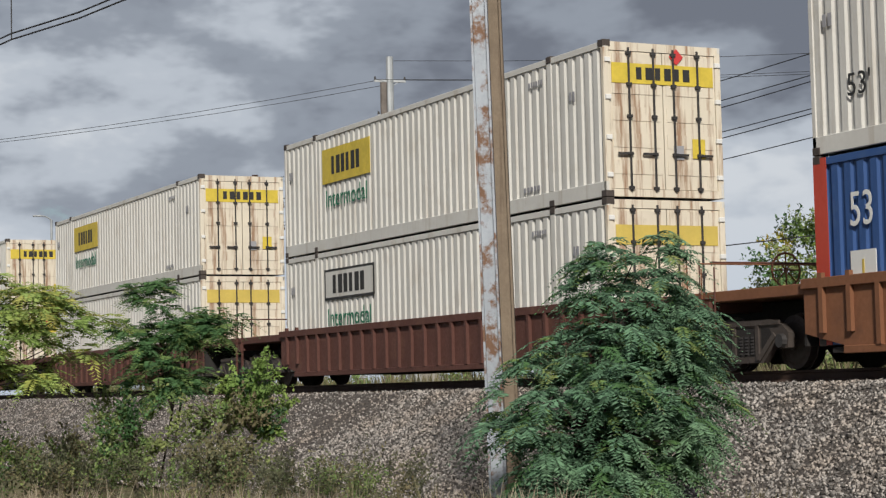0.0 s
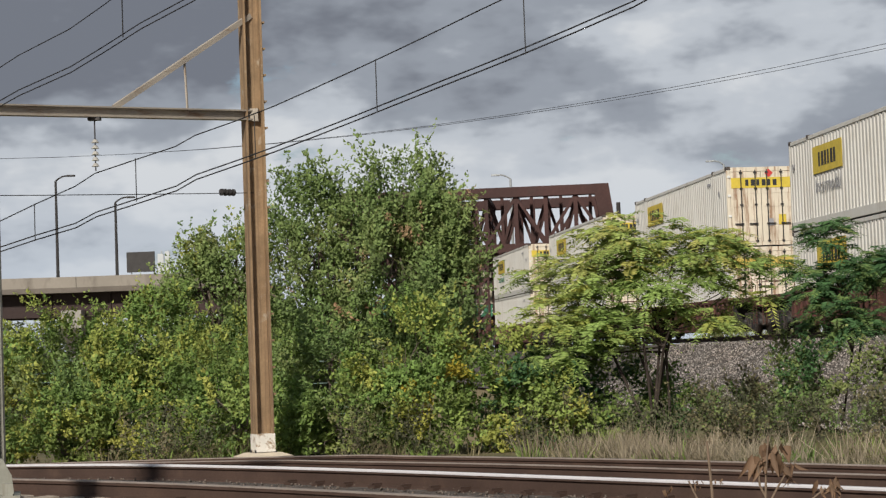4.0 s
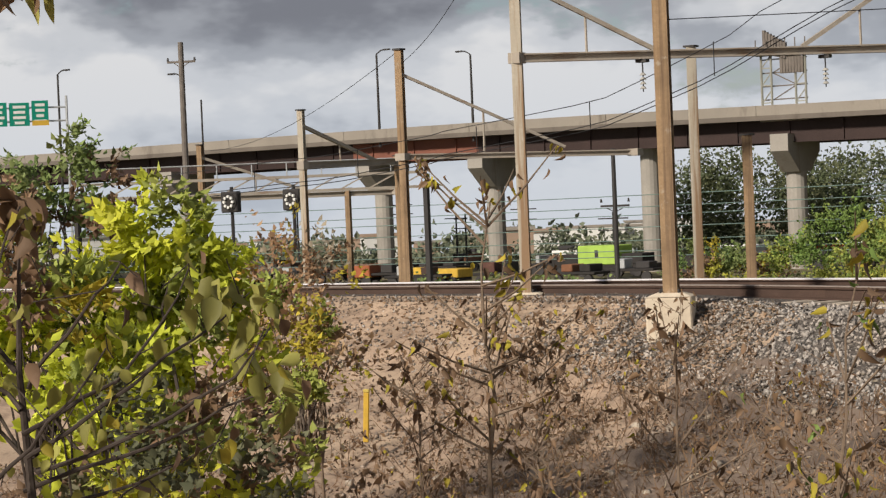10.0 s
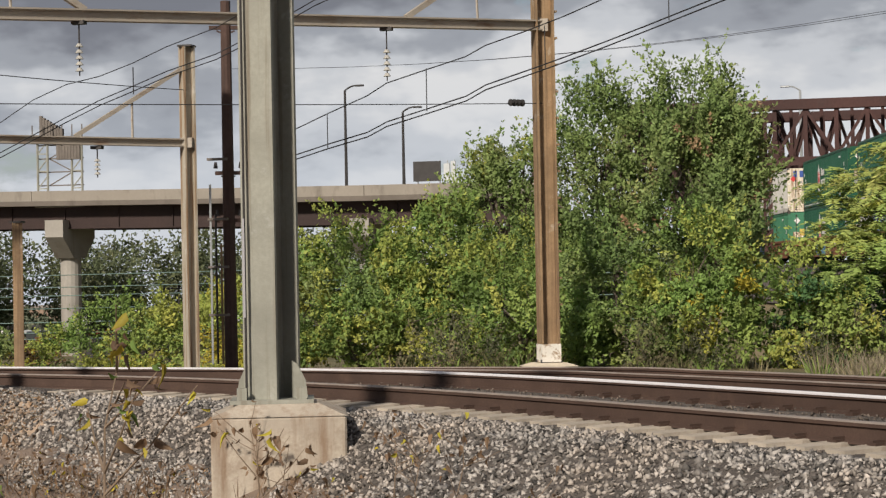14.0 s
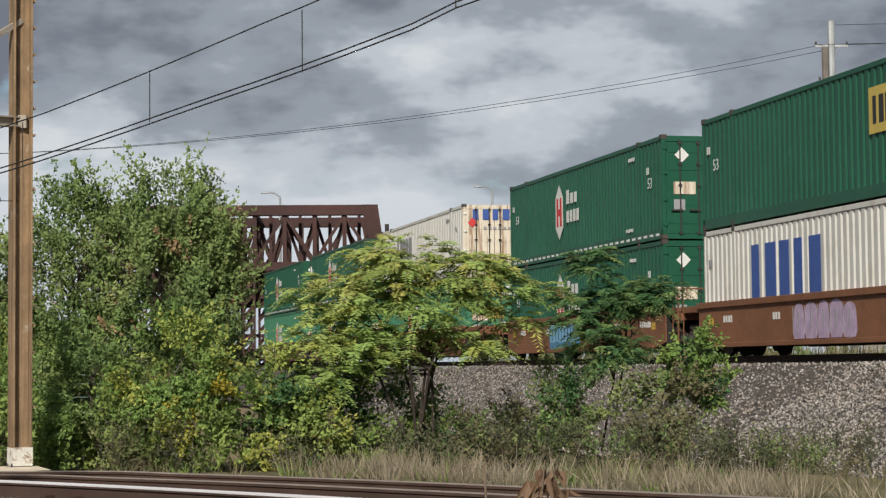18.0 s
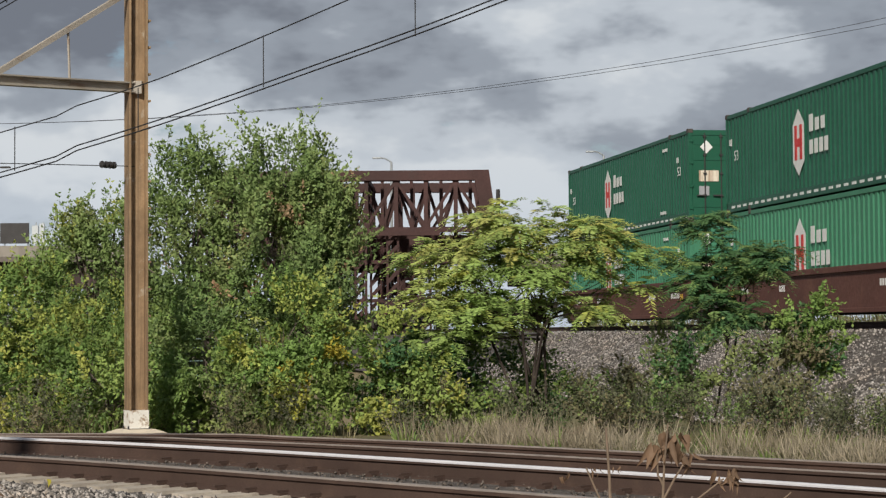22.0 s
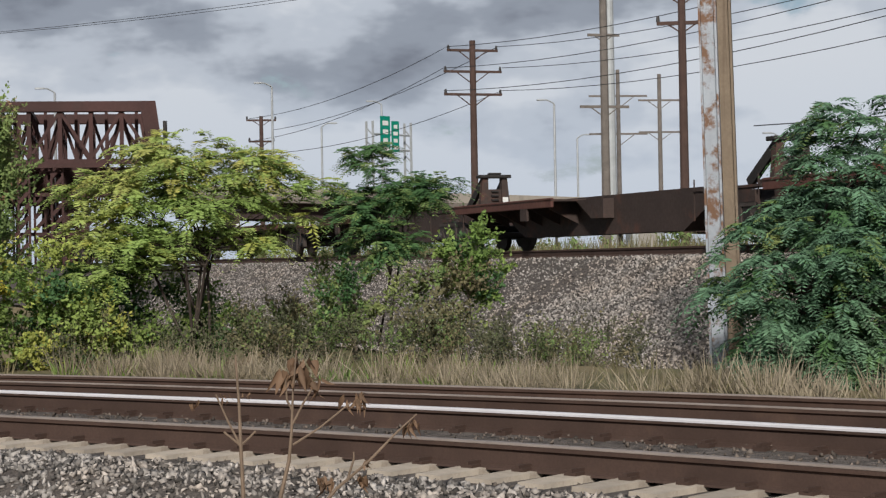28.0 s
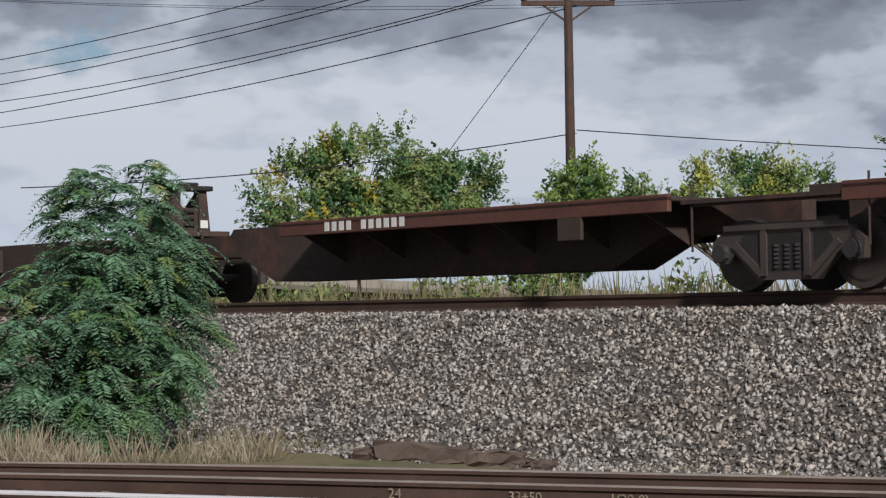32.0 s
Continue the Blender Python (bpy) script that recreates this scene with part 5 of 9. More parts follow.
    # slim masts with cross arms over the far tracks
    for k in range(12):
        x, y = -118 + k * 6.3 + rr.uniform(-2, 2), 150 + rr.uniform(-25, 30)
        g = ground_h(x, y)
        ms = thing("yard_mast", pose(x, y, g - 0.1), "slim dark steel mast over the yard tracks", "mast", "yard masts")
        h = rr.uniform(5.0, 7.4)
        part("shaft", tube((0, 0, 0), (0, 0, h), 0.11, 0.08, 6), M_DARK, ms)
        for z in (h - 0.5, h - 1.4)[:1 + k % 2]:
            part("cross_arm", bar((-1.3, 0, z), (1.3 if k % 3 else 0.2, 0, z), 0.10, 0.10), M_DARK, ms)
    M_PALE = make_mat("pale_wall", (0.62, 0.62, 0.60), 0.8, var=0.08, scale=0.05, fine=1, bump=0)
    M_TAN = make_mat("tan_brick_wall", (0.33, 0.24, 0.18), 0.85, var=0.15, scale=0.05, fine=1, bump=0)
    M_GLASS = make_mat("dark_window_glass", (0.03, 0.04, 0.05), 0.15, var=0.1, bump=0)
    for k in range(40):
        yaw = radians(-58 + k * 1.15 + rr.uniform(-0.4, 0.4))
        d = rr.uniform(300, 520)
        w, h = rr.uniform(5, 12), rr.uniform(2.6, 5.6)
        if 25 <= k <= 28:
            d, w, h = 400 + k * 6, 22, 6.4 if k != 27 else 7.6
        b = thing("building", pose(d * math.sin(yaw), d * math.cos(yaw), ground_h(d * math.sin(yaw), d * math.cos(yaw)) - 0.3, 0, 0, -math.degrees(yaw) + rr.uniform(-10, 10)), "large white warehouse far across the yard" if w == 22 else "small far town building with flat roof", "building", "town buildings")
        part("wall", box(-w / 2, w / 2, 0, 12, 0, h), M_PALE if (w == 22 or rr.random() < 0.65) else M_TAN, b)
        part("roof", box(-w / 2 - 0.3, w / 2 + 0.3, -0.3, 12.3, h, h + 0.5), M_DECK if rr.random() < 0.5 else M_TAN, b)
        nf = max(1, int(h / 3.4))
        for f in range(nf):
            for i in range(int(w / 3)):
                if rr.random() < 0.75:
                    x = -w / 2 + 1.0 + i * 3
                    part("window", box(x, x + 1.1, -0.08, 0.02, 1.1 + f * 2.9, 2.2 + f * 2.9), M_GLASS, b)
    # red-roofed house and a low red roof behind the freight line
    gz = ground_h(96, 219)
    hs = thing("house", pose(92.3, 221.0, gz, 0, 0, -22), "house with a steep red-brown roof behind shrubs", "house")
    wt, rt = 10.6 - gz, 15.2 - gz
    part("wall", box(-5, 4.2, -4, 4, 0, wt), M_PALE, hs)
    bm = bmesh.new()
    v = [bm.verts.new(q) for q in ((-5.3, -4.4, wt), (4.6, -4.4, wt), (4.6, 4.4, wt), (-5.3, 4.4, wt), (-0.2, -4.4, rt), (-0.2, 4.4, rt))]
    for f in ((0, 1, 4), (2, 3, 5), (1, 2, 5, 4), (3, 0, 4, 5), (3, 2, 1, 0)):
        bm.faces.new([v[i] for i in f])
    part("roof", bm, make_mat("red_brown_shingles", (0.17, 0.05, 0.035), 0.85, var=0.25, scale=0.5, fine=6, bump=0.2), hs)
    for q in (-1.3, 1.0):
        part("window", box(q, q + 1.0, -4.5, -4.38, wt + 0.3, wt + 1.2), M_WHITEINK, hs)
    lr = thing("low_building", pose(104.5, 217, gz, 0, 0, -22), "low building with a bright red roof edge", "building")
    part("wall", box(-3.0, 2.4, -3, 3, 0, 10.5 - gz), M_PALE, lr)
    part("roof", box(-3.3, 2.7, -3.3, 3.3, 10.5 - gz, 11.4 - gz, 0.05), M_REDPAINT, lr)
    # equipment cabin and stakes beyond the freight line
    eb = thing("equipment_cabinet", pose(31.5, 116.0, 1.0), "grey metal equipment cabinet behind the freight line", "cabinet")
    part("body", box(-1.0, 1.0, -0.8, 0.8, 0, 2.4, 0.03), M_GALV, eb)
    part("door", box(-0.6, 0.6, -0.83, -0.8, 0.2, 2.1), M_PIER, eb)


yard()

# yellow marker stake on the slope, loose sleeper and debris
stk = thing("marker_stake", pose(-14.3, 19.46, -1.62, 3, 4, 20), "yellow plastic marker stake leaning on the slope", "marker stake")
part("post", box(-0.035, 0.035, -0.02, 0.02, 0.0, 0.62, 0.008), M_YELPAINT, stk)
part("cap", box(-0.04, 0.04, -0.025, 0.025, 0.62, 0.66, 0.008), M_YELLOWDULL, stk)
slp = thing("loose_sleeper", pose(10.04, 16.23, -0.20, 0, 3, -38), "decayed dark timber sleeper lying broken on ballast", "sleeper")
rs = random.Random(4)
for x0, x1, z1 in ((-0.85, 0.10, 0.17), (0.06, 0.62, 0.12), (0.60, 0.95, 0.07), (-1.05, -0.86, 0.10)):
    bm = box(x0, x1, -0.11, 0.11, 0, z1, 0.015)
    bmesh.ops.subdivide_edges(bm, edges=[e for e in bm.edges if e.calc_length() > 0.2], cuts=4)
    for v in bm.verts:
        v.co += Vector((rs.uniform(-0.03, 0.03), rs.uniform(-0.035, 0.035), rs.uniform(-0.035, 0.025)))
    part("timber_piece", bm, M_WOODTIE, slp)
krb = thing("concrete_kerb", pose(-11.15, 17.3, ground_h(-11.15, 17.3) - 0.06, 4, 6, 62), "broken length of pale concrete kerb lying on the slope", "kerb")
bm = box(-0.75, 0.75, -0.13, 0.13, 0.0, 0.17, 0.02)
for v in bm.verts:
    v.co += Vector((random.uniform(-0.03, 0.03), random.uniform(-0.02, 0.02), random.uniform(-0.02, 0.02)))
part("block", bm, M_CONCRETE, krb)

# ---- the train: double-stack well cars, then empty spine cars ----
SPEED = 13.9
TRAIN = []                       # every thing that rides along: (object, u)


def train_s(t):
    return SPEED * t - 0.70 * max(0.0, t - 27.3)


def ride_pose(u, t, dz=0.0):
    s = u + train_s(t)
    p = freight(s)
    slope = 0.0
    yaw = math.atan2(FD[1], FD[0])
    return Matrix.Translation((p[0], p[1], float(freight_z(s)) + dz)) @ Euler((0, -slope, yaw)).to_matrix().to_4x4()


def riding(ob, u, dz=0.0):
    TRAIN.append((ob, u, dz))
    ob.matrix_world = ride_pose(u, 0.0, dz)
    return ob


# in a car's own space: x along the way it runs, y to its left, -y is the side seen by the camera... z up from the rail
L53, W53, H53 = 16.15, 2.59, 2.89
SIDE = -1.0                      # sign of y of the side that faces the camera


def corrugated(x0, x1, z0, z1, y, pitch, depth, parent_bm, sgn):
    """A vertical-rib steel sheet in the plane y, ribs pushed in by depth."""
    bm = parent_bm
    n = max(1, int((x1 - x0) / pitch))
    p = (x1 - x0) / n
    xs = []
    for i in range(n):
        a = x0 + i * p
        xs += [(a, 0), (a + 0.50 * p, 0), (a + 0.62 * p, depth), (a + 0.88 * p, depth)]
    xs.append((x1, 0))
    lo = [bm.verts.new((x, y - sgn * d, z0)) for x, d in xs]
    hi = [bm.verts.new((x, y - sgn * d, z1)) for x, d in xs]
    for i in range(len(xs) - 1):
        q = (lo[i], lo[i + 1], hi[i + 1], hi[i])
        bm.faces.new(q if sgn < 0 else q[::-1])


def bars_text(bm, x0, x1, z0, z1, y, n, rnd, lean=0.0):
    """Unreadable marks as plain upright bars on a side."""
    w = (x1 - x0) / n
    for i in range(n):
        a = x0 + i * w
        h0 = z0 + (z1 - z0) * rnd.choice((0, 0, 0, 0.15))
        add_box(bm, a + 0.12 * w, a + 0.80 * w, min(y, y + SIDE * 0.006), max(y, y + SIDE * 0.006), h0, z1)


_tmpl = {}


def text_mesh(s, size, material, name="lettering"):
    key = ("t", s, size, material.name)
    if key not in _tmpl:
        cu = bpy.data.curves.new(name, "FONT")
        cu.body, cu.size, cu.extrude = s, size, 0.003
        cu.align_x, cu.align_y = "CENTER", "CENTER"
        cu.resolution_u = 3
        ob = bpy.data.objects.new(name, cu)
        me = bpy.data.meshes.new_from_object(ob)
        bpy.data.objects.remove(ob)
        me.materials.clear()
        me.materials.append(material)
        _tmpl[key] = me
    return _tmpl[key]


def side_text(s, size, x, z, material, parent, y=None, wide=1.0):
    ob = new("lettering", text_mesh(s, size, material))
    ob.parent = parent
    ob.matrix_local = Matrix.Translation((x, (SIDE * (W53 / 2 + 0.012)) if y is None else y, z)) @ Euler((radians(90), 0, 0)).to_matrix().to_4x4() @ Matrix.Diagonal((wide, 1, 1, 1))
    return ob


def container_base(paint, door_paint, rusty):
    """A 53-foot container, origin at the middle of its floor; front (+x) end has the doors."""
    key = ("c", paint.name, door_paint.name)
    if key in _tmpl:
        c = copy_thing(_tmpl[key], Matrix.Identity(4))
        for o in [o for o in c.children_recursive if not o.get("base")]:
            bpy.data.objects.remove(o)
        return c
    hl, hw, h = L53 / 2, W53 / 2, H53
    c = thing("shipping_container", Matrix.Identity(4), "container", "shipping container")
    for sgn, nm in ((SIDE, "side_panel"), (-SIDE, "side_panel")):
        bm = bmesh.new()
        y = sgn * (hw - 0.02)
        for a, b in ((-hl + 0.1, -hl + 1.97), (-hl + 2.17, hl - 2.17), (hl - 1.97, hl - 0.1)):
            corrugated(a, b, 0.28, h - 0.12, y, 0.30, 0.035, bm, sgn)
        part(nm, bm, paint, c)
        bm = box(-hl, hl, min(y - sgn * 0.05, y + sgn * 0.02), max(y - sgn * 0.05, y + sgn * 0.02), 0.0, 0.28, 0.008)
        part("bottom_rail", bm, paint, c)
        bm = box(-hl, hl, min(y - sgn * 0.05, y + sgn * 0.02), max(y - sgn * 0.05, y + sgn * 0.02), h - 0.12, h, 0.008)
        part("top_rail", bm, paint, c)
        for x in (-hl + 2.07, hl - 2.07):
            part("corner_post", box(x - 0.09, x + 0.09, min(y - sgn * 0.05, y + sgn * 0.02), max(y - sgn * 0.05, y + sgn * 0.02), 0.28, h + 0.03, 0.01), paint, c)
    for x in (-hl, hl - 0.1):
        for sgn in (1, -1):
            y = sgn * hw
            part("corner_post", box(x, x + 0.1, min(y, y - sgn * 0.12), max(y, y - sgn * 0.12), 0.0, h, 0.01), door_paint if x > 0 else paint, c)
    for x in (-hl + 0.09, -hl + 2.07, hl - 2.07, hl - 0.09):
        for z0, z1 in ((-0.012, 0.115), (h - 0.10, h + 0.035)):
            part("corner_casting", box(x - 0.095, x + 0.095, min(SIDE * hw + SIDE * 0.012, SIDE * (hw - 0.16)), max(SIDE * hw + SIDE * 0.012, SIDE * (hw - 0.16)), z0, z1, 0.012), M_WHEEL, c, "grimy corner casting")
    part("roof_panel", box(-hl + 0.02, hl - 0.02, -hw + 0.05, hw - 0.05, h - 0.05, h - 0.02), paint, c)
    part("floor_panel", box(-hl + 0.02, hl - 0.02, -hw + 0.05, hw - 0.05, 0.05, 0.12), M_DARK, c)
    # back wall
    part("end_wall", box(-hl + 0.02, -hl + 0.05, -hw + 0.1, hw - 0.1, 0.0, h), paint, c)
    # doors
    part("door_header", box(hl - 0.1, hl - 0.01, -hw + 0.12, hw - 0.12, h - 0.16, h), door_paint, c)
    part("door_sill", box(hl - 0.1, hl - 0.01, -hw + 0.12, hw - 0.12, 0.0, 0.14), door_paint, c)
    for sgn in (1, -1):
        bm = bmesh.new()
        y0, y1 = sorted((sgn * 0.012, sgn * (hw - 0.13)))
        add_box(bm, hl - 0.07, hl - 0.03, y0, y1, 0.15, h - 0.17)
        d = part("door", bm, door_paint, c)
        for k in range(5):                       # shallow horizontal pressings
            zc = 0.42 + k * 0.50
            part("pressing", box(hl - 0.03, hl - 0.018, y0 + 0.06, y1 - 0.06, zc, zc + 0.26), door_paint, d)
        for yy in (0.22, 0.76):
            bm = bmesh.new()
            add_tube(bm, (hl + 0.015, sgn * yy, 0.1), (hl + 0.015, sgn * yy, h - 0.1), 0.022, n=6)
            for zc in (0.16, 0.8, 1.5, 2.1, h - 0.2):
                add_box(bm, hl - 0.02, hl + 0.04, sgn * yy - 0.05, sgn * yy + 0.05, zc - 0.03, zc + 0.03)
            part("lock_rod", bm, M_DARK, d, "dark steel locking rod")
            part("lever", box(hl + 0.02, hl + 0.05, min(sgn * yy, sgn * (yy + 0.28)), max(sgn * yy, sgn * (yy + 0.28)), 0.78, 0.82), M_DARK, d)
        for zc in (0.35, 1.05, 1.8, 2.5):
            part("hinge", box(hl - 0.04, hl + 0.03, min(sgn * (hw - 0.14), sgn * (hw - 0.02)), max(sgn * (hw - 0.14), sgn * (hw - 0.02)), zc, zc + 0.09, 0.008), M_WHITEINK if "white" in paint.name else door_paint, d)
    for o in c.children_recursive:
        o["base"] = 1
    _tmpl[key] = c
    return c


def plate(x0, x1, z0, z1, material, parent, label="", proud=0.012):
    y = SIDE * (W53 / 2)
    return part("sticker", box(x0, x1, min(y, y + SIDE * proud), max(y, y + SIDE * proud), z0, z1), material, parent, label)


def end_plate(y0, y1, z0, z1, material, parent, label="", x=L53 / 2 - 0.016):
    return part("sticker", box(x, x + 0.012, y0, y1, z0, z1), material, parent, label)


def side_marks(bm, x0, x1, z0, z1, n, rnd):
    bars_text(bm, x0, x1, z0, z1, SIDE * (W53 / 2 + 0.004), n, rnd)


def logo_bars(parent, x0, x1, z0, z1, n, material, label=""):
    """A haulier's mark, drawn as plain shapes in its colour."""
    bm = bmesh.new()
    w = (x1 - x0) / n
    y = SIDE * (W53 / 2 + 0.013)
    for i in range(n):
        a = x0 + i * w
        add_box(bm, a + 0.12 * w, a + (0.66, 0.86, 0.78)[i % 3] * w, y - 0.004, y + 0.004, z0, z1)
    return part("logo", bm, material, parent, label)


def end_logo(parent, y0, y1, z0, z1, n, material, label=""):
    bm = bmesh.new()
    w = (y1 - y0) / n
    x = L53 / 2 + 0.002
    for i in range(n):
        a = y0 + i * w
        add_box(bm, x - 0.004, x + 0.004, a + 0.14 * w, a + (0.70, 0.84)[i % 2] * w, z0, z1)
    return part("logo", bm, material, parent, label)


def diamond(parent, x, z, r, material, end=False, yy=0.0):
    bm = bmesh.new()
    if end:
        m = Matrix.Translation((L53 / 2 + 0.004, yy, z)) @ Euler((radians(45), 0, 0)).to_matrix().to_4x4()
        add_box(bm, -0.004, 0.004, -r, r, -r, r, m)
    else:
        m = Matrix.Translation((x, SIDE * (W53 / 2 + 0.008), z)) @ Euler((0, radians(45), 0)).to_matrix().to_4x4()
        add_box(bm, -r, r, -0.004, 0.004, -r, r, m)
    return part("placard", bm, material, parent)


def small_codes(c, ink, rnd):
    bm = bmesh.new()
    hl = L53 / 2
    side_marks(bm, hl - 2.9, hl - 2.3, 2.42, 2.52, 6, rnd)
    side_marks(bm, -hl + 0.35, -hl + 0.62, 1.95, 2.15, 2, rnd)
    side_marks(bm, hl - 1.3, hl - 1.05, 1.9, 2.1, 2, rnd)
    side_marks(bm, hl - 3.2, hl - 2.5, 0.36, 0.46, 5, rnd)
    part("marking", bm, ink, c, "small unreadable code marks")["kind"] = "stuff"


def white_container(kind, rnd):
    c = container_base(M_WHITE53, M_DOORWHITE, True)
    hl, hw = L53 / 2, W53 / 2
    small_codes(c, M_GREYINK, rnd)
    if kind in ("yellow", "two_yellow"):
        tagged(c, "dirty white ribbed container with yellow sticker and rust-streaked doors")
        st = plate(-5.5, -2.6, 1.62, 2.47, M_YELLOW, c, "yellow rectangular sticker")
        logo_bars(st, -4.95, -3.15, 1.82, 2.26, 6, M_BLACKINK)
        side_text("Intermodal", 0.62, -4.05, 1.22, M_GREENINK if kind == "yellow" else M_GREYINK, c, wide=0.93)
        end_plate(-1.12, 1.12, 2.12, 2.50, M_YELLOW if rnd.random() < 0.6 else M_YELLOWDULL, c, "yellow strip across the doors")
        end_logo(c, -0.62, 0.62, 2.2, 2.43, 6, M_BLACKINK)
        end_plate(0.62, 0.9, 0.75, 1.12, M_YELLOW, c, "small yellow warning sticker")
        end_plate(0.2, 0.42, 0.72, 0.98, M_GREYINK, c)
    elif kind == "outline":
        tagged(c, "dirty white ribbed shipping container with an outlined panel and green lettering")
        st = plate(-5.5, -2.5, 1.7, 2.45, M_BLACKINK, c, "black outline panel", 0.006)
        y = SIDE * hw
        plate(-5.42, -2.58, 1.76, 2.39, M_WHITE53, c, "", 0.010)
        logo_bars(c, -5.0, -3.0, 1.85, 2.3, 6, M_BLACKINK)
        side_text("Intermodal", 0.62, -4.0, 1.25, M_GREENINK, c, wide=0.97)
        end_plate(-1.12, 1.12, 2.05, 2.42, M_YELLOWDULL, c, "faded yellow strip across the doors")
    elif kind == "blue_logo":
        tagged(c, "white ribbed container with grey side logo and blue door logo")
        logo_bars(c, -4.6, -1.4, 1.35, 2.25, 5, M_GREYINK, "weathered grey slanted logo")
        bm = bmesh.new()
        side_marks(bm, -3.2, -1.2, 0.98, 1.15, 7, rnd)
        part("marking", bm, M_GREYINK, c)["kind"] = "stuff"
        end_logo(c, -0.95, 1.1, 2.3, 2.72, 5, M_BLUEINK, "blue slanted logo")
        diamond(c, 0, 2.18, 0.14, M_REDINK, True, -0.9)
        bm = bmesh.new()
        for k in range(6):
            add_box(bm, hl, hl + 0.006, -0.45 + k * 0.2, -0.33 + k * 0.2, 1.92, 2.02)
        part("marking", bm, M_GREYINK, c)["kind"] = "stuff"
    elif kind == "dark_logo":
        tagged(c, "white ribbed shipping container with a dark blue slanted logo")
        logo_bars(c, -4.9, -0.6, 1.05, 2.35, 5, M_BLUEINK, "dark blue slanted logo")
    else:
        tagged(c, "plain dirty white ribbed shipping container")
        end_plate(-1.12, 1.12, 2.12, 2.50, M_YELLOWDULL, c, "faded yellow strip across the doors")
    if kind in ("yellow", "two_yellow") and rnd.random() < 0.6:
        diamond(c, 0, 2.66, 0.11, M_REDINK, True, 0.3)
    return c


def green_container(kind, rnd):
    paint = M_GREENLITE if kind == "faded" else M_GREEN53
    c = container_base(paint, paint, False)
    hl, hw = L53 / 2, W53 / 2
    small_codes(c, M_WHITEINK, rnd)
    side_text("53", 0.42, hl - 1.0, 1.62, M_WHITEINK, c)
    side_text("53", 0.42, -hl + 1.0, 1.62, M_WHITEINK, c)
    bm = bmesh.new()                                  # white dashes along the lower rail
    for k in range(30):
        x = -hl + 0.5 + k * 0.52
        add_box(bm, x, x + 0.28, SIDE * (hw + 0.004) - 0.004, SIDE * (hw + 0.004) + 0.004, 0.10, 0.17)
    if kind != "emblem":
        part("reflective_strip", bm, M_WHITEINK, c)["kind"] = "stuff"
    else:
        bm.free()
    if kind in ("hex", "faded"):
        tagged(c, "dark green ribbed shipping container with a white six-sided emblem" if kind == "hex" else "faded light green ribbed shipping container with white marks")
        y = SIDE * (hw + 0.008)
        bm = bmesh.new()
        x0 = -1.9
        pts = [(x0 - 0.42, 1.0), (x0, 0.62), (x0 + 0.42, 1.0), (x0 + 0.42, 2.0), (x0, 2.42), (x0 - 0.42, 2.0)]
        f = bm.faces.new([bm.verts.new((a, y, b)) for a, b in pts])
        r = bmesh.ops.extrude_face_region(bm, geom=[f])
        bmesh.ops.translate(bm, verts=[v for v in r["geom"] if isinstance(v, bmesh.types.BMVert)], vec=(0, SIDE * 0.006, 0))
        em = part("emblem", bm, M_WHITEINK, c, "white six-sided emblem")
        y2 = SIDE * (hw + 0.018)
        bm = bmesh.new()
        for a, b, z0, z1 in ((-0.28, -0.1, 1.05, 1.98), (0.1, 0.28, 1.05, 1.98), (-0.1, 0.1, 1.4, 1.62)):
            add_box(bm, x0 + a, x0 + b, y2 - 0.004, y2 + 0.004, z0, z1)
        part("emblem_mark", bm, M_REDINK, em, "red bars on the emblem")
        bm = bmesh.new()
        for k in range(3):
            add_box(bm, -1.1 + k * 0.42, -0.82 + k * 0.42, y - 0.004, y + 0.004, 1.72, 2.05 + (0.12 if k == 0 else 0))
        for k in range(4):
            add_box(bm, -1.1 + k * 0.36, -0.85 + k * 0.36, y - 0.004, y + 0.004, 1.12, 1.5)
        part("logo", bm, M_WHITEINK, c, "white logo bars")
    if kind == "emblem":
        tagged(c, "dark green ribbed shipping container with a yellow square logo")
        st = plate(1.9, 3.1, 1.35, 2.35, M_YELLOWDULL, c, "dull yellow square sticker")
        logo_bars(st, 2.05, 2.95, 1.55, 2.15, 3, M_BLACKINK)
        diamond(c, 3.9, 1.75, 0.22, M_WHITEINK)
        diamond(c, 0, 1.9, 0.2, M_WHITEINK, True, -0.75)
    else:
        diamond(c, 0, 2.35, 0.15, M_WHITEINK, True, -0.7)
        for k in range(2):
            end_plate(0.15, 0.95, 2.52 - k * 0.27, 2.62 - k * 0.27, M_WHITEINK, c)
        end_plate(-0.95, -0.3, 1.25, 1.6, M_DOORWHITE, c)
        end_plate(0.25, 0.62, 0.8, 1.2, M_WHITEINK, c)
        end_plate(-0.95, -0.62, 0.8, 1.1, M_GREYINK, c)
        if kind == "faded":
            end_plate(-0.55, 0.35, 1.35, 1.8, M_YELLOWDULL, c, "yellow square sticker")
    return c


def blue_container(rnd):
    c = container_base(M_BLUE53, M_REDPAINT, False)
    tagged(c, "blue ribbed container with red end posts and white size number")
    hl = L53 / 2
    side_text("53", 0.75, -hl + 1.15, 2.0, M_WHITEINK, c, wide=0.8)
    plate(-hl + 0.85, -hl + 1.45, 0.75, 1.4, M_WHITEINK, c, "white number panel")
    side_text("1", 0.5, -hl + 1.15, 1.07, M_YELLOWDULL, c, y=SIDE * (W53 / 2 + 0.016))
    part("corner_post", box(-hl - 0.003, -hl + 0.32, SIDE * (W53 / 2 + 0.004) - 0.004, SIDE * (W53 / 2 + 0.004) + 0.004, 0, H53), M_REDPAINT, c)
    return c


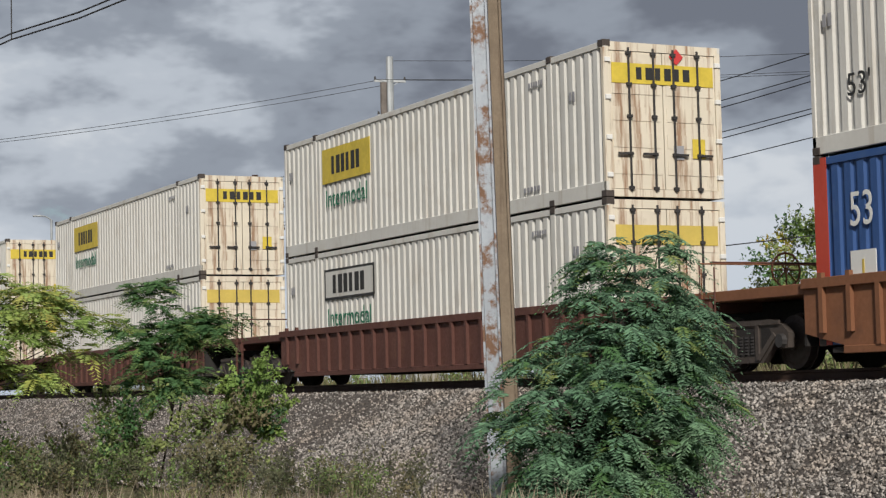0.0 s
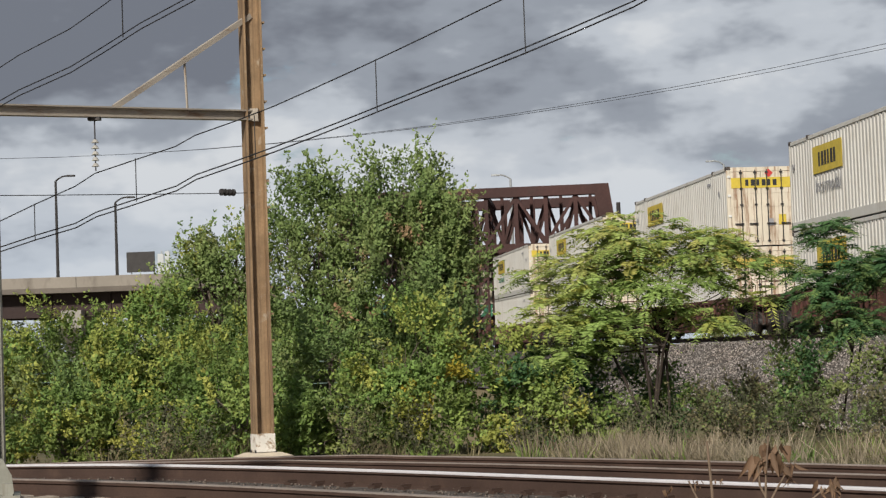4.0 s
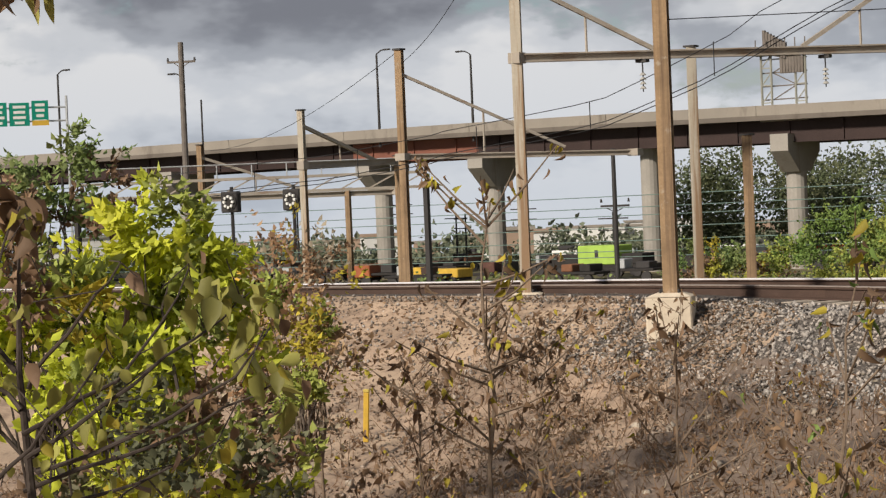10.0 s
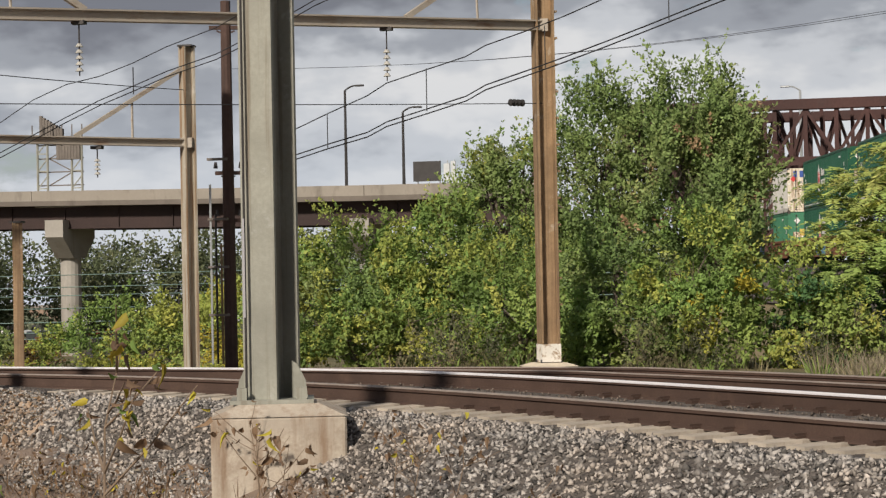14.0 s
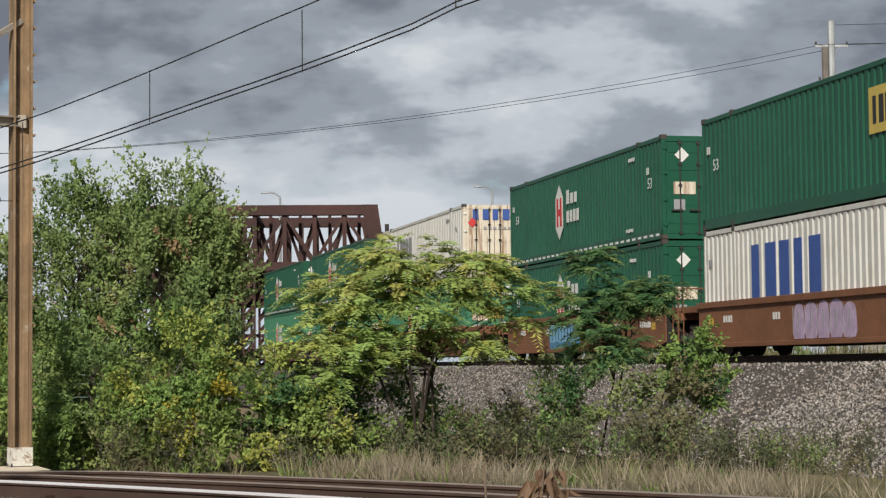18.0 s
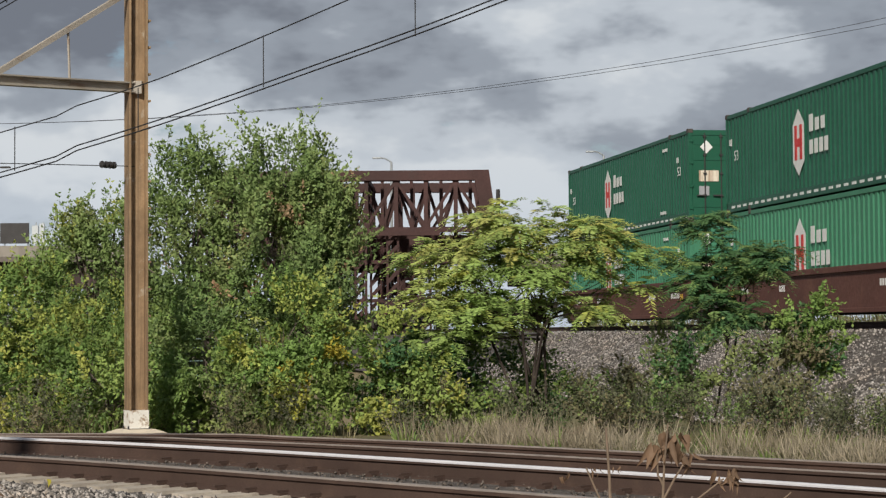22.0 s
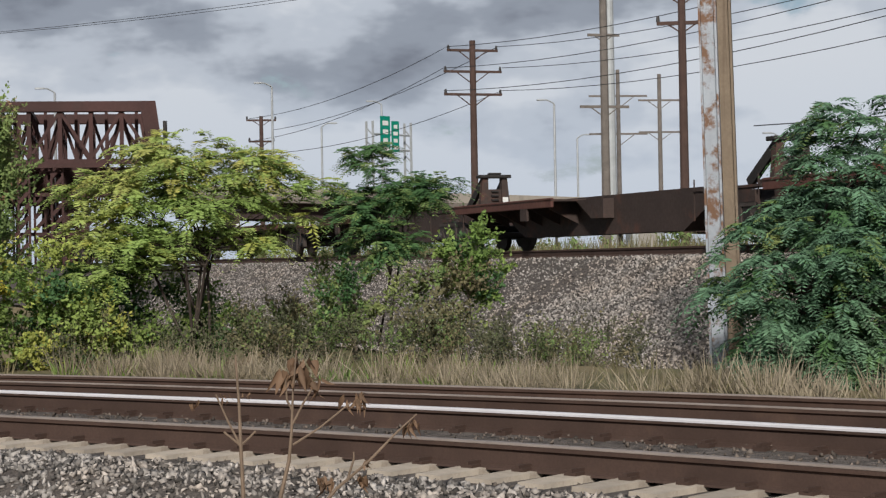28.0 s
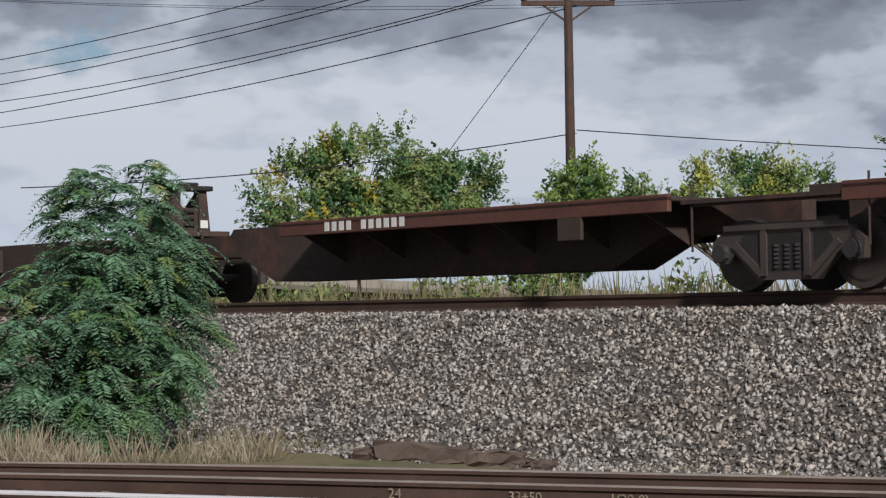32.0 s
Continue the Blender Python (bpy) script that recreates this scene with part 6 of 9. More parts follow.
def big_white(rnd):
    c = container_base(M_WHITE53, M_DOORWHITE, True)
    tagged(c, "white ribbed shipping container with dark size number")
    side_text("53'", 0.5, -L53 / 2 + 1.2, 0.95, M_BLACKINK, c)
    small_codes(c, M_GREYINK, rnd)
    return c


def truck(parent, x, z=0.0):
    """A three-piece freight truck centred at x."""
    for sgn in (SIDE, -SIDE):
        y = sgn * 1.02
        bm = bmesh.new()
        # cast side frame: arched top chord, sloping tension member, pedestal jaws
        th = 0.12
        y0, y1 = sorted((y, y + sgn * th))
        edge = [(-1.14, 0.36), (-1.16, 0.60), (-0.98, 0.74), (-0.70, 0.83), (0.70, 0.83), (0.98, 0.74), (1.16, 0.60), (1.14, 0.36), (0.92, 0.34), (0.80, 0.46), (0.46, 0.13), (-0.46, 0.13), (-0.80, 0.46), (-0.92, 0.34)]
        f = bm.faces.new([bm.verts.new((x + a, y0, b)) for a, b in edge])
        r = bmesh.ops.extrude_face_region(bm, geom=[f])
        bmesh.ops.translate(bm, verts=[v for v in r["geom"] if isinstance(v, bmesh.types.BMVert)], vec=(0, y1 - y0, 0))
        face = y + sgn * th
        for s2 in (-1, 1):
            add_bar(bm, (x + s2 * 0.80, face, 0.58), (x + s2 * 0.36, face, 0.19), 0.05, 0.09)
            add_box(bm, x + s2 * 0.33 - 0.045, x + s2 * 0.33 + 0.045, min(face, face + sgn * 0.03), max(face, face + sgn * 0.03), 0.18, 0.74)
        add_box(bm, x - 0.95, x + 0.95, min(face, face + sgn * 0.035), max(face, face + sgn * 0.035), 0.74, 0.81)
        fr = part("truck_side_frame", bm, M_WHEEL, parent, "cast steel truck side frame")
        # the casting is solid; black plates give the darkness of its openings
        hole_plates = [[(-0.27, 0.24), (0.27, 0.24), (0.27, 0.70), (-0.27, 0.70)]] + [[(s2 * 0.42, 0.36), (s2 * 0.46, 0.33), (s2 * 0.72, 0.58), (s2 * 0.66, 0.68), (s2 * 0.42, 0.70)] for s2 in (-1, 1)]
        for q in hole_plates:
            bm = bmesh.new()
            f = bm.faces.new([bm.verts.new((x + a, face + sgn * 0.004, b)) for a, b in q])
            r = bmesh.ops.extrude_face_region(bm, geom=[f])
            bmesh.ops.translate(bm, verts=[v for v in r["geom"] if isinstance(v, bmesh.types.BMVert)], vec=(0, -sgn * 0.05, 0))
            part("window", bm, M_BLACK, fr, "black plate in place of a dark opening in the casting")
        bm = bmesh.new()
        for k in range(3):
            for j in range(6):
                zc = 0.27 + j * 0.052
                add_tube(bm, (x - 0.16 + k * 0.16, face - sgn * 0.045, zc), (x - 0.16 + k * 0.16, face - sgn * 0.045, zc + 0.03), 0.075, n=8)
        part("coil_spring", bm, M_DARK, fr)
        for s2 in (-1, 1):
            part("bearing_cap", tube((x + s2 * 1.0, y + sgn * 0.06, 0.47), (x + s2 * 1.0, y + sgn * 0.20, 0.47), 0.13, 0.11, 10), M_DARK, fr)
    part("bolster", box(x - 0.2, x + 0.2, -1.05, 1.05, 0.42, 0.72, 0.02), M_BLACK, parent)
    for s2 in (-1, 1):
        ws = new("wheelset", wheel_mesh())
        ws.parent = parent
        ws.location = (x + s2 * 0.90, 0, 0.45 + z)
        ws["label"] = "steel wheelset with bright worn treads"
        WHEELS.append(ws)


WHEELS = []


def wheel_mesh():
    if "wheel" in _tmpl:
        return _tmpl["wheel"]
    bm = bmesh.new()
    for sgn in (1, -1):
        add_tube(bm, (0, sgn * 0.70, 0), (0, sgn * 0.83, 0), 0.445, 0.44, 24)
        add_tube(bm, (0, sgn * 0.68, 0), (0, sgn * 0.705, 0), 0.475, 0.475, 24)
        add_tube(bm, (0, sgn * 0.83, 0), (0, sgn * 0.845, 0), 0.37, 0.33, 24)
        add_tube(bm, (0, sgn * 0.84, 0), (0, sgn * 0.90, 0), 0.14, 0.12, 12)
        for k in range(3):
            a = 2 * math.pi * k / 3
            add_tube(bm, (0.24 * math.cos(a), sgn * 0.84, 0.24 * math.sin(a)), (0.24 * math.cos(a), sgn * 0.852, 0.24 * math.sin(a)), 0.03, n=8)
    add_tube(bm, (0, -0.7, 0), (0, 0.7, 0), 0.085, n=10)
    me = bpy.data.meshes.new("wheelset")
    bm.to_mesh(me)
    bm.free()
    me.materials.append(M_WHEEL)
    _tmpl["wheel"] = me
    return me


def well_car(u, paint, style, ends=(True, True), pitch=23.7, rnd=None, spray=None):
    """A well car whose well holds one 53-foot container, centred at u."""
    name = "rusty oxide-brown well car with ribbed sides" if style == "ribbed" else "rust-orange well car with smooth sides and marks"
    c = thing("well_car", Matrix.Identity(4), name, "rail car", "train")
    hl = 8.35
    half = pitch / 2
    y = SIDE * 1.36
    for sgn in (SIDE, -SIDE):
        yy = sgn * 1.36
        bm = bmesh.new()
        y0, y1 = sorted((yy, yy - sgn * 0.05))
        pts = [(-hl, 0.55), (-hl + 1.2, 0.30), (hl - 1.2, 0.30), (hl, 0.55), (hl, 1.28), (-hl, 1.28)] if style == "ribbed" else [(-hl, 0.42), (-hl + 0.8, 0.28), (hl - 0.8, 0.28), (hl, 0.42), (hl, 1.24), (-hl, 1.24)]
        f = bm.faces.new([bm.verts.new((a, y0, b)) for a, b in pts])
        r = bmesh.ops.extrude_face_region(bm, geom=[f])
        bmesh.ops.translate(bm, verts=[v for v in r["geom"] if isinstance(v, bmesh.types.BMVert)], vec=(0, y1 - y0, 0))
        sd = part("side_sill", bm, paint, c)
        part("top_chord", box(-hl, hl, min(yy - sgn * 0.10, yy + sgn * 0.07), max(yy - sgn * 0.10, yy + sgn * 0.07), 1.24, 1.40, 0.01), paint, c)
        part("bottom_chord", box(-hl + 1.0, hl - 1.0, min(yy - sgn * 0.08, yy + sgn * 0.05), max(yy - sgn * 0.08, yy + sgn * 0.05), 0.22, 0.34, 0.01), paint, c)
        if style == "ribbed":
            for k in range(24):
                x = -hl + 0.5 + k * (2 * hl - 1.0) / 23
                rb = new("side_rib", _rib_mesh(paint))
                rb.parent = sd
                rb.location = (x, yy + sgn * 0.001, 0.34 if abs(x) < hl - 1.2 else 0.55)
                if sgn > 0:
                    rb.rotation_euler = (0, 0, math.pi)
        else:
            bm = bmesh.new()
            for k, (xa, n) in enumerate(((-6.6, 4), (-3.4, 3), (3.6, 5), (6.2, 6))):
                if sgn == SIDE:
                    for q in range(n):
                        add_box(bm, xa + q * 0.16, xa + q * 0.16 + 0.1, yy + sgn * 0.004 - 0.004, yy + sgn * 0.004 + 0.004, 0.85, 1.02)
            if sgn == SIDE:
                part("marking", bm, M_WHITEINK, sd, "small white unreadable marks")["kind"] = "stuff"
            else:
                bm.free()
            for xx in (-7.6, 7.2):
                if sgn == SIDE:
                    part("reflector", box(xx, xx + 0.3, yy + sgn * 0.006 - 0.004, yy + sgn * 0.006 + 0.004, 0.78, 0.98), M_YELPAINT, sd)
    part("well_floor", box(-hl + 0.6, hl - 0.6, -1.3, 1.3, 0.24, 0.32), M_BLACK, c)
    for e in (-1, 1):
        x0, x1 = sorted((e * hl, e * (half - 0.35)))
        part("end_platform", box(x0, x1, -1.36, 1.36, 1.16, 1.34, 0.012), paint, c)
        part("draft_sill", box(*sorted((e * hl, e * (half - 0.15))), -0.32, 0.32, 0.70, 1.16, 0.015), M_BLACK, c)
        part("bulkhead", box(*sorted((e * hl, e * (hl + 0.06))), -1.33, 1.33, 0.36, 1.18), M_BLACK, c)
        part("coupler", box(*sorted((e * (half - 0.2), e * (half + 0.28))), -0.11, 0.11, 0.72, 0.98, 0.03), M_DARK, c)
        # ladder, grab irons, brake wheel on one end
        xe = e * (half - 0.42)
        for sgn in (SIDE, -SIDE):
            for k in range(4):
                part("ladder_rung", tube((xe - 0.22, sgn * 1.38, 0.45 + k * 0.26), (xe + 0.22, sgn * 1.38, 0.45 + k * 0.26), 0.012, n=5), paint, c)
            part("ladder_rail", tube((xe - 0.22, sgn * 1.38, 0.38), (xe - 0.22, sgn * 1.38, 1.9), 0.014, n=5), paint, c)
            part("ladder_rail", tube((xe + 0.22, sgn * 1.38, 0.38), (xe + 0.22, sgn * 1.38, 1.75), 0.014, n=5), paint, c)
        part("grab_iron", tube((xe, SIDE * 1.3, 1.85), (xe, -SIDE * 1.3, 1.85), 0.016, n=5), paint, c)
        part("cross_beam", box(*sorted((e * (half - 0.35), e * (half - 0.5))), -1.4, 1.4, 1.0, 1.18), paint, c)
        if e > 0:
            bm = bmesh.new()
            cx = half - 0.7
            for k in range(12):
                a0, a1 = 2 * math.pi * k / 12, 2 * math.pi * (k + 1) / 12
                add_tube(bm, (cx, 0.45 + 0.30 * math.cos(a0), 1.75 + 0.30 * math.sin(a0)), (cx, 0.45 + 0.30 * math.cos(a1), 1.75 + 0.30 * math.sin(a1)), 0.02, n=5)
            for k in range(4):
                a0 = math.pi * k / 4
                add_tube(bm, (cx, 0.45 - 0.3 * math.cos(a0), 1.75 - 0.3 * math.sin(a0)), (cx, 0.45 + 0.3 * math.cos(a0), 1.75 + 0.3 * math.sin(a0)), 0.014, n=5)
            part("brake_wheel", bm, M_WELLORANGE, c)
        if ends[0 if e < 0 else 1]:
            truck(c, e * (half - 1.55))
    if spray:
        mat, xa, xb = spray
        rr = random.Random(int(abs(u)))
        bm = bmesh.new()
        n = 5
        w = (xb - xa) / n
        yy = y + SIDE * 0.006
        for i in range(n):
            cx, hw_, top, low = xa + (i + 0.5) * w, w * rr.uniform(0.46, 0.56), rr.uniform(1.12, 1.24), rr.uniform(0.32, 0.42)
            q = [(cx + hw_ * math.cos(t), low + 0.16 + 0.16 * math.sin(t)) for t in np.linspace(-math.pi, 0, 7)] + [(cx + hw_ * 0.86 * math.cos(t), top - 0.2 + 0.2 * math.sin(t)) for t in np.linspace(0, math.pi, 7)]
            f = bm.faces.new([bm.verts.new((p, yy - SIDE * 0.0008 * (i % 2), z)) for p, z in q])
            r = bmesh.ops.extrude_face_region(bm, geom=[f])
            bmesh.ops.translate(bm, verts=[v for v in r["geom"] if isinstance(v, bmesh.types.BMVert)], vec=(0, SIDE * 0.003, 0))
        sp = part("spray_paint", bm, mat, c, "block of illegible rounded spray paint")
        for i in range(n):
            cx = xa + (i + 0.5) * w
            part("paint_stroke", box(cx - 0.03, cx + 0.03, yy + SIDE * 0.008 - 0.003, yy + SIDE * 0.008 + 0.003, 0.62, 1.0), M_BLUEINK if "blue" in mat.name else M_GREYINK, sp)
            part("paint_stroke", box(cx - w * 0.5, cx - w * 0.5 + 0.035, yy + SIDE * 0.008 - 0.003, yy + SIDE * 0.008 + 0.003, 0.45, 1.12), M_BLUEINK if "blue" in mat.name else M_GREYINK, sp)
            part("paint_stroke", box(cx - w * 0.42, cx + w * 0.42, yy + SIDE * 0.0065 - 0.003, yy + SIDE * 0.0065 + 0.003, 0.36, 0.56), M_SPRAYLOW if "blue" in mat.name else mat, sp)
    return riding(c, u)


def _rib_mesh(paint):
    key = ("rib", paint.name)
    if key not in _tmpl:
        bm = bmesh.new()
        add_box(bm, -0.05, 0.05, -0.07, 0.0, 0.0, 0.92)
        me = bpy.data.meshes.new("side_rib")
        bm.to_mesh(me)
        bm.free()
        me.materials.append(paint)
        _tmpl[key] = me
    return _tmpl[key]


def stack(u_rear, u_front, low, high, paint, style, pitch, spray=None, ends=(True, True)):
    u = (u_rear + u_front) / 2
    well_car(u, paint, style, pitch=pitch, spray=spray, ends=ends)
    riding(low, u, 0.36)
    riding(high, u, 0.36 + H53 + 0.055)


def build_train():
    rnd = random.Random(5)
    wc, gc = white_container, green_container
    stack(6.5, 22.65, blue_container(rnd), big_white(rnd), M_WELLORANGE, "ribbed", 23.6)
    stack(-15.85, 0.25, wc("outline", rnd), wc("yellow", rnd), M_WELLRED, "ribbed", 23.6)
    stack(-38.7, -22.6, wc("plain", rnd), wc("yellow", rnd), M_WELLRED, "ribbed", 23.6)
    stack(-62.4, -46.3, wc("two_yellow", rnd), wc("two_yellow", rnd), M_WELLRED, "ribbed", 23.6)
    stack(-86.5, -70.4, wc("yellow", rnd), wc("two_yellow", rnd), M_WELLRED, "ribbed", 23.8)
    u = -110.7
    for lo, hi in (("plain", "two_yellow"), ("plain", "two_yellow"), ("plain", "yellow")):
        stack(u, u + 16.1, wc(lo, rnd), wc(hi, rnd), M_WELLRED, "ribbed", 23.8)
        u -= 23.8
    # green and white boxes on smooth rust-orange cars
    stack(-186.5, -170.4, gc("faded", rnd), wc("dark_logo", rnd), M_WELLORANGE, "smooth", 23.6)
    stack(-206.7, -190.6, wc("plain", rnd), gc("hex", rnd), M_WELLORANGE, "smooth", 20.2)
    stack(-226.9, -210.8, gc("hex", rnd), gc("emblem", rnd), M_WELLORANGE, "smooth", 20.2)
    stack(-247.1, -231.0, gc("faded", rnd), wc("dark_logo", rnd), M_WELLORANGE, "smooth", 20.2)
    stack(-267.7, -251.6, wc("dark_logo", rnd), gc("emblem", rnd), M_WELLORANGE, "smooth", 20.2, (M_MAUVEPAINT, -2.2, 1.2))
    stack(-287.0, -270.9, gc("hex", rnd), gc("hex", rnd), M_WELLORANGE, "smooth", 19.3, (M_CYANPAINT, -3.0, 0.4))
    stack(-310.3, -294.2, gc("faded", rnd), wc("blue_logo", rnd), M_WELLORANGE, "smooth", 23.2, (M_CYANPAINT, -6.2, -3.9))
    stack(-330.9, -314.8, gc("faded", rnd), gc("hex", rnd), M_WELLRED, "smooth", 20.4)
    stack(-350.8, -334.7, gc("faded", rnd), gc("hex", rnd), M_WELLRED, "smooth", 20.0)


def spine_unit(u_rear, u_front, deck, hitch=None, hitch_up=True, marks=False):
    """One platform of an articulated spine car between two trucks; deck = (rear, front) of its wide platform."""
    u = (u_rear + u_front) / 2
    c = thing("spine_car", Matrix.Identity(4), "empty grimy brown spine car platform with raised trailer hitch" if hitch else "empty grimy brown spine car platform", "rail car", "train")
    h = (u_front - u_rear) / 2
    d0, d1 = deck[0] - u, deck[1] - u
    # centre box beam, deeper between the trucks
    bm = bmesh.new()
    for y0, y1 in ((-0.42, 0.42),):
        pts = [(-h + 0.4, 0.80), (-h + 2.6, 0.78), (-h + 3.6, 0.34), (h - 3.6, 0.34), (h - 2.6, 0.78), (h - 0.4, 0.80), (h - 0.4, 1.12), (h - 2.3, 1.16), (h - 2.4, 1.26), (-h + 2.4, 1.26), (-h + 2.3, 1.16), (-h + 0.4, 1.12)]
        f = bm.faces.new([bm.verts.new((a, y0, b)) for a, b in pts])
        r = bmesh.ops.extrude_face_region(bm, geom=[f])
        bmesh.ops.translate(bm, verts=[v for v in r["geom"] if isinstance(v, bmesh.types.BMVert)], vec=(0, y1 - y0, 0))
    part("centre_sill", bm, M_SPINE, c)
    # wide platform with edge girder, brackets and steps
    part("platform", box(d0, d1, -1.36, 1.36, 1.16, 1.22, 0.01), M_SPINE, c)
    for sgn in (SIDE, -SIDE):
        y0, y1 = sorted((sgn * 1.36, sgn * 1.28))
        part("edge_girder", box(d0, d1, y0, y1, 1.02, 1.25, 0.01), M_WELLRED if sgn == SIDE else M_SPINE, c, "rust-worn edge girder")
        for k in range(6):
            x = d0 + 0.5 + k * (d1 - d0 - 1.0) / 5
            bm = bmesh.new()
            v = [bm.verts.new((x + e, sgn * yy, zz)) for e in (-0.02, 0.02) for yy, zz in ((0.42, 1.16), (1.28, 1.16), (1.28, 1.04), (0.42, 0.62))]
            bm.faces.new(v[:4])
            bm.faces.new(v[4:][::-1])
            for i in range(4):
                bm.faces.new((v[i], v[4 + i], v[4 + (i + 1) % 4], v[(i + 1) % 4]))
            part("bracket", bm, M_SPINE, c)
        xs = d1 - 2.0
        part("step", box(xs, xs + 0.45, min(sgn * 1.36, sgn * 1.30), max(sgn * 1.36, sgn * 1.30), 0.72, 1.03, 0.01), M_SPINE, c)
        # tapered gusset at the front of the platform
        bm = bmesh.new()
        v = [bm.verts.new((xx, sgn * yy, zz)) for yy in (0.425, 0.70) for xx, zz in ((d1, 1.18), (d1 + 1.6, 1.18), (d1 + 1.6, 0.72), (d1 + 0.9, 0.72))]
        bm.faces.new(v[:4])
        bm.faces.new(v[4:][::-1])
        for i in range(4):
            bm.faces.new((v[i], v[4 + i], v[4 + (i + 1) % 4], v[(i + 1) % 4]))
        part("gusset", bm, M_SPINE, c)
    if marks:
        bm = bmesh.new()
        x = d0 + 1.2
        for k in range(11):
            if k == 4:
                continue
            add_box(bm, x + k * 0.18, x + k * 0.18 + 0.11, SIDE * 1.363 - 0.004, SIDE * 1.363 + 0.004, 1.06, 1.20)
        part("marking", bm, M_WHITEINK, c, "white unreadable code marks")["kind"] = "stuff"
    if hitch is not None:
        x = hitch - u
        ht = part("trailer_hitch", box(x - 0.55, x + 0.55, -0.50, 0.50, 1.20, 1.30, 0.01), M_SPINE, c, "brown steel trailer hitch stand")
        if hitch_up:
            # tapered upright frame facing forward, pierced at the top, propped by diagonal struts from behind
            for sgn in (1, -1):
                bm = bmesh.new()
                v = [bm.verts.new((x + e, sgn * yy, z)) for e in (-0.16, 0.02) for yy, z in ((0.20, 1.28), (0.44, 1.28), (0.36, 2.05), (0.20, 2.05))]
                bm.faces.new(v[:4])
                bm.faces.new(v[4:][::-1])
                for i in range(4):
                    bm.faces.new((v[i], v[4 + i], v[4 + (i + 1) % 4], v[(i + 1) % 4]))
                part("hitch_leg", bm, M_SPINE, ht)
                part("diagonal_strut", bar((x - 0.08, sgn * 0.30, 1.98), (x - 1.15, sgn * 0.34, 1.24), 0.10, 0.22), M_BLACK, ht)
            part("hitch_web", box(x - 0.10, x - 0.04, -0.20, 0.20, 1.28, 1.74), M_SPINE, ht)
            for z in (1.42, 1.54, 1.66):
                part("step_rung", box(x - 0.04, x + 0.02, -0.10, 0.10, z, z + 0.04), M_BLACK, ht)
            part("data_plate", box(x + 0.02, x + 0.028, 0.22, 0.38, 1.38, 1.52), M_WHITEINK, ht, "small pale label plate")
            part("hitch_plate", box(x - 0.26, x + 0.10, -0.46, 0.46, 2.05, 2.14, 0.015), M_BLACK, ht)
            part("hitch_jaw", box(x - 0.12, x + 0.06, -0.18, 0.18, 2.14, 2.20, 0.02), M_DARK, ht)
    # articulated truck at the rear end, shared with the unit behind
    truck(c, -h)
    bm = bmesh.new()
    add_box(bm, -h - 0.55, -h + 0.55, -0.30, 0.30, 0.74, 1.10)
    part("articulation", bm, M_BLACK, c)
    for sgn in (1, -1):
        for a in (-1.35, 1.35):
            part("grab_iron", tube((-h + a, sgn * 1.30, 0.5), (-h + a, sgn * 1.30, 1.35), 0.016, n=5), M_SPINE, c)
        part("hand_rail", tube((-h - 1.35, sgn * 1.30, 1.08), (-h + 1.35, sgn * 1.30, 1.08), 0.018, n=5), M_SPINE, c)
    part("side_walk", box(-h - 1.5, -h + 1.5, SIDE * 1.34, SIDE * 1.34 + 0.42, 1.10, 1.15), M_SPINE, c)
    return riding(c, u)


def build_spine():
    J = [-359.8, -376.2, -392.6, -409.0, -425.6, -440.6, -457.0]
    decks = [(-375.0, -366.5), (-391.0, -383.4), (-408.2, -401.4), (-424.6, -417.8), (-435.6, -427.3), (-456.0, -448.0)]
    for k in range(6):
        spine_unit(J[k + 1], J[k], decks[k], J[k + 1] + 0.4 if k != 3 else J[k + 1] + 0.4, hitch_up=(k != 3), marks=(k in (3, 4)))
    tail = spine_unit(-473.6, -457.0, (-472.0, -464.0), None)


build_train()
build_spine()

# ---- plants ----
def fast_mesh(name, verts, tris, material, parent=None, slots=None):
    """A triangle mesh from arrays; slots: a material number for each triangle, where material is a list."""
    me = bpy.data.meshes.new(name)
    nv, nt = len(verts), len(tris)
    me.vertices.add(nv)
    me.vertices.foreach_set("co", np.ascontiguousarray(verts, np.float32).ravel())
    me.loops.add(nt * 3)
    me.loops.foreach_set("vertex_index", np.ascontiguousarray(tris, np.int32).ravel())
    me.polygons.add(nt)
    me.polygons.foreach_set("loop_start", np.arange(0, nt * 3, 3, dtype=np.int32))
    me.update(calc_edges=True)
    for m in material if slots is not None else (material,):
        me.materials.append(m)
    if slots is not None:
        me.polygons.foreach_set("material_index", np.ascontiguousarray(slots, np.int32))
    ob = new(name, me)
    if parent:
        ob.parent = parent
    return ob


def unit(v):
    return v / np.maximum(np.linalg.norm(v, axis=1, keepdims=True), 1e-9)


SKYWARD = np.array([-0.08, -0.38, 0.85])            # the way that leaves turn their faces: up and to the light


def leaf_arrays(pos, axis, length, width, rng, fold=0.25, face=None):
    """Folded diamond leaves at pos along axis; two triangles each, split at the midrib."""
    n = len(pos)
    side = unit(np.cross(axis, rng.normal(size=(n, 3)) if face is None else face))
    nrm = np.cross(axis, side)
    L, Wd = length[:, None], width[:, None]
    mid = pos + axis * L * 0.45 + nrm * Wd * fold
    V = np.stack([pos, mid + side * Wd * 0.5, pos + axis * L, mid - side * Wd * 0.5], 1).reshape(-1, 3)
    i = np.arange(n)[:, None] * 4
    T = np.concatenate([i + np.array([[0, 1, 2]]), i + np.array([[0, 2, 3]])], 1).reshape(-1, 3)
    return V, T


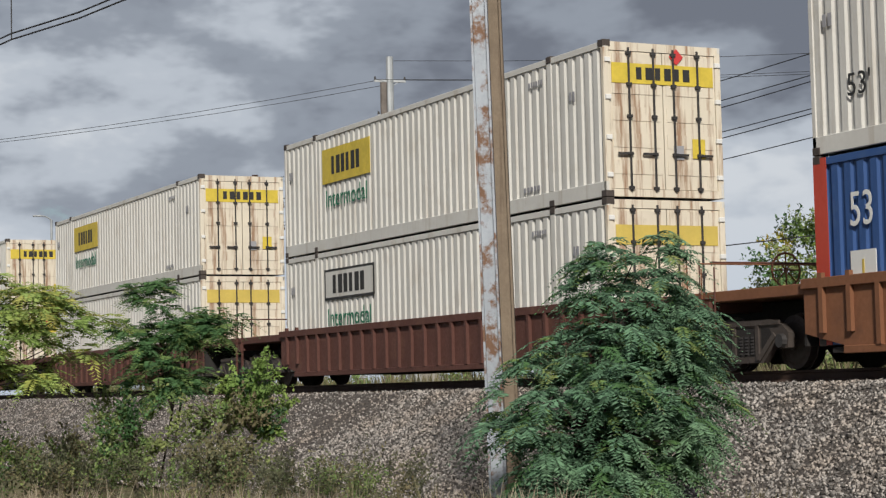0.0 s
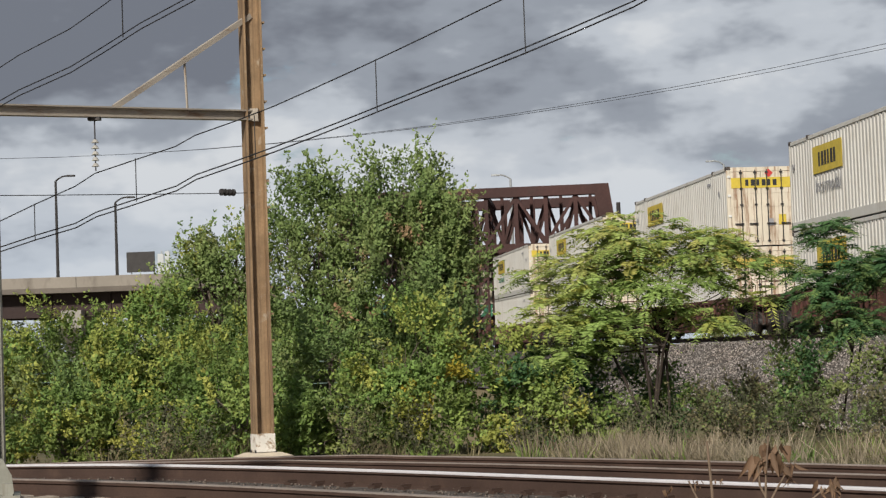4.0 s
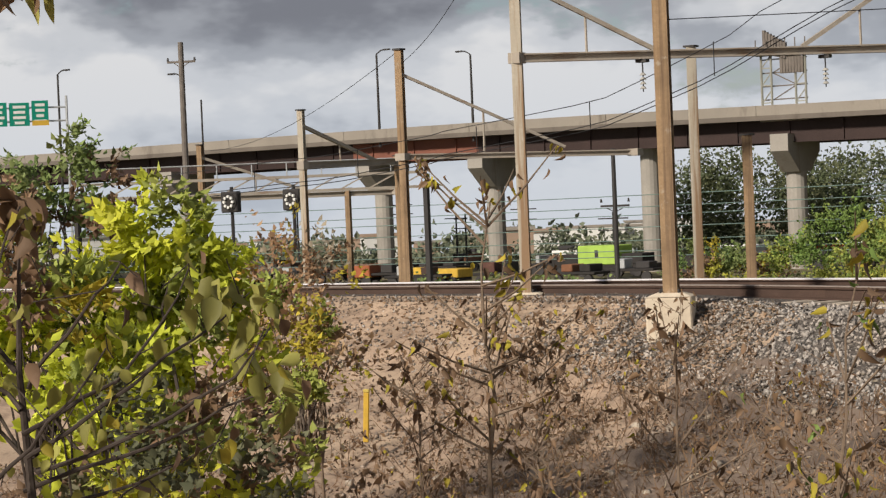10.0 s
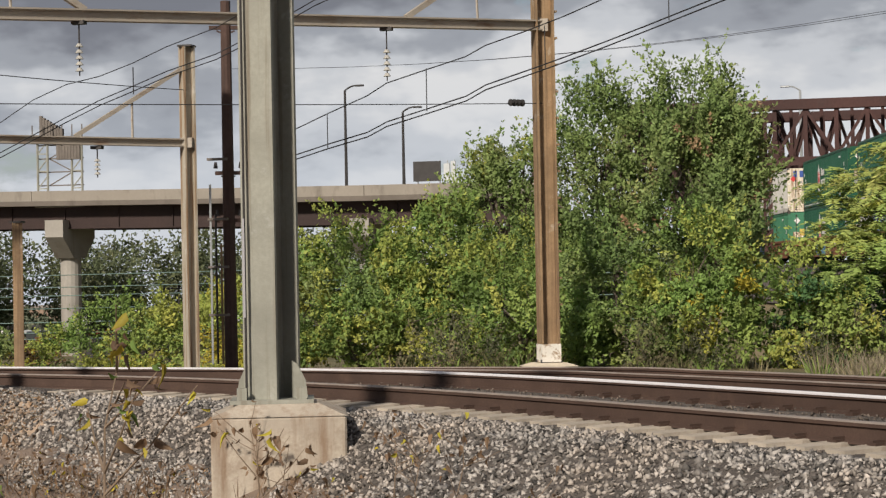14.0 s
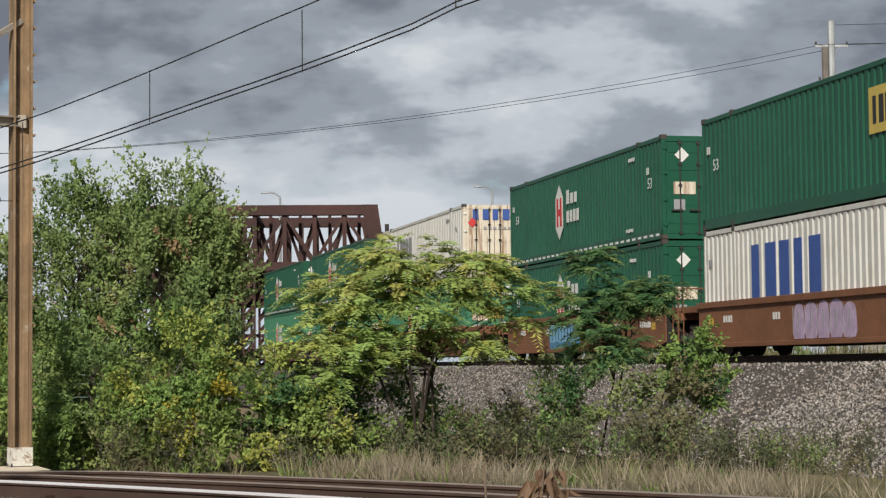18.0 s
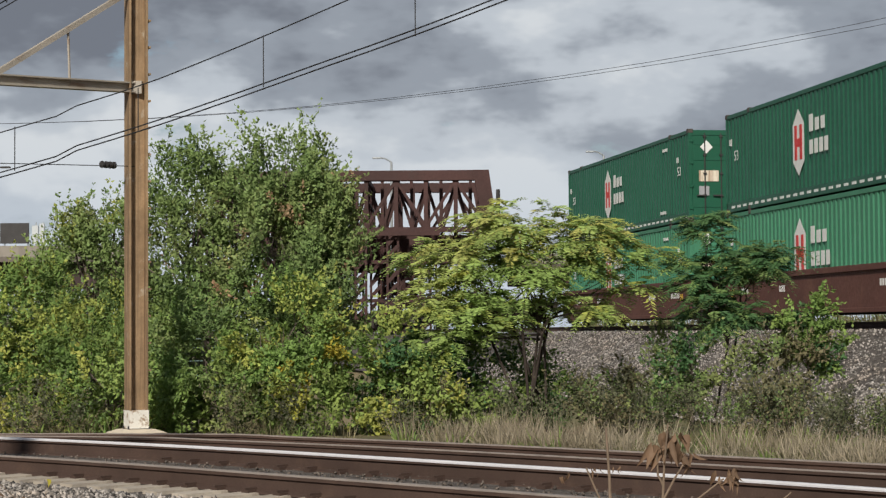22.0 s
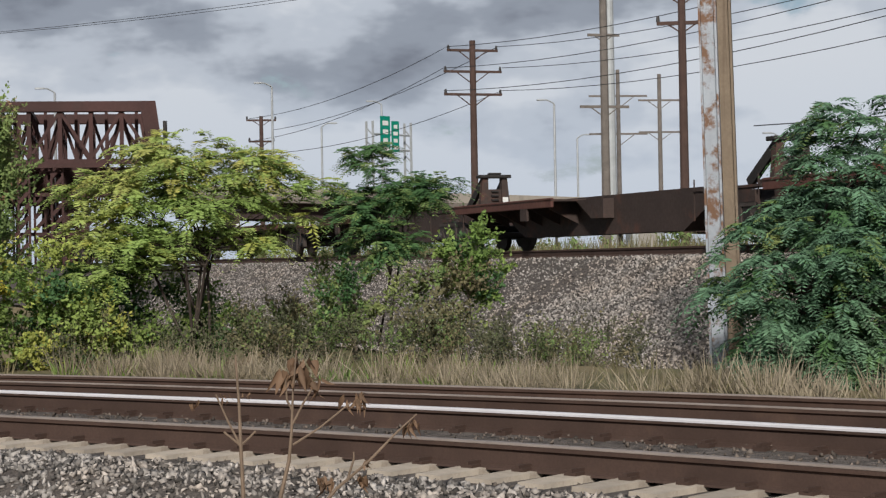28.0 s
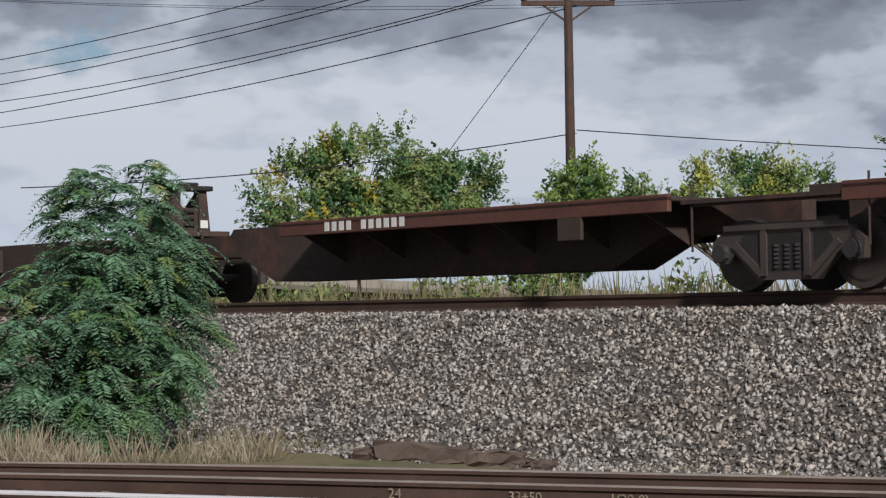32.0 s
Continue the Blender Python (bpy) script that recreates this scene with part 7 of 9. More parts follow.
def ovate_arrays(pos, axis, length, width, rng, fold=0.3, curl=0.35):
    """Broad pointed leaves folded along the midrib and curling at the tip; eight triangles each."""
    n = len(pos)
    side = unit(np.cross(axis, rng.normal(size=(n, 3))))
    nrm = np.cross(axis, side)
    L, Wd = length[:, None], width[:, None]
    cl = curl * rng.uniform(0.2, 1.4, (n, 1))
    rows = []
    for t, w in ((0.0, 0.0), (0.22, 0.46), (0.55, 0.44), (0.82, 0.20), (1.0, 0.0)):
        mid = pos + axis * L * t - nrm * L * cl * t * t
        rows.append((mid, mid + side * Wd * w + nrm * Wd * w * fold * 2, mid - side * Wd * w + nrm * Wd * w * fold * 2))
    V = np.stack([rows[0][0], rows[1][0], rows[1][1], rows[1][2], rows[2][0], rows[2][1], rows[2][2], rows[3][0], rows[3][1], rows[3][2], rows[4][0]], 1).reshape(-1, 3)
    tri = np.array([[0, 2, 1], [0, 1, 3], [1, 2, 5], [1, 5, 4], [1, 4, 6], [1, 6, 3], [4, 5, 8], [4, 8, 7], [4, 7, 9], [4, 9, 6], [7, 8, 10], [7, 10, 9]])
    T = (np.arange(n)[:, None, None] * 11 + tri[None]).reshape(-1, 3)
    return V, T


def join_arrays(chunks):
    V, T, k = [], [], 0
    for v, t in chunks:
        V.append(v)
        T.append(t + k)
        k += len(v)
    return np.concatenate(V), np.concatenate(T)


def clumps_in(blobs, n, rng, shell=0.55):
    """Points towards the surface of a set of ellipsoids (cx, cy, cz, rx, ry, rz)."""
    w = np.array([b[3] * b[4] * b[5] for b in blobs]) ** 0.67
    pick = rng.choice(len(blobs), n, p=w / w.sum())
    B = np.array(blobs, float)[pick]
    d = unit(rng.normal(size=(n, 3)))
    r = shell + (1 - shell) * rng.random(n)
    r *= 1 + rng.normal(0, 0.10, n)
    return B[:, :3] + d * B[:, 3:] * r[:, None], d


def simple_leaves(blobs, n_clump, per, spread, size, rng, droop=0.2, up=0.0, slim=1.0):
    """Leafy shoots in sprays: boughs on the crown's surface, each carrying several leafy twigs whose leaves face the sky."""
    n_clump = int(n_clump * 1.35)
    nb = max(6, n_clump // 11)
    bough, bout = clumps_in(blobs, nb, rng, 0.55)
    j = rng.integers(0, nb, n_clump)
    tw = unit(bout[j] * 0.9 + rng.normal(0, 0.55, (n_clump, 3)) + np.array([0, 0, 0.25 + up]))
    ln = spread * rng.uniform(1.6, 4.2, n_clump) * (1 + 0.9 * up)
    c = bough[j] + rng.normal(0, spread * 0.9, (n_clump, 3))
    tilt = rng.normal(0, 0.38, (nb, 3))
    k = np.repeat(np.arange(n_clump), per)
    q = rng.random(n_clump * per) ** 0.8
    pos = c[k] + tw[k] * (ln[k] * q)[:, None] + rng.normal(0, spread * 0.40 * slim, (len(k), 3)) * (1.15 - 0.75 * q)[:, None]
    ax = unit(rng.normal(0, 0.75, pos.shape) + tw[k] * 0.7 + np.array([0, 0, 0.3 * up - droop]))
    face = SKYWARD + (bout * 0.55 + tilt)[j][k] + rng.normal(0, 0.30, pos.shape)
    L = size * rng.uniform(0.65, 1.3, len(pos))
    return leaf_arrays(pos, ax, L, L * rng.uniform(0.5, 0.75, len(pos)), rng, face=face), c


def fronds(base, way, length, pairs, leaf, rng, droop=0.5, slim=0.34, hang=0.35):
    """Feathered leaves: leaflets in pairs along a drooping rachis."""
    n = len(base)
    t = np.linspace(0.14, 1.0, pairs)
    way = unit(way)
    side = unit(np.cross(way, np.array([[0, 0, 1.0]])) + rng.normal(0, 0.05, (n, 3)))
    P, A, S, F = [], [], [], []
    for k in t:
        p = base + way * (length * k)[:, None] + np.array([0, 0, -1.0]) * (droop * length * k * k)[:, None]
        for sg in (1, -1):
            P.append(p)
            A.append(unit(side * sg + way * 0.45 + np.array([0, 0, -hang]) + rng.normal(0, 0.15, (n, 3))))
            S.append(np.full(n, leaf * (0.65 + 0.5 * math.sin(math.pi * min(1, k + 0.1)))))
            F.append(SKYWARD + way * 0.3 + rng.normal(0, 0.22, (n, 3)))
    P, A, S, F = np.concatenate(P), np.concatenate(A), np.concatenate(S), np.concatenate(F)
    return leaf_arrays(P, A, S * rng.uniform(0.85, 1.15, len(S)), S * slim, rng, face=F)


def stems(bm, base, tips, r, rng, bend=0.25, forks=None):
    """Tapered crooked stems from base to each tip."""
    for tip in tips:
        a, b = Vector(base), Vector(tip)
        pts = [a]
        n = 4
        for k in range(1, n):
            q = a.lerp(b, k / n)
            s = bend * (b - a).length * 0.16
            q += Vector((rng.normal(0, s), rng.normal(0, s), (b - a).length * 0.06 * math.sin(math.pi * k / n)))
            pts.append(q)
        pts.append(b)
        for k in range(n):
            add_tube(bm, pts[k], pts[k + 1], r * (1 - 0.82 * k / n), r * (1 - 0.82 * (k + 1) / n), 6, caps=False)


def broad_tree(name, x, y, z0, blobs, n_clump, per, spread, size, mats, bark, label, category="tree", seed=1, trunk_r=0.09, limbs=26, up=0.0, fork=0.35, trunks=1, group="", slim=1.0):
    rng = np.random.default_rng(seed)
    c = thing(name, pose(x, y, z0), label, category, group)
    loc = [(bx - x, by - y, bz - z0, rx, ry, rz) for bx, by, bz, rx, ry, rz in blobs]
    top = max(b[2] for b in loc)
    bm = bmesh.new()
    fk = Vector((0, 0, top * fork))
    tips = clumps_in(loc, limbs, rng, 0.25)[0]
    for k in range(trunks):
        f = Vector((rng.normal(0, 0.25), rng.normal(0, 0.25), top * fork * rng.uniform(0.7, 1.2))) if trunks > 1 else fk
        add_tube(bm, Vector((rng.normal(0, 0.08), rng.normal(0, 0.08), -0.15)), f, trunk_r, trunk_r * 0.75, 8)
        stems(bm, f, [tuple(p) for p in tips[k::trunks]], trunk_r * 0.6, rng)
    part("trunk", bm, bark, c)
    tot = sum(w for _, w in mats)
    chunks, slots = [], []
    for i, (m, w) in enumerate(mats):
        n = max(4, int(n_clump * w / tot))
        chunks.append(simple_leaves(loc, n, per, spread, size, rng, up=up, slim=slim)[0])
        slots.append(np.full(len(chunks[-1][1]), i))
    cr = fast_mesh("crown", *join_arrays(chunks), [m for m, _ in mats], c, np.concatenate(slots))
    cr["kind"] = "stuff"
    return c


def feather_tree(name, x, y, z0, blobs, n, length, pairs, leaf, mats, bark, label, seed, limbs=30, r=0.05, droop=0.5, category="tree", spread_stems=0.25, rosette=8, slim=0.34, hang=0.35, shell=0.5, fork=(0.25, 0.45), stems_n=5):
    """A tree of fanning stems whose tips carry rosettes of feathered leaves; each material is (material, share, lowest height)."""
    rng = np.random.default_rng(seed)
    c = thing(name, pose(x, y, z0), label, category)
    loc = [(bx - x, by - y, bz - z0, rx, ry, rz) for bx, by, bz, rx, ry, rz in blobs]
    hi = max(b[2] for b in loc)
    nt = max(limbs, n // rosette)
    tips, touts = clumps_in(loc, nt, rng, shell)
    bm = bmesh.new()
    for k in range(stems_n):
        f = Vector((rng.normal(0, spread_stems), rng.normal(0, spread_stems), rng.uniform(*fork) * hi))
        add_tube(bm, Vector((rng.normal(0, 0.08 + spread_stems * 0.2), rng.normal(0, 0.10), -0.15)), f, r, r * 0.8, 7)
        stems(bm, f, [tuple(p) for p in tips[k:limbs:stems_n]], r * 0.75, rng)
    part("trunk", bm, bark, c)
    tot = sum(m[1] for m in mats)
    chunks, slots = [], []
    for i, (m, w, low) in enumerate(mats):
        k = max(4, int(n * w / tot))
        ok = np.where(tips[:, 2] > (low - z0))[0]
        j = rng.choice(ok, k)
        base = tips[j] + rng.normal(0, 0.04, (k, 3))
        an = rng.uniform(0, 2 * math.pi, k)
        way = touts[j] * np.array([0.6, 0.6, 0.3]) + np.column_stack([np.cos(an), np.sin(an), rng.uniform(-0.15, 0.75, k)])
        chunks.append(fronds(base, way, length * rng.uniform(0.65, 1.25, k), pairs, leaf, rng, droop, slim, hang))
        slots.append(np.full(len(chunks[-1][1]), i))
    cr = fast_mesh("crown", *join_arrays(chunks), [m[0] for m in mats], c, np.concatenate(slots))
    cr["kind"] = "stuff"
    return c


G, LM, AU = M_LEAF_GREEN, M_LEAF_LIME, M_LEAF_AUTUMN
# poplars beyond the tracks: upright leafy shoots
def poplar(x, y, spires, body, n, mats, label, seed):
    blobs = list(body)
    for sx, sz, w in spires:
        blobs += [(sx, y, sz - 0.38, w * 0.72, w * 0.72, 0.42), (sx + 0.04, y - 0.1, sz - 1.0, w * 1.15, w, 0.55)]
    broad_tree("poplar_tree", x, y, -0.5, blobs, int(n * 1.25), 22, 0.125, 0.082, mats, M_BARK, label, seed=seed, up=0.85, limbs=46, slim=0.8)


POP = [(M_LEAF_POPLAR, 6), (M_LEAF_MID, 1.8), (M_LEAF_RUSSET, 0.10)]
poplar(-3.2, 38.0, [(-3.84, 5.05, 0.26), (-3.31, 5.05, 0.20), (-2.94, 4.95, 0.22), (-2.65, 4.6, 0.26), (-2.45, 4.1, 0.26)],
       [(-3.5, 38, 3.9, 0.75, 0.7, 0.75), (-2.85, 38, 3.65, 0.55, 0.7, 0.7), (-2.75, 37.9, 2.7, 0.55, 0.8, 0.9), (-3.6, 37.6, 2.4, 1.3, 1.0, 1.1), (-2.9, 37.7, 1.7, 0.8, 0.9, 0.9)], 950, POP, "tall leafy poplar with grey-green crown beyond the tracks", 2)
poplar(-5.0, 38.5, [(-5.72, 4.9, 0.26), (-4.78, 5.2, 0.30), (-5.2, 4.7, 0.24), (-4.4, 4.5, 0.25)],
       [(-5.3, 38.5, 3.7, 0.75, 0.7, 0.8), (-4.6, 38.4, 3.5, 0.6, 0.7, 0.9), (-5.5, 38.4, 2.6, 1.0, 0.9, 1.0), (-5.0, 38.3, 1.6, 1.2, 0.9, 0.9)], 620, POP, "leafy poplar with pointed tops beyond the tracks", 3)
poplar(-7.2, 39.2, [(-6.6, 4.3, 0.24), (-7.35, 4.15, 0.22), (-7.85, 3.7, 0.2)],
       [(-6.9, 39.2, 3.1, 0.65, 0.7, 0.7), (-7.6, 39.3, 2.6, 0.6, 0.7, 0.8), (-7.4, 39.2, 1.7, 1.0, 0.9, 0.9), (-6.5, 38.8, 1.5, 1.0, 0.9, 0.9)], 520, [(M_LEAF_POPLAR, 4), (M_LEAF_MID, 2), (M_LEAF_LIME, 0.7)], "smaller poplar with sparse top beyond the tracks", 4)

# shrubs along the far side of the tracks
for k, (bl, mats, lb) in enumerate((
        ([(-10.6, 35.0, 0.55, 1.1, 0.9, 0.95), (-9.6, 35.5, 1.0, 1.2, 0.9, 1.2)], [(LM, 3), (G, 2)], "yellow-green shrub beside the tracks"),
        ([(-8.3, 36.6, 1.25, 1.25, 1.0, 1.25), (-7.4, 35.6, 0.7, 1.1, 0.9, 1.0)], [(LM, 2), (G, 3)], "tall bright green shrub beside the tracks"),
        ([(-9.0, 33.3, 0.35, 1.1, 0.8, 0.75), (-7.8, 33.0, 0.25, 0.9, 0.7, 0.65)], [(G, 3), (LM, 1.5), (M_LEAF_MID, 1)], "low green shrub beside the tracks"),
        ([(-6.2, 33.6, 0.75, 1.0, 0.9, 1.05), (-5.5, 32.5, 0.3, 1.0, 0.7, 0.75)], [(G, 4), (LM, 1)], "dense green shrub behind a steel column"),
        ([(-4.3, 32.6, 0.75, 1.05, 0.9, 1.05), (-3.9, 31.6, 0.15, 0.9, 0.6, 0.55)], [(G, 3), (M_LEAF_MID, 2)], "dense mixed green shrub beside the tracks"),
        ([(-2.75, 31.6, 1.15, 0.85, 0.75, 0.95), (-2.6, 31.3, 0.4, 0.8, 0.6, 0.7)], [(G, 3), (LM, 1.2), (AU, 0.2)], "green sapling with a patch of yellow leaves"),
        ([(-1.3, 32.2, 0.6, 0.9, 0.7, 0.95), (-0.7, 31.8, 0.15, 0.9, 0.6, 0.6)], [(G, 3), (LM, 2), (M_LEAF_DARK, 1)], "yellow-flecked green shrub beside the tracks"),
        ([(0.2, 33.2, 0.4, 0.9, 0.7, 0.8), (0.9, 33.4, 0.2, 0.8, 0.7, 0.55)], [(G, 3), (M_LEAF_DARK, 2)], "low green shrub under a sumac tree"),
        ([(2.6, 33.6, -0.05, 0.9, 0.6, 0.32), (3.3, 34.2, 0.1, 0.7, 0.5, 0.3)], [(M_LEAF_MID, 2), (M_GRASS, 2)], "low weeds at the foot of the bank"),
        ([(3.9, 33.7, 0.7, 0.42, 0.4, 0.55)], [(M_LEAF_MID, 2), (M_LEAF_DARK, 1)], "small grey-green shrub on the bank"),
        ([(5.3, 33.2, 0.5, 0.7, 0.5, 0.45)], [(M_GRASS, 2), (M_LEAF_MID, 2)], "wispy weedy shrub on the bank"),
        ([(-16.5, 41.0, -0.4, 1.6, 1.0, 0.9), (-14.6, 40.5, -0.3, 1.2, 0.9, 0.95)], [(LM, 2), (G, 2)], "low yellow-green bushes beyond the tracks"),
        ([(-12.6, 38.8, 0.1, 1.2, 0.9, 0.85)], [(AU, 2), (LM, 3)], "low yellow bush beyond the tracks"),
        ([(-19.8, 41.5, -0.9, 1.5, 1.0, 0.8)], [(M_LEAF_MID, 2), (AU, 1), (M_LEAF_BROWN, 1)], "browning low bush beyond the tracks"))):
    x, y = bl[0][0], bl[0][1]
    vol = sum(b[3] * b[5] for b in bl)
    broad_tree("shrub", x, y, ground_h(x, y) - 0.05, bl, int(270 * vol) + 40, 20, 0.12, 0.080, mats, M_BARK, lb, "shrub", 20 + k, 0.035, 18, 0.2, 0.3, 3, "shrubs along the tracks")

# feathered trees at the foot of the freight bank
feather_tree("sumac_tree", 1.17, 32.55, -0.32, [(1.0, 32.6, 3.1, 0.95, 0.8, 0.42), (1.9, 32.6, 2.85, 0.9, 0.8, 0.42), (0.2, 32.5, 2.5, 0.95, 0.9, 0.55), (2.7, 32.6, 2.4, 0.65, 0.7, 0.40), (1.3, 32.3, 2.3, 1.1, 0.9, 0.55), (-0.35, 32.4, 1.85, 0.75, 0.7, 0.55), (0.5, 32.2, 1.55, 0.85, 0.7, 0.40), (2.05, 32.4, 1.6, 0.65, 0.6, 0.30), (-0.3, 32.3, 1.0, 0.65, 0.6, 0.40)], 1450, 0.56, 11, 0.13,
             [(M_LEAF_SUMAC, 5, -1), (M_LEAF_SUMACTOP, 1.0, 2.5), (LM, 0.8, 1.4)], M_DARKBARK, "spreading sumac tree with yellow-tipped feathered leaves", 41, r=0.027, spread_stems=0.42, limbs=36, rosette=7, slim=0.27, shell=0.35, fork=(0.34, 0.55), stems_n=7)
feather_tree("ailanthus_tree", 4.64, 34.3, -0.1, [(4.35, 34.3, 3.0, 0.5, 0.4, 0.30), (5.4, 34.2, 2.5, 0.7, 0.5, 0.36), (4.15, 34.3, 2.25, 0.5, 0.4, 0.34), (4.75, 34.2, 2.4, 0.45, 0.4, 0.34), (4.6, 34.1, 1.62, 0.75, 0.5, 0.42)], 820, 0.46, 11, 0.115,
             [(M_LEAF_DARK, 4, -1), (M_LEAF_MID, 1.6, 1.0)], M_DARKBARK, "young dark green tree with feathered leaves on the bank", 42, r=0.022, spread_stems=0.12, limbs=22, rosette=8, slim=0.27, shell=0.3, fork=(0.35, 0.6), stems_n=2)
broad_tree("shrub", 6.02, 33.9, 0.2, [(5.9, 33.9, 1.5, 0.42, 0.4, 0.42), (6.2, 33.9, 1.15, 0.42, 0.4, 0.36)], 150, 18, 0.10, 0.09, [(M_LEAF_GREEN, 3), (M_LEAF_DARK, 1.5)], M_BARK, "bright green vine-covered shrub on the bank", "shrub", 43, 0.02, 8)
feather_tree("locust_bush", 8.35, 22.5, -0.4, [(8.30, 22.4, 0.85, 1.35, 1.1, 1.05), (8.80, 22.6, 2.0, 1.15, 0.9, 0.72), (9.10, 22.8, 2.75, 0.85, 0.6, 0.46), (8.2, 22.3, 0.2, 1.25, 0.85, 0.5), (9.2, 22.5, 1.1, 0.85, 0.75, 0.85), (9.65, 22.9, 1.9, 0.5, 0.55, 0.6)], 2600, 0.46, 12, 0.115,
             [(M_LEAF_BLUE, 6, -1), (M_LEAF_DARK, 1.0, -1), (M_LEAF_MID, 0.5, 0.5)], M_DARKBARK, "dense blue-green locust bush beside a steel column", 44, r=0.04, category="bush", droop=0.75, slim=0.25, hang=0.55, rosette=9, shell=0.55)

# low olive brush at the foot of the bank
for k, (x, y, w, h) in enumerate(((-0.6, 31.4, 0.8, 0.40), (0.6, 31.8, 0.8, 0.36), (1.9, 32.0, 0.8, 0.42), (2.7, 32.6, 0.7, 0.50), (3.5, 32.6, 0.7, 0.42), (4.4, 32.3, 0.8, 0.36), (5.0, 32.6, 0.6, 0.62), (5.7, 32.2, 0.7, 0.40), (-3.2, 30.6, 0.7, 0.34), (-6.8, 31.6, 0.8, 0.36), (6.3, 31.6, 0.7, 0.46), (6.9, 30.9, 0.7, 0.40), (6.0, 32.9, 0.55, 0.42), (7.2, 31.9, 0.6, 0.36), (7.4, 29.8, 0.6, 0.34))):
    g = ground_h(x, y)
    broad_tree("brush_clump", x, y, g - 0.03, [(x, y, g + h * 0.45, w, 0.45, h * 0.8)], 100, 16, 0.10, 0.052, [(M_LEAF_BRUSH, 3), (M_GRASS, 1.2), (M_LEAF_MID, 0.8)], M_TWIG, "dull olive brush with dry stalks at the bank's foot", "brush", 300 + k, 0.010, 26, 0.7, 0.2, 3, "brush along the bank")

# behind the freight line
broad_tree("background_tree", 33.0, 61.6, 0.8, [(33.5, 61.6, 6.3, 2.6, 1.8, 1.25), (31.2, 62.2, 5.4, 1.8, 1.5, 1.2), (35.8, 60.2, 5.6, 1.9, 1.5, 1.3), (33, 61, 4.6, 3.6, 1.8, 1.2)], 1600, 18, 0.22, 0.15,
           [(M_LEAF_MID, 4), (M_LEAF_DARK, 2.5), (M_LEAF_GREEN, 1), (M_LEAF_AUTUMN, 0.35)], M_BARK, "broad mixed-green tree behind the freight line", seed=51, limbs=30)
broad_tree("vine_clump", 34.9, 50.6, 0.8, [(34.8, 50.3, 5.0, 0.75, 0.7, 1.2), (34.7, 50.2, 3.6, 0.9, 0.8, 1.2)], 420, 18, 0.16, 0.14, [(M_LEAF_GREEN, 3), (M_LEAF_DARK, 1)], M_BARK, "climbing vines thick round the foot of a pole", "vine", 52, 0.03, 10)
broad_tree("vine_clump", 31.4, 52.7, 0.8, [(31.4, 52.6, 4.9, 0.5, 0.5, 1.1), (31.3, 52.6, 3.6, 0.8, 0.6, 1.0)], 280, 18, 0.14, 0.14, [(M_LEAF_MID, 3), (M_LEAF_DARK, 1)], M_BARK, "vine-covered guy wire anchor behind the train", "vine", 53, 0.02, 8)
broad_tree("background_tree", 44.1, 54.3, 0.8, [(44.0, 54.3, 5.3, 2.2, 1.5, 1.2), (41.5, 54.8, 4.6, 1.8, 1.4, 1.0), (46.5, 53.5, 5.0, 1.9, 1.4, 1.1)], 800, 18, 0.22, 0.15, [(LM, 2), (M_LEAF_MID, 3), (M_LEAF_DARK, 1)], M_BARK, "pale green trees behind the freight line", seed=54)
broad_tree("background_tree", 36.5, 36.2, 0.6, [(37.0, 36.0, 4.6, 1.9, 1.5, 1.5), (39.5, 36.0, 6.0, 2.0, 1.5, 1.8)], 700, 18, 0.2, 0.15, [(M_LEAF_MID, 3), (M_LEAF_DARK, 2)], M_BARK, "green tree with long hanging branches", seed=55)


def verge(name, pts, h, w, mat, label, seed, lean=0.35):
    rng = np.random.default_rng(seed)
    n = len(pts)
    ax = unit(rng.normal(0, lean, (n, 3)) * np.array([1, 1, 0.2]) + np.array([0, 0, 1.0]))
    L = h * rng.uniform(0.5, 1.25, n)
    V, T = leaf_arrays(pts, ax, L, np.full(n, w) * rng.uniform(0.7, 1.3, n), rng)
    ob = fast_mesh(name, V, T, mat)
    return tagged(ob, label, "grass", kind="stuff")


def tufts(name, n_tuft, per, o0, o1, x0, x1, h, w, mat, label, seed):
    """Uneven tufts of arching blades, thick in places and missing in others."""
    rng = np.random.default_rng(seed)
    idx = np.where((LINE[:, 0] > x0) & (LINE[:, 0] < x1))[0]
    i, o = rng.choice(idx, n_tuft), rng.uniform(o0, o1, n_tuft)
    C = LINE[i] + NRM[i] * o[:, None]
    dense = 0.5 + 0.5 * np.sin(C[:, 0] * 1.9 + 1.3 * np.sin(C[:, 1] * 0.7))
    C = C[rng.random(n_tuft) < 0.15 + 0.85 * dense]
    th = rng.uniform(0.45, 1.2, len(C))
    k = np.repeat(np.arange(len(C)), per)
    P = C[k] + rng.normal(0, 0.10, (len(k), 2))
    ax = unit(np.column_stack([(P - C[k]) * 3.0 + rng.normal(0, 0.30, P.shape), np.ones(len(k))]))
    z = ground_z(P[:, 0], P[:, 1])
    V, T = leaf_arrays(np.column_stack([P, z - 0.02]), ax, h * th[k] * rng.uniform(0.5, 1.2, len(k)), np.full(len(k), w), rng)
    tagged(fast_mesh(name, V, T, mat), label, "grass", kind="stuff")


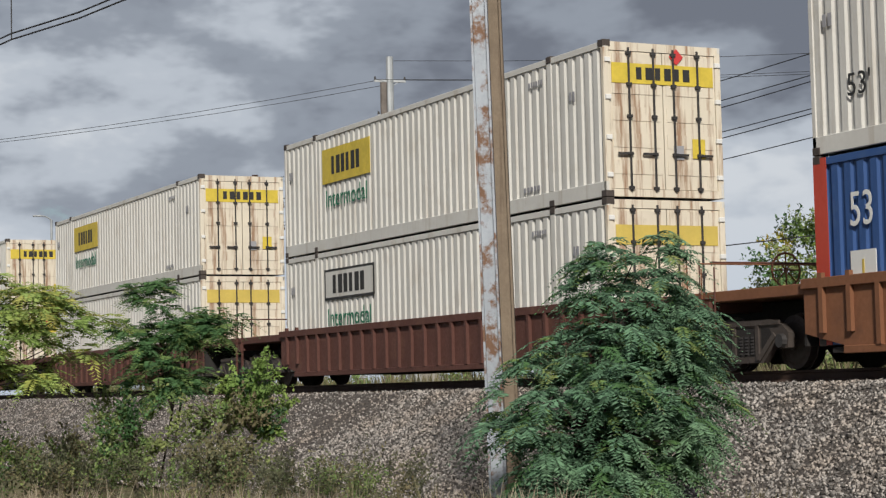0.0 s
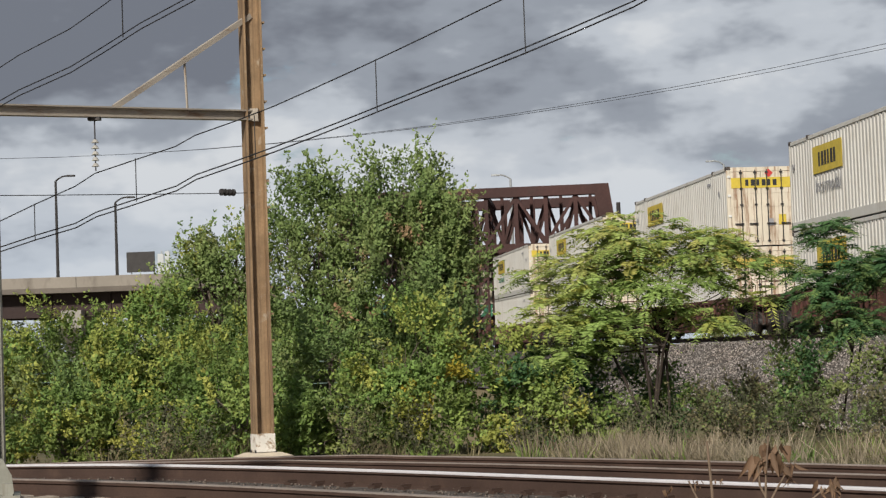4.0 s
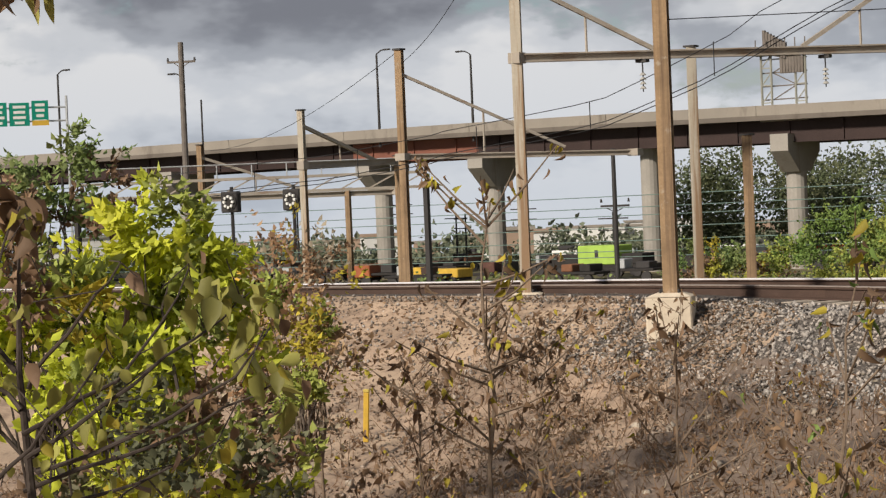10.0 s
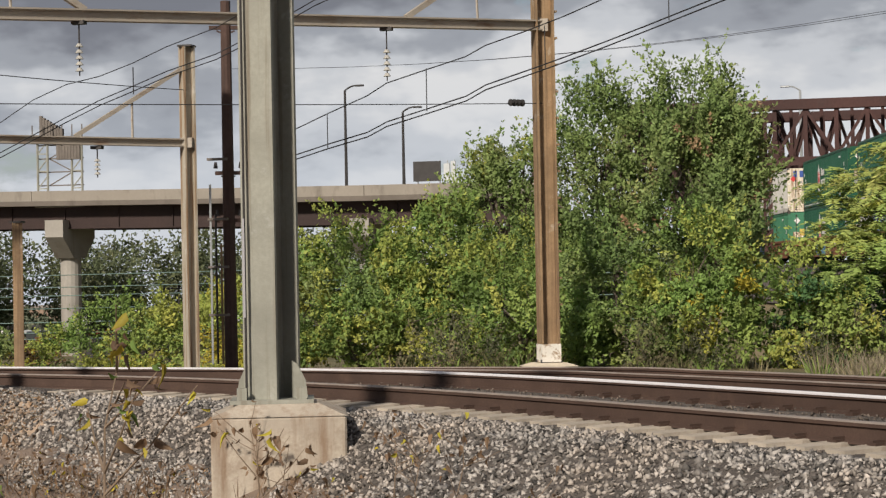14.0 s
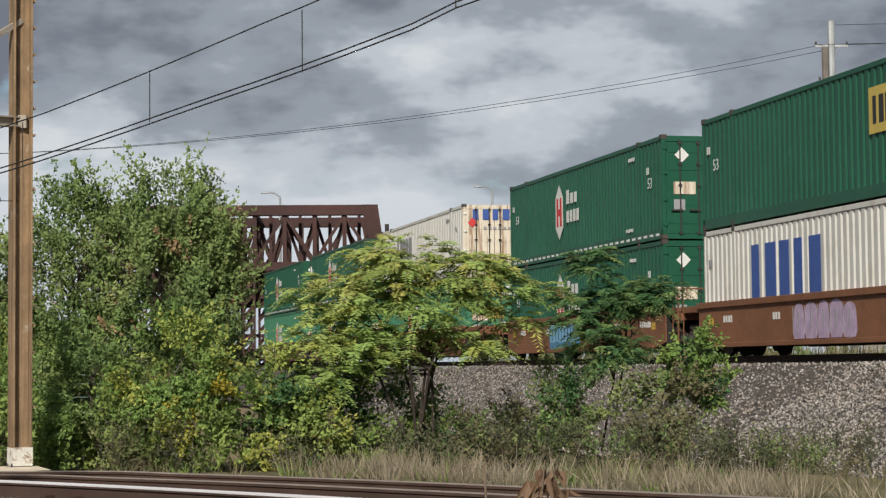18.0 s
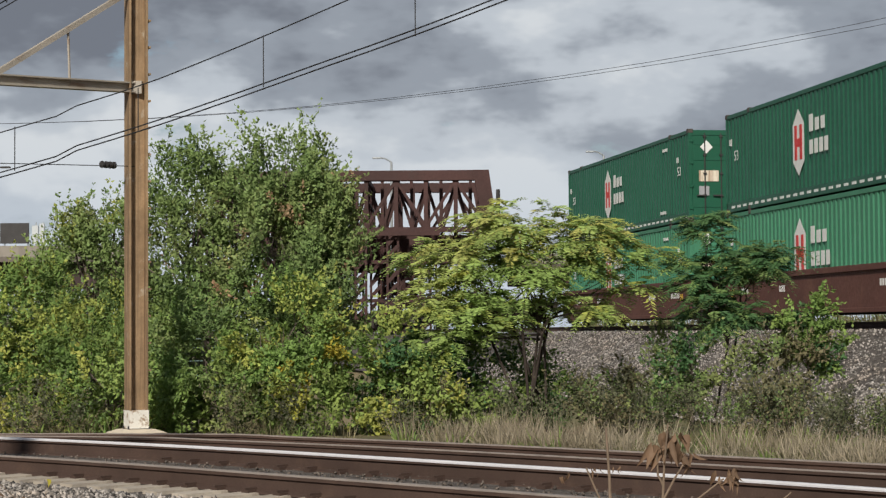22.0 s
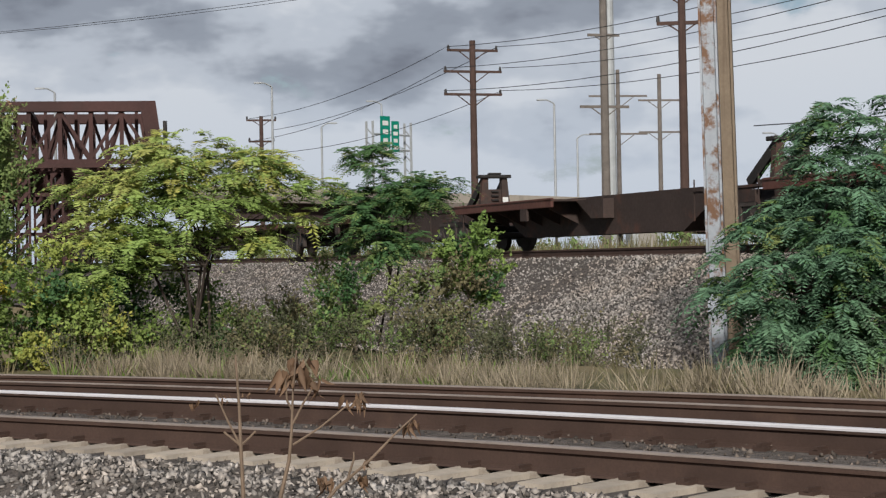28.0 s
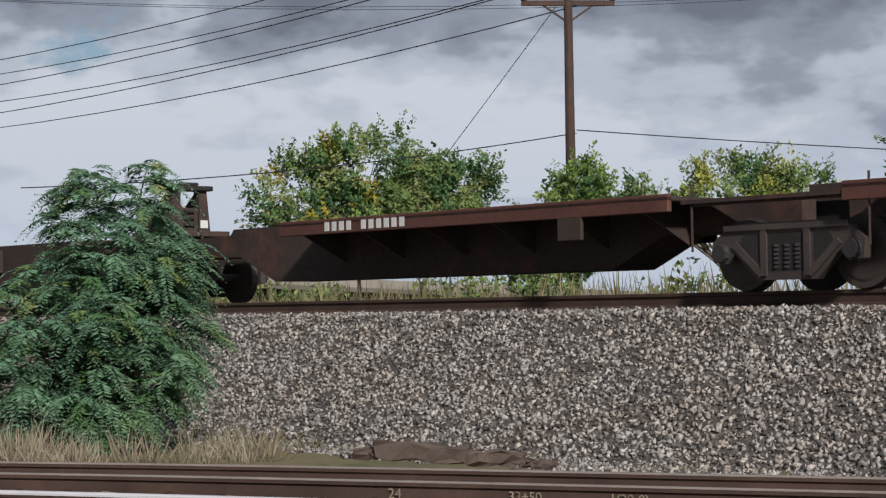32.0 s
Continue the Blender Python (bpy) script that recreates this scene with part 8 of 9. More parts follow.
tufts("dry_grass", 420, 26, 7.9, 9.8, -6.0, 2.4, 0.50, 0.012, M_STRAW, "tufts of dry straw-coloured grass along the bank's foot", 61)
tufts("weed_grass", 340, 18, 8.0, 12.0, -13.0, 2.4, 0.40, 0.016, M_GRASS, "rough weedy grass along the tracks", 63)
tufts("verge_weeds", 150, 18, 7.9, 11.0, -22.0, -2.0, 0.34, 0.028, M_LEAF_GREEN, "low green weeds along the tracks", 65)


def back_verge():
    rng = np.random.default_rng(67)
    n = 14000
    s = rng.uniform(-70, 24, n)
    e = -rng.uniform(4.5, 16, n)
    P = FA + FD * s[:, None] + FN * e[:, None]
    z = ground_z(P[:, 0], P[:, 1])
    verge("back_verge_grass", np.column_stack([P, z - 0.02]), 1.2, 0.045, M_GRASS, "rough grass behind the freight line", 68)
    n = 900
    s = rng.uniform(-100, 20, n)
    P = FA + FD * s[:, None] - FN * rng.uniform(7, 15, (n, 1))
    z = ground_z(P[:, 0], P[:, 1])
    blobs = [(p[0], p[1], zz + 0.45, 1.0, 0.9, 0.75) for p, zz in zip(P[:170], z[:170])]
    rng2 = np.random.default_rng(69)
    (V, T), _ = simple_leaves(blobs, 2000, 12, 0.2, 0.16, rng2)
    ob = fast_mesh("back_verge_weeds", V, T, M_LEAF_MID)
    tagged(ob, "low green weeds behind the freight line", "weeds", kind="stuff")


back_verge()


# the slope on the camera's side: withered weeds and saplings
def weed(name, x, y, h, seed, mats, label, n_branch=9, leaves=40, leaf=0.09, r=0.011, category="weed", spread=0.32, z0=None, group="withered weeds"):
    rng = np.random.default_rng(seed)
    z0 = ground_h(x, y) if z0 is None else z0
    c = thing(name, pose(x, y, z0 - 0.03), label, category, group)
    bm = bmesh.new()
    top = Vector((rng.normal(0, 0.06 * h), rng.normal(0, 0.06 * h), h))
    main = [Vector((0, 0, 0))]
    for k in range(1, 6):
        main.append(Vector((0, 0, 0)).lerp(top, k / 5) + Vector((rng.normal(0, 0.025 * h), rng.normal(0, 0.025 * h), 0)))
    for k in range(5):
        add_tube(bm, main[k], main[k + 1], r * (1 - 0.15 * k), r * (1 - 0.15 * (k + 1)), 5, caps=False)
    tips = []
    for b in range(n_branch):
        k = rng.uniform(1.0, 4.8)
        p = main[int(k)].lerp(main[int(k) + 1], k - int(k)) if int(k) < 5 else main[5]
        a = rng.uniform(0, 2 * math.pi)
        ln = h * spread * rng.uniform(0.5, 1.1)
        q = p + Vector((math.cos(a) * ln, math.sin(a) * ln, ln * rng.uniform(0.35, 1.1)))
        m = p.lerp(q, 0.5) + Vector((0, 0, -0.04 * ln))
        add_tube(bm, p, m, r * 0.55, r * 0.4, 5, caps=False)
        add_tube(bm, m, q, r * 0.4, r * 0.2, 5, caps=False)
        tips += [q, m.lerp(q, 0.6), m]
    tips += [main[5], main[4]]
    part("stem", bm, M_TWIG, c)["kind"] = "stuff"
    tp = np.array([tuple(t) for t in tips])
    tot = sum(w for _, w in mats)
    for i, (m, w) in enumerate(mats):
        n = max(3, int(leaves * w / tot))
        j = rng.integers(0, len(tp), n)
        pos = tp[j] + rng.normal(0, leaf * 0.35, (n, 3))
        ax = unit(rng.normal(0, 0.5, (n, 3)) + np.array([0, 0, -0.9]))
        L = leaf * rng.uniform(0.6, 1.3, n)
        V, T = ovate_arrays(pos, ax, L, L * 0.5, rng, 0.4, 0.6)
        lv = fast_mesh("leaves", V, T, m, c)
    return c


BR = M_LEAF_BROWN
weed("withered_sapling", -10.62, 16.5, 3.3, 71, [(BR, 3), (AU, 1.2)], "tall bare sapling with few yellow leaves on the slope", 26, 210, 0.12, 0.028, "sapling", 0.30)
weed("withered_sapling", -10.2, 16.9, 1.9, 72, [(BR, 4), (AU, 0.5)], "withered brown sapling on the slope", 20, 180, 0.10, 0.018, "sapling", 0.36)
weed("withered_sapling", -11.2, 16.2, 1.7, 73, [(BR, 4), (AU, 0.5)], "withered brown sapling on the slope", 18, 150, 0.10, 0.016, "sapling", 0.38)
weed("withered_sapling", -5.40, 12.9, 2.75, 74, [(BR, 2), (AU, 1.2), (M_LEAF_GREEN, 1)], "thin sapling with yellow and brown leaves", 15, 95, 0.12, 0.02, "sapling", 0.26)
weed("withered_sapling", -7.35, 14.25, 2.3, 75, [(BR, 4)], "bare withered sapling with dark leaves", 13, 60, 0.11, 0.018, "sapling", 0.30)
weed("withered_sapling", -5.0, 15.2, 1.5, 76, [(BR, 3), (AU, 0.6)], "withered weed against a concrete block", 10, 40, 0.11, 0.012, "sapling", 0.35)
weed("withered_sapling", -5.85, 13.6, 1.2, 77, [(AU, 2), (BR, 2)], "small sapling with yellow leaves", 8, 36, 0.13, 0.012, "sapling", 0.34)


def dead_plant(stalks, bundles, label, seed):
    """A thin dead plant close by: crooked stalks in the plane y = 5.5 and bundles of shrivelled hanging leaves."""
    rng = np.random.default_rng(seed)
    x0 = stalks[0][0][0]
    g0 = ground_h(x0, 5.5)
    c = thing("withered_plant", pose(x0, 5.5, g0), label, "dead plant", "withered plants")
    for i, st in enumerate(stalks):
        bm = bmesh.new()
        pts = [Vector((x - x0, 0.02 * math.sin(7 * x), z - g0)) for x, z in st]
        if i == 0:
            pts.insert(0, Vector((0, 0, -0.03)))
        for k in range(len(pts) - 1):
            r0, r1 = (0.0075 - 0.0011 * k, 0.0075 - 0.0011 * (k + 1)) if i == 0 else (0.0036 - 0.0006 * k, 0.0030 - 0.0006 * k)
            add_tube(bm, pts[k], pts[k + 1], max(r0, 0.0018), max(r1, 0.0014), 6, caps=False)
        part("stalk" if i == 0 else "side_stalk", bm, M_TWIG, c)
    for x, z, sp, ln, n in bundles:
        P = np.column_stack([x - x0 + rng.normal(0, sp * 0.6, n), rng.normal(0, sp * 0.6, n), z - g0 + rng.uniform(-0.5, 0.6, n) * sp])
        ax = unit(rng.normal(0, 0.28, (n, 3)) + np.array([0, 0, -1.0]))
        V, T = ovate_arrays(P, ax, ln * rng.uniform(0.6, 1.15, n), ln * rng.uniform(0.2, 0.38, n), rng, 0.5, 0.6)
        fast_mesh("dead_foliage", V, T, M_LEAF_BROWN, c)["label"] = "shrivelled dark hanging leaves"
    return c


dead_plant([[(0.49, 0.59), (0.518, 0.70), (0.526, 0.776), (0.532, 0.89), (0.544, 1.01)], [(0.53, 0.745), (0.604, 0.79), (0.695, 0.86)], [(0.528, 0.80), (0.56, 0.86), (0.585, 0.90)], [(0.53, 0.84), (0.515, 0.87), (0.512, 0.93)]],
           [(0.548, 0.975, 0.032, 0.08, 15), (0.59, 0.93, 0.02, 0.06, 8), (0.512, 0.95, 0.02, 0.07, 9), (0.715, 0.875, 0.025, 0.05, 14)], "thin dead plant with shrivelled dark leaves", 78)
dead_plant([[(0.39, 0.59), (0.385, 0.74), (0.382, 0.86), (0.374, 1.0)], [(0.384, 0.745), (0.35, 0.815), (0.318, 0.89)], [(0.385, 0.745), (0.338, 0.785)], [(0.385, 0.745), (0.427, 0.785)]],
           [(0.34, 0.885, 0.018, 0.02, 6), (0.40, 0.885, 0.02, 0.018, 5), (0.26, 0.87, 0.018, 0.025, 6)], "thin bare dead plant with forked stalks", 79)
dead_plant([[(0.60, 0.56), (0.649, 0.618), (0.74, 0.69), (0.824, 0.77), (0.884, 0.82)], [(0.68, 0.64), (0.70, 0.70), (0.70, 0.72)]],
           [(0.868, 0.80, 0.016, 0.045, 9), (0.62, 0.645, 0.016, 0.05, 10), (0.725, 0.65, 0.018, 0.05, 9), (0.735, 0.69, 0.012, 0.03, 5)], "leaning dead stalk with small withered leaves", 80)
rw = random.Random(81)
k = 0
while k < 85:
    x, y = rw.uniform(-16, -2.5), rw.uniform(9.5, 22)
    d = float(dist_near(np.array([x]), np.array([y]))[0])
    az = math.degrees(math.atan2(x, y))
    if not 2.4 < d < 9.0 or math.hypot(x, y) < 11 or (-40 < az < -35.5 and math.hypot(x, y) < 22):
        continue
    weed("withered_weed", x, y, rw.uniform(0.45, 1.15), 100 + k, [(BR, 4), (AU, 0.25)], "dry brown weed on the slope", rw.randint(5, 9), rw.randint(14, 34), 0.075, 0.008, "weed", 0.4)
    k += 1


def slope_litter():
    rng = np.random.default_rng(90)
    n = 80000
    x, y = rng.uniform(-20, -1, n), rng.uniform(8, 26, n)
    d = dist_near(x, y)
    az = np.degrees(np.arctan2(x, y))
    ok = (d > np.where(x < -10, 0.8, 2.2)) & (d < 12) & (np.hypot(x, y) > 7) & ~((az > -41) & (az < -35) & (rng.random(n) < 0.55))
    x, y = x[ok], y[ok]
    z = np.where(d[ok] < 3.4, np.maximum(ground_z(x, y), bed_z(-d[ok], x)), ground_z(x, y))
    P = np.column_stack([x, y, z + 0.01])
    m = len(P)
    ax = unit(rng.normal(size=(m, 3)) * np.array([1, 1, 0.25]))
    L = rng.uniform(0.03, 0.11, m)
    for nm, mat, a, b, lb in (("leaf_litter", M_LEAF_BROWN, 0, int(m * 0.62), "fallen brown leaves and twigs on the slope"), ("straw_litter", M_STRAW, int(m * 0.62), m, "scattered dry straw and pale debris on the slope")):
        V, T = leaf_arrays(P[a:b], ax[a:b], L[a:b], L[a:b] * (0.45 if nm == "leaf_litter" else 0.16), rng)
        tagged(fast_mesh(nm, V, T, mat), lb, "litter", kind="stuff")
    k = 20000
    x, y = rng.uniform(-19, -1, k), rng.uniform(8, 25, k)
    d = dist_near(x, y)
    az = np.degrees(np.arctan2(x, y))
    ok = (d > 2.6) & (d < 10) & (np.hypot(x, y) > 9) & ~((az > -41) & (az < -35) & (rng.random(k) < 0.8))
    x, y = x[ok], y[ok]
    P = np.column_stack([x, y, ground_z(x, y) - 0.01])
    verge("dry_stalks", P, 0.30, 0.012, M_LEAF_BROWN, "dry brown stalks and twigs on the slope", 91, 0.6)


slope_litter()

# leafy bushes close on the left
broad_tree("box_elder_bush", -7.35, 7.85, -2.1, [(-7.15, 7.98, 1.16, 0.22, 0.24, 0.20), (-7.22, 7.95, 0.96, 0.34, 0.31, 0.28), (-7.30, 7.90, 0.66, 0.42, 0.38, 0.36), (-7.05, 8.10, 0.52, 0.24, 0.26, 0.34), (-7.56, 7.71, 0.45, 0.40, 0.35, 0.40), (-7.45, 7.8, 0.0, 0.45, 0.4, 0.5), (-8.2, 7.3, 0.55, 0.5, 0.4, 0.6)], 560, 18, 0.060, 0.070,
           [(M_LEAF_ELDER, 6), (M_LEAF_LIME, 1.2)], M_DARKBARK, "sunlit yellow-green bush on the hollow's edge", "bush", 95, 0.03, 30, 0.1, 0.4, 2)
broad_tree("elder_bush", -6.5, 6.5, -1.9, [(-6.75, 6.45, 0.70, 0.42, 0.4, 0.42), (-6.35, 6.62, 0.35, 0.40, 0.4, 0.42), (-6.1, 6.85, 0.0, 0.36, 0.35, 0.40), (-6.6, 6.5, -0.3, 0.5, 0.4, 0.5)], 230, 16, 0.07, 0.07, [(M_LEAF_LIME, 2.5), (M_LEAF_ELDER, 2), (M_LEAF_AUTUMN, 0.8), (M_LEAF_BROWN, 1.2)], M_DARKBARK, "leafy yellow-green bush in the hollow", "bush", 94, 0.02, 30, 0.1, 0.3, 3)
broad_tree("grey_bush", -10.15, 10.0, -2.1, [(-10.05, 10.12, 1.42, 0.36, 0.31, 0.30), (-10.3, 9.92, 1.0, 0.55, 0.41, 0.5)], 150, 16, 0.07, 0.06, [(M_LEAF_MID, 3), (M_LEAF_BROWN, 1)], M_DARKBARK, "grey-green bush behind brighter leaves", "bush", 96, 0.03, 20)
broad_tree("reddish_shrub", -12.5, 15.9, -1.9, [(-12.57, 15.88, 0.45, 0.55, 0.44, 0.5), (-12.35, 16.05, 0.15, 0.45, 0.4, 0.5), (-12.6, 15.9, -0.5, 0.6, 0.5, 0.6)], 230, 12, 0.11, 0.075, [(M_LEAF_RUSSET, 4), (M_STRAW, 1.6), (M_LEAF_AUTUMN, 0.5)], M_TWIG, "dry reddish-brown shrub on the slope", "shrub", 97, 0.02, 36, 0.2, 0.25, 3)
broad_tree("green_shrub", -11.3, 14.3, -1.9, [(-11.28, 14.36, 0.0, 0.34, 0.33, 0.36), (-11.5, 14.2, 0.15, 0.25, 0.26, 0.30), (-11.3, 14.3, -0.5, 0.3, 0.3, 0.4)], 95, 15, 0.075, 0.075, [(M_LEAF_LIME, 3), (M_LEAF_AUTUMN, 1.4), (M_LEAF_RUSSET, 0.8)], M_BARK, "yellow-green shrub at the foot of the slope", "shrub", 98, 0.02, 14)
broad_tree("low_bush", -5.75, 6.6, -1.5, [(-5.70, 6.65, 0.20, 0.30, 0.25, 0.20), (-5.42, 6.83, 0.0, 0.26, 0.2, 0.16), (-5.85, 6.52, 0.05, 0.42, 0.3, 0.25), (-6.2, 6.4, 0.2, 0.4, 0.3, 0.3)], 120, 12, 0.06, 0.055, [(M_LEAF_BRUSH, 3), (M_LEAF_LIME, 1), (M_LEAF_BROWN, 2)], M_DARKBARK, "dim low bush in the hollow", "bush", 99, 0.012, 24, 0.1, 0.3, 3)


def close_branches():
    """A thin sapling close by: dark curving branches with large limp leaves."""
    rng = np.random.default_rng(101)
    bx, by = -3.52, 3.36
    g0 = ground_h(bx, by)
    c = thing("catalpa_sapling", pose(bx, by, g0), "bare-branched sapling with limp yellow and withered dark leaves", "sapling")
    o = Vector((bx, by, g0))
    R_ = Vector((0.74, 0.67, 0))                       # across the view, towards the right
    F_ = Vector((-0.67, 0.74, 0))                      # away from the eye

    def at(r, z, f=0.0):
        return Vector((bx, by, z)) + R_ * r + F_ * f - o
    bm = bmesh.new()
    add_tube(bm, (0, 0, -0.05), at(0.012, 0.55), 0.015, 0.011, 7, caps=False)
    add_tube(bm, at(0.012, 0.55), at(-0.008, 0.9), 0.011, 0.008, 7, caps=False)
    add_tube(bm, at(-0.008, 0.9), at(0.004, 1.18), 0.008, 0.004, 7, caps=False)
    tips = []
    spec = (((0.0, 0.70), (0.30, 0.98), (0.52, 1.04)), ((0.0, 0.62), (0.34, 0.78), (0.60, 0.86)), ((0.0, 0.86), (0.13, 1.08), (0.24, 1.15)), ((0.0, 0.76), (0.24, 0.92), (0.40, 1.13)),
            ((0.0, 0.80), (-0.10, 1.0), (-0.18, 1.06)), ((-0.05, 0.55), (0.22, 0.66), (0.45, 0.70)), ((-0.14, 0.60), (0.05, 0.80), (0.20, 0.95)), ((-0.2, 0.9), (-0.05, 1.2), (0.02, 1.28)),
            ((-0.24, 1.0), (-0.10, 1.14), (0.0, 1.24)), ((-0.1, 0.5), (0.12, 0.60), (0.28, 0.62)), ((0.02, 0.66), (0.42, 0.86), (0.56, 0.98)))
    for a, m, b in spec:
        f = rng.normal(0, 0.10, 3)
        pts = [at(a[0], a[1], f[0] * 0.3), at(m[0] * 1.15, m[1] - 0.07, f[1]), at(b[0], b[1], f[2])]
        cur = [pts[0] * (1 - q) ** 2 + pts[1] * (2 * q * (1 - q)) + pts[2] * q * q + Vector(rng.normal(0, 0.006, 3)) for q in np.linspace(0, 1, 8)]
        for k in range(7):
            add_tube(bm, cur[k], cur[k + 1], 0.0062 - 0.0006 * k, 0.0056 - 0.0006 * k, 6, caps=False)
        pts[1] = cur[4]
        for q in (0.25, 0.5, 0.75, 1.0, 1.0):
            p = (pts[0].lerp(pts[1], q * 2) if q < 0.5 else pts[1].lerp(pts[2], q * 2 - 1))
            t = p + Vector(rng.normal(0, 0.05, 3)) + Vector((0, 0, -0.02))
            add_tube(bm, p, t, 0.002, 0.0015, 5, caps=False)
            tips += [tuple(p), tuple(t)]
    part("stem", bm, M_DARKBARK, c)
    tips = np.array(tips)
    hang = np.array([tuple(at(r, z, f)) for r, z, f in ((0.52, 1.03, 0), (0.55, 0.97, 0.05), (0.47, 1.06, 0), (0.60, 0.84, 0), (0.57, 0.80, 0.04), (0.50, 0.9, 0), (0.43, 1.05, 0.02))])
    dark = np.array([tuple(at(r, z)) for r, z in ((0.0, 1.30), (0.02, 1.27), (-0.12, 1.16), (-0.02, 1.33))])
    far = np.array([tuple(at(r, z, f)) for r, z, f in ((-0.20, 1.30, 0.1), (-0.16, 1.38, 0.1), (-0.12, 1.1, 0.1), (-0.2, 1.0, 0), (-0.1, 0.9, 0.1), (0.05, 0.85, 0.2), (0.1, 0.75, 0.2), (-0.15, 0.7, 0.1), (0.2, 0.6, 0.2), (0.0, 0.6, 0.2))])
    for m, P, n, size, sp, lb in ((M_LEAF_LIMP, tips, 80, 0.05, 0.03, "limp olive-yellow leaves"), (M_LEAF_LIMP, hang, 30, 0.075, 0.03, "large limp hanging leaves"), (M_LEAF_AUTUMN, tips, 22, 0.05, 0.03, "yellow leaves"),
                                  (M_LEAF_BROWN, dark, 22, 0.085, 0.02, "withered dark leaves"), (M_LEAF_BROWN, tips, 26, 0.055, 0.03, "withered dark leaves"), (M_LEAF_LIMP, far, 60, 0.055, 0.05, "yellow-green leaves"), (M_LEAF_ELDER, far, 40, 0.05, 0.06, "bright yellow-green leaves")):
        j = rng.integers(0, len(P), n)
        pos = P[j] + rng.normal(0, sp, (n, 3))
        ax = unit(rng.normal(0, 0.38, (n, 3)) + np.array([0, 0, -1.0]))
        L = size * rng.uniform(0.7, 1.25, n)
        V, T = ovate_arrays(pos, ax, L, L * 0.62, rng)
        fast_mesh("leaves", V, T, m, c)["label"] = lb
    # a branch overhead whose leaves hang into view
    bm = bmesh.new()
    add_tube(bm, Vector((-0.6, -0.5, 0.16)), Vector((0.06, 0.06, 0.0)), 0.008, 0.003, 6)
    add_tube(bm, Vector((-0.6, -0.5, 0.16)), Vector((0.0, 0.0, g0 - 1.8)) + at(0.0, 0.9), 0.008, 0.008, 6)
    bt = part("upper_twig", bm, M_DARKBARK, c)
    bt.location = (-0.01, -0.01, 1.80 - g0)
    for m, n in ((M_LEAF_LIMP, 8), (M_LEAF_BROWN, 5)):
        P = np.array([0.02, 0.02, 0.0]) + rng.uniform(-1, 1, (n, 1)) * np.array([0.06, 0.055, 0.0]) + rng.normal(0, 0.015, (n, 3))
        V, T = ovate_arrays(P, unit(rng.normal(0, 0.25, (n, 3)) + np.array([0, 0, -1.0])), rng.uniform(0.05, 0.085, n), rng.uniform(0.03, 0.05, n), rng)
        fast_mesh("leaves", V, T, m, bt)


close_branches()


# far woods behind the overpass and along the yard
def woods(name, blobs, n, per, spread, size, mat, label, seed):
    rng = np.random.default_rng(seed)
    c, out = clumps_in(blobs, n, rng, 0.6)
    pos = np.repeat(c, per, 0) + rng.normal(0, spread, (n * per, 3))
    L = size * rng.uniform(0.7, 1.3, len(pos))
    V, T = leaf_arrays(pos, unit(rng.normal(size=pos.shape)), L, L * 0.7, rng)
    ob = fast_mesh(name, V, T, mat)
    tagged(ob, label, "woods", kind="stuff")


rb = random.Random(7)
bl = []
for k in range(36):
    x = -84 + k * 1.95 + rb.uniform(-1, 1)
    h = rb.uniform(8.5, 11.5)
    bl.append((x, rb.uniform(166, 182), -5 + h * 0.55, rb.uniform(2.2, 3.4), 3, h * 0.5))
woods("far_woods", bl, 5000, 14, 0.48, 0.36, M_FARTREE, "dense dark green woods behind the overpass", 110)
def ring(a0, a1, n, r0, r1, z0, z1, w0, w1, h0, h1):
    out = []
    for k in range(n):
        a, q = radians(a0 + (a1 - a0) * (k + rb.random()) / n), rb.uniform(r0, r1)
        out.append((q * math.sin(a), q * math.cos(a), rb.uniform(z0, z1), rb.uniform(w0, w1), rb.uniform(w0, w1), rb.uniform(h0, h1)))
    return out


# hedge and treeline carry their haze in the leaf colour
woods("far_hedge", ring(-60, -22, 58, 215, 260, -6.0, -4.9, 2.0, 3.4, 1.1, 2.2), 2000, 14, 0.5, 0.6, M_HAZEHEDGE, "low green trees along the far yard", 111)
woods("far_treeline", ring(-62, 40, 90, 340, 420, -9.0, -7.6, 6, 10, 2.2, 3.8), 2200, 12, 1.2, 1.4, M_HAZEHEDGE, "treeline beyond the yard, paled in colour for haze", 112)
woods("yard_scrub", ring(-58, -27, 46, 88, 118, -4.3, -3.7, 1.0, 2.2, 0.5, 1.1), 1100, 14, 0.25, 0.25, M_LEAF_MID, "green scrub along the yard's near edge", 114)
bl = [(-52 + k * 2.0, 70 + rb.uniform(-4, 4), -3.2, 1.5, 1.2, rb.uniform(0.7, 1.4)) for k in range(22)]
woods("yard_weeds", bl, 520, 14, 0.25, 0.22, M_LEAF_MID, "weeds and low bushes beside the yard", 113)

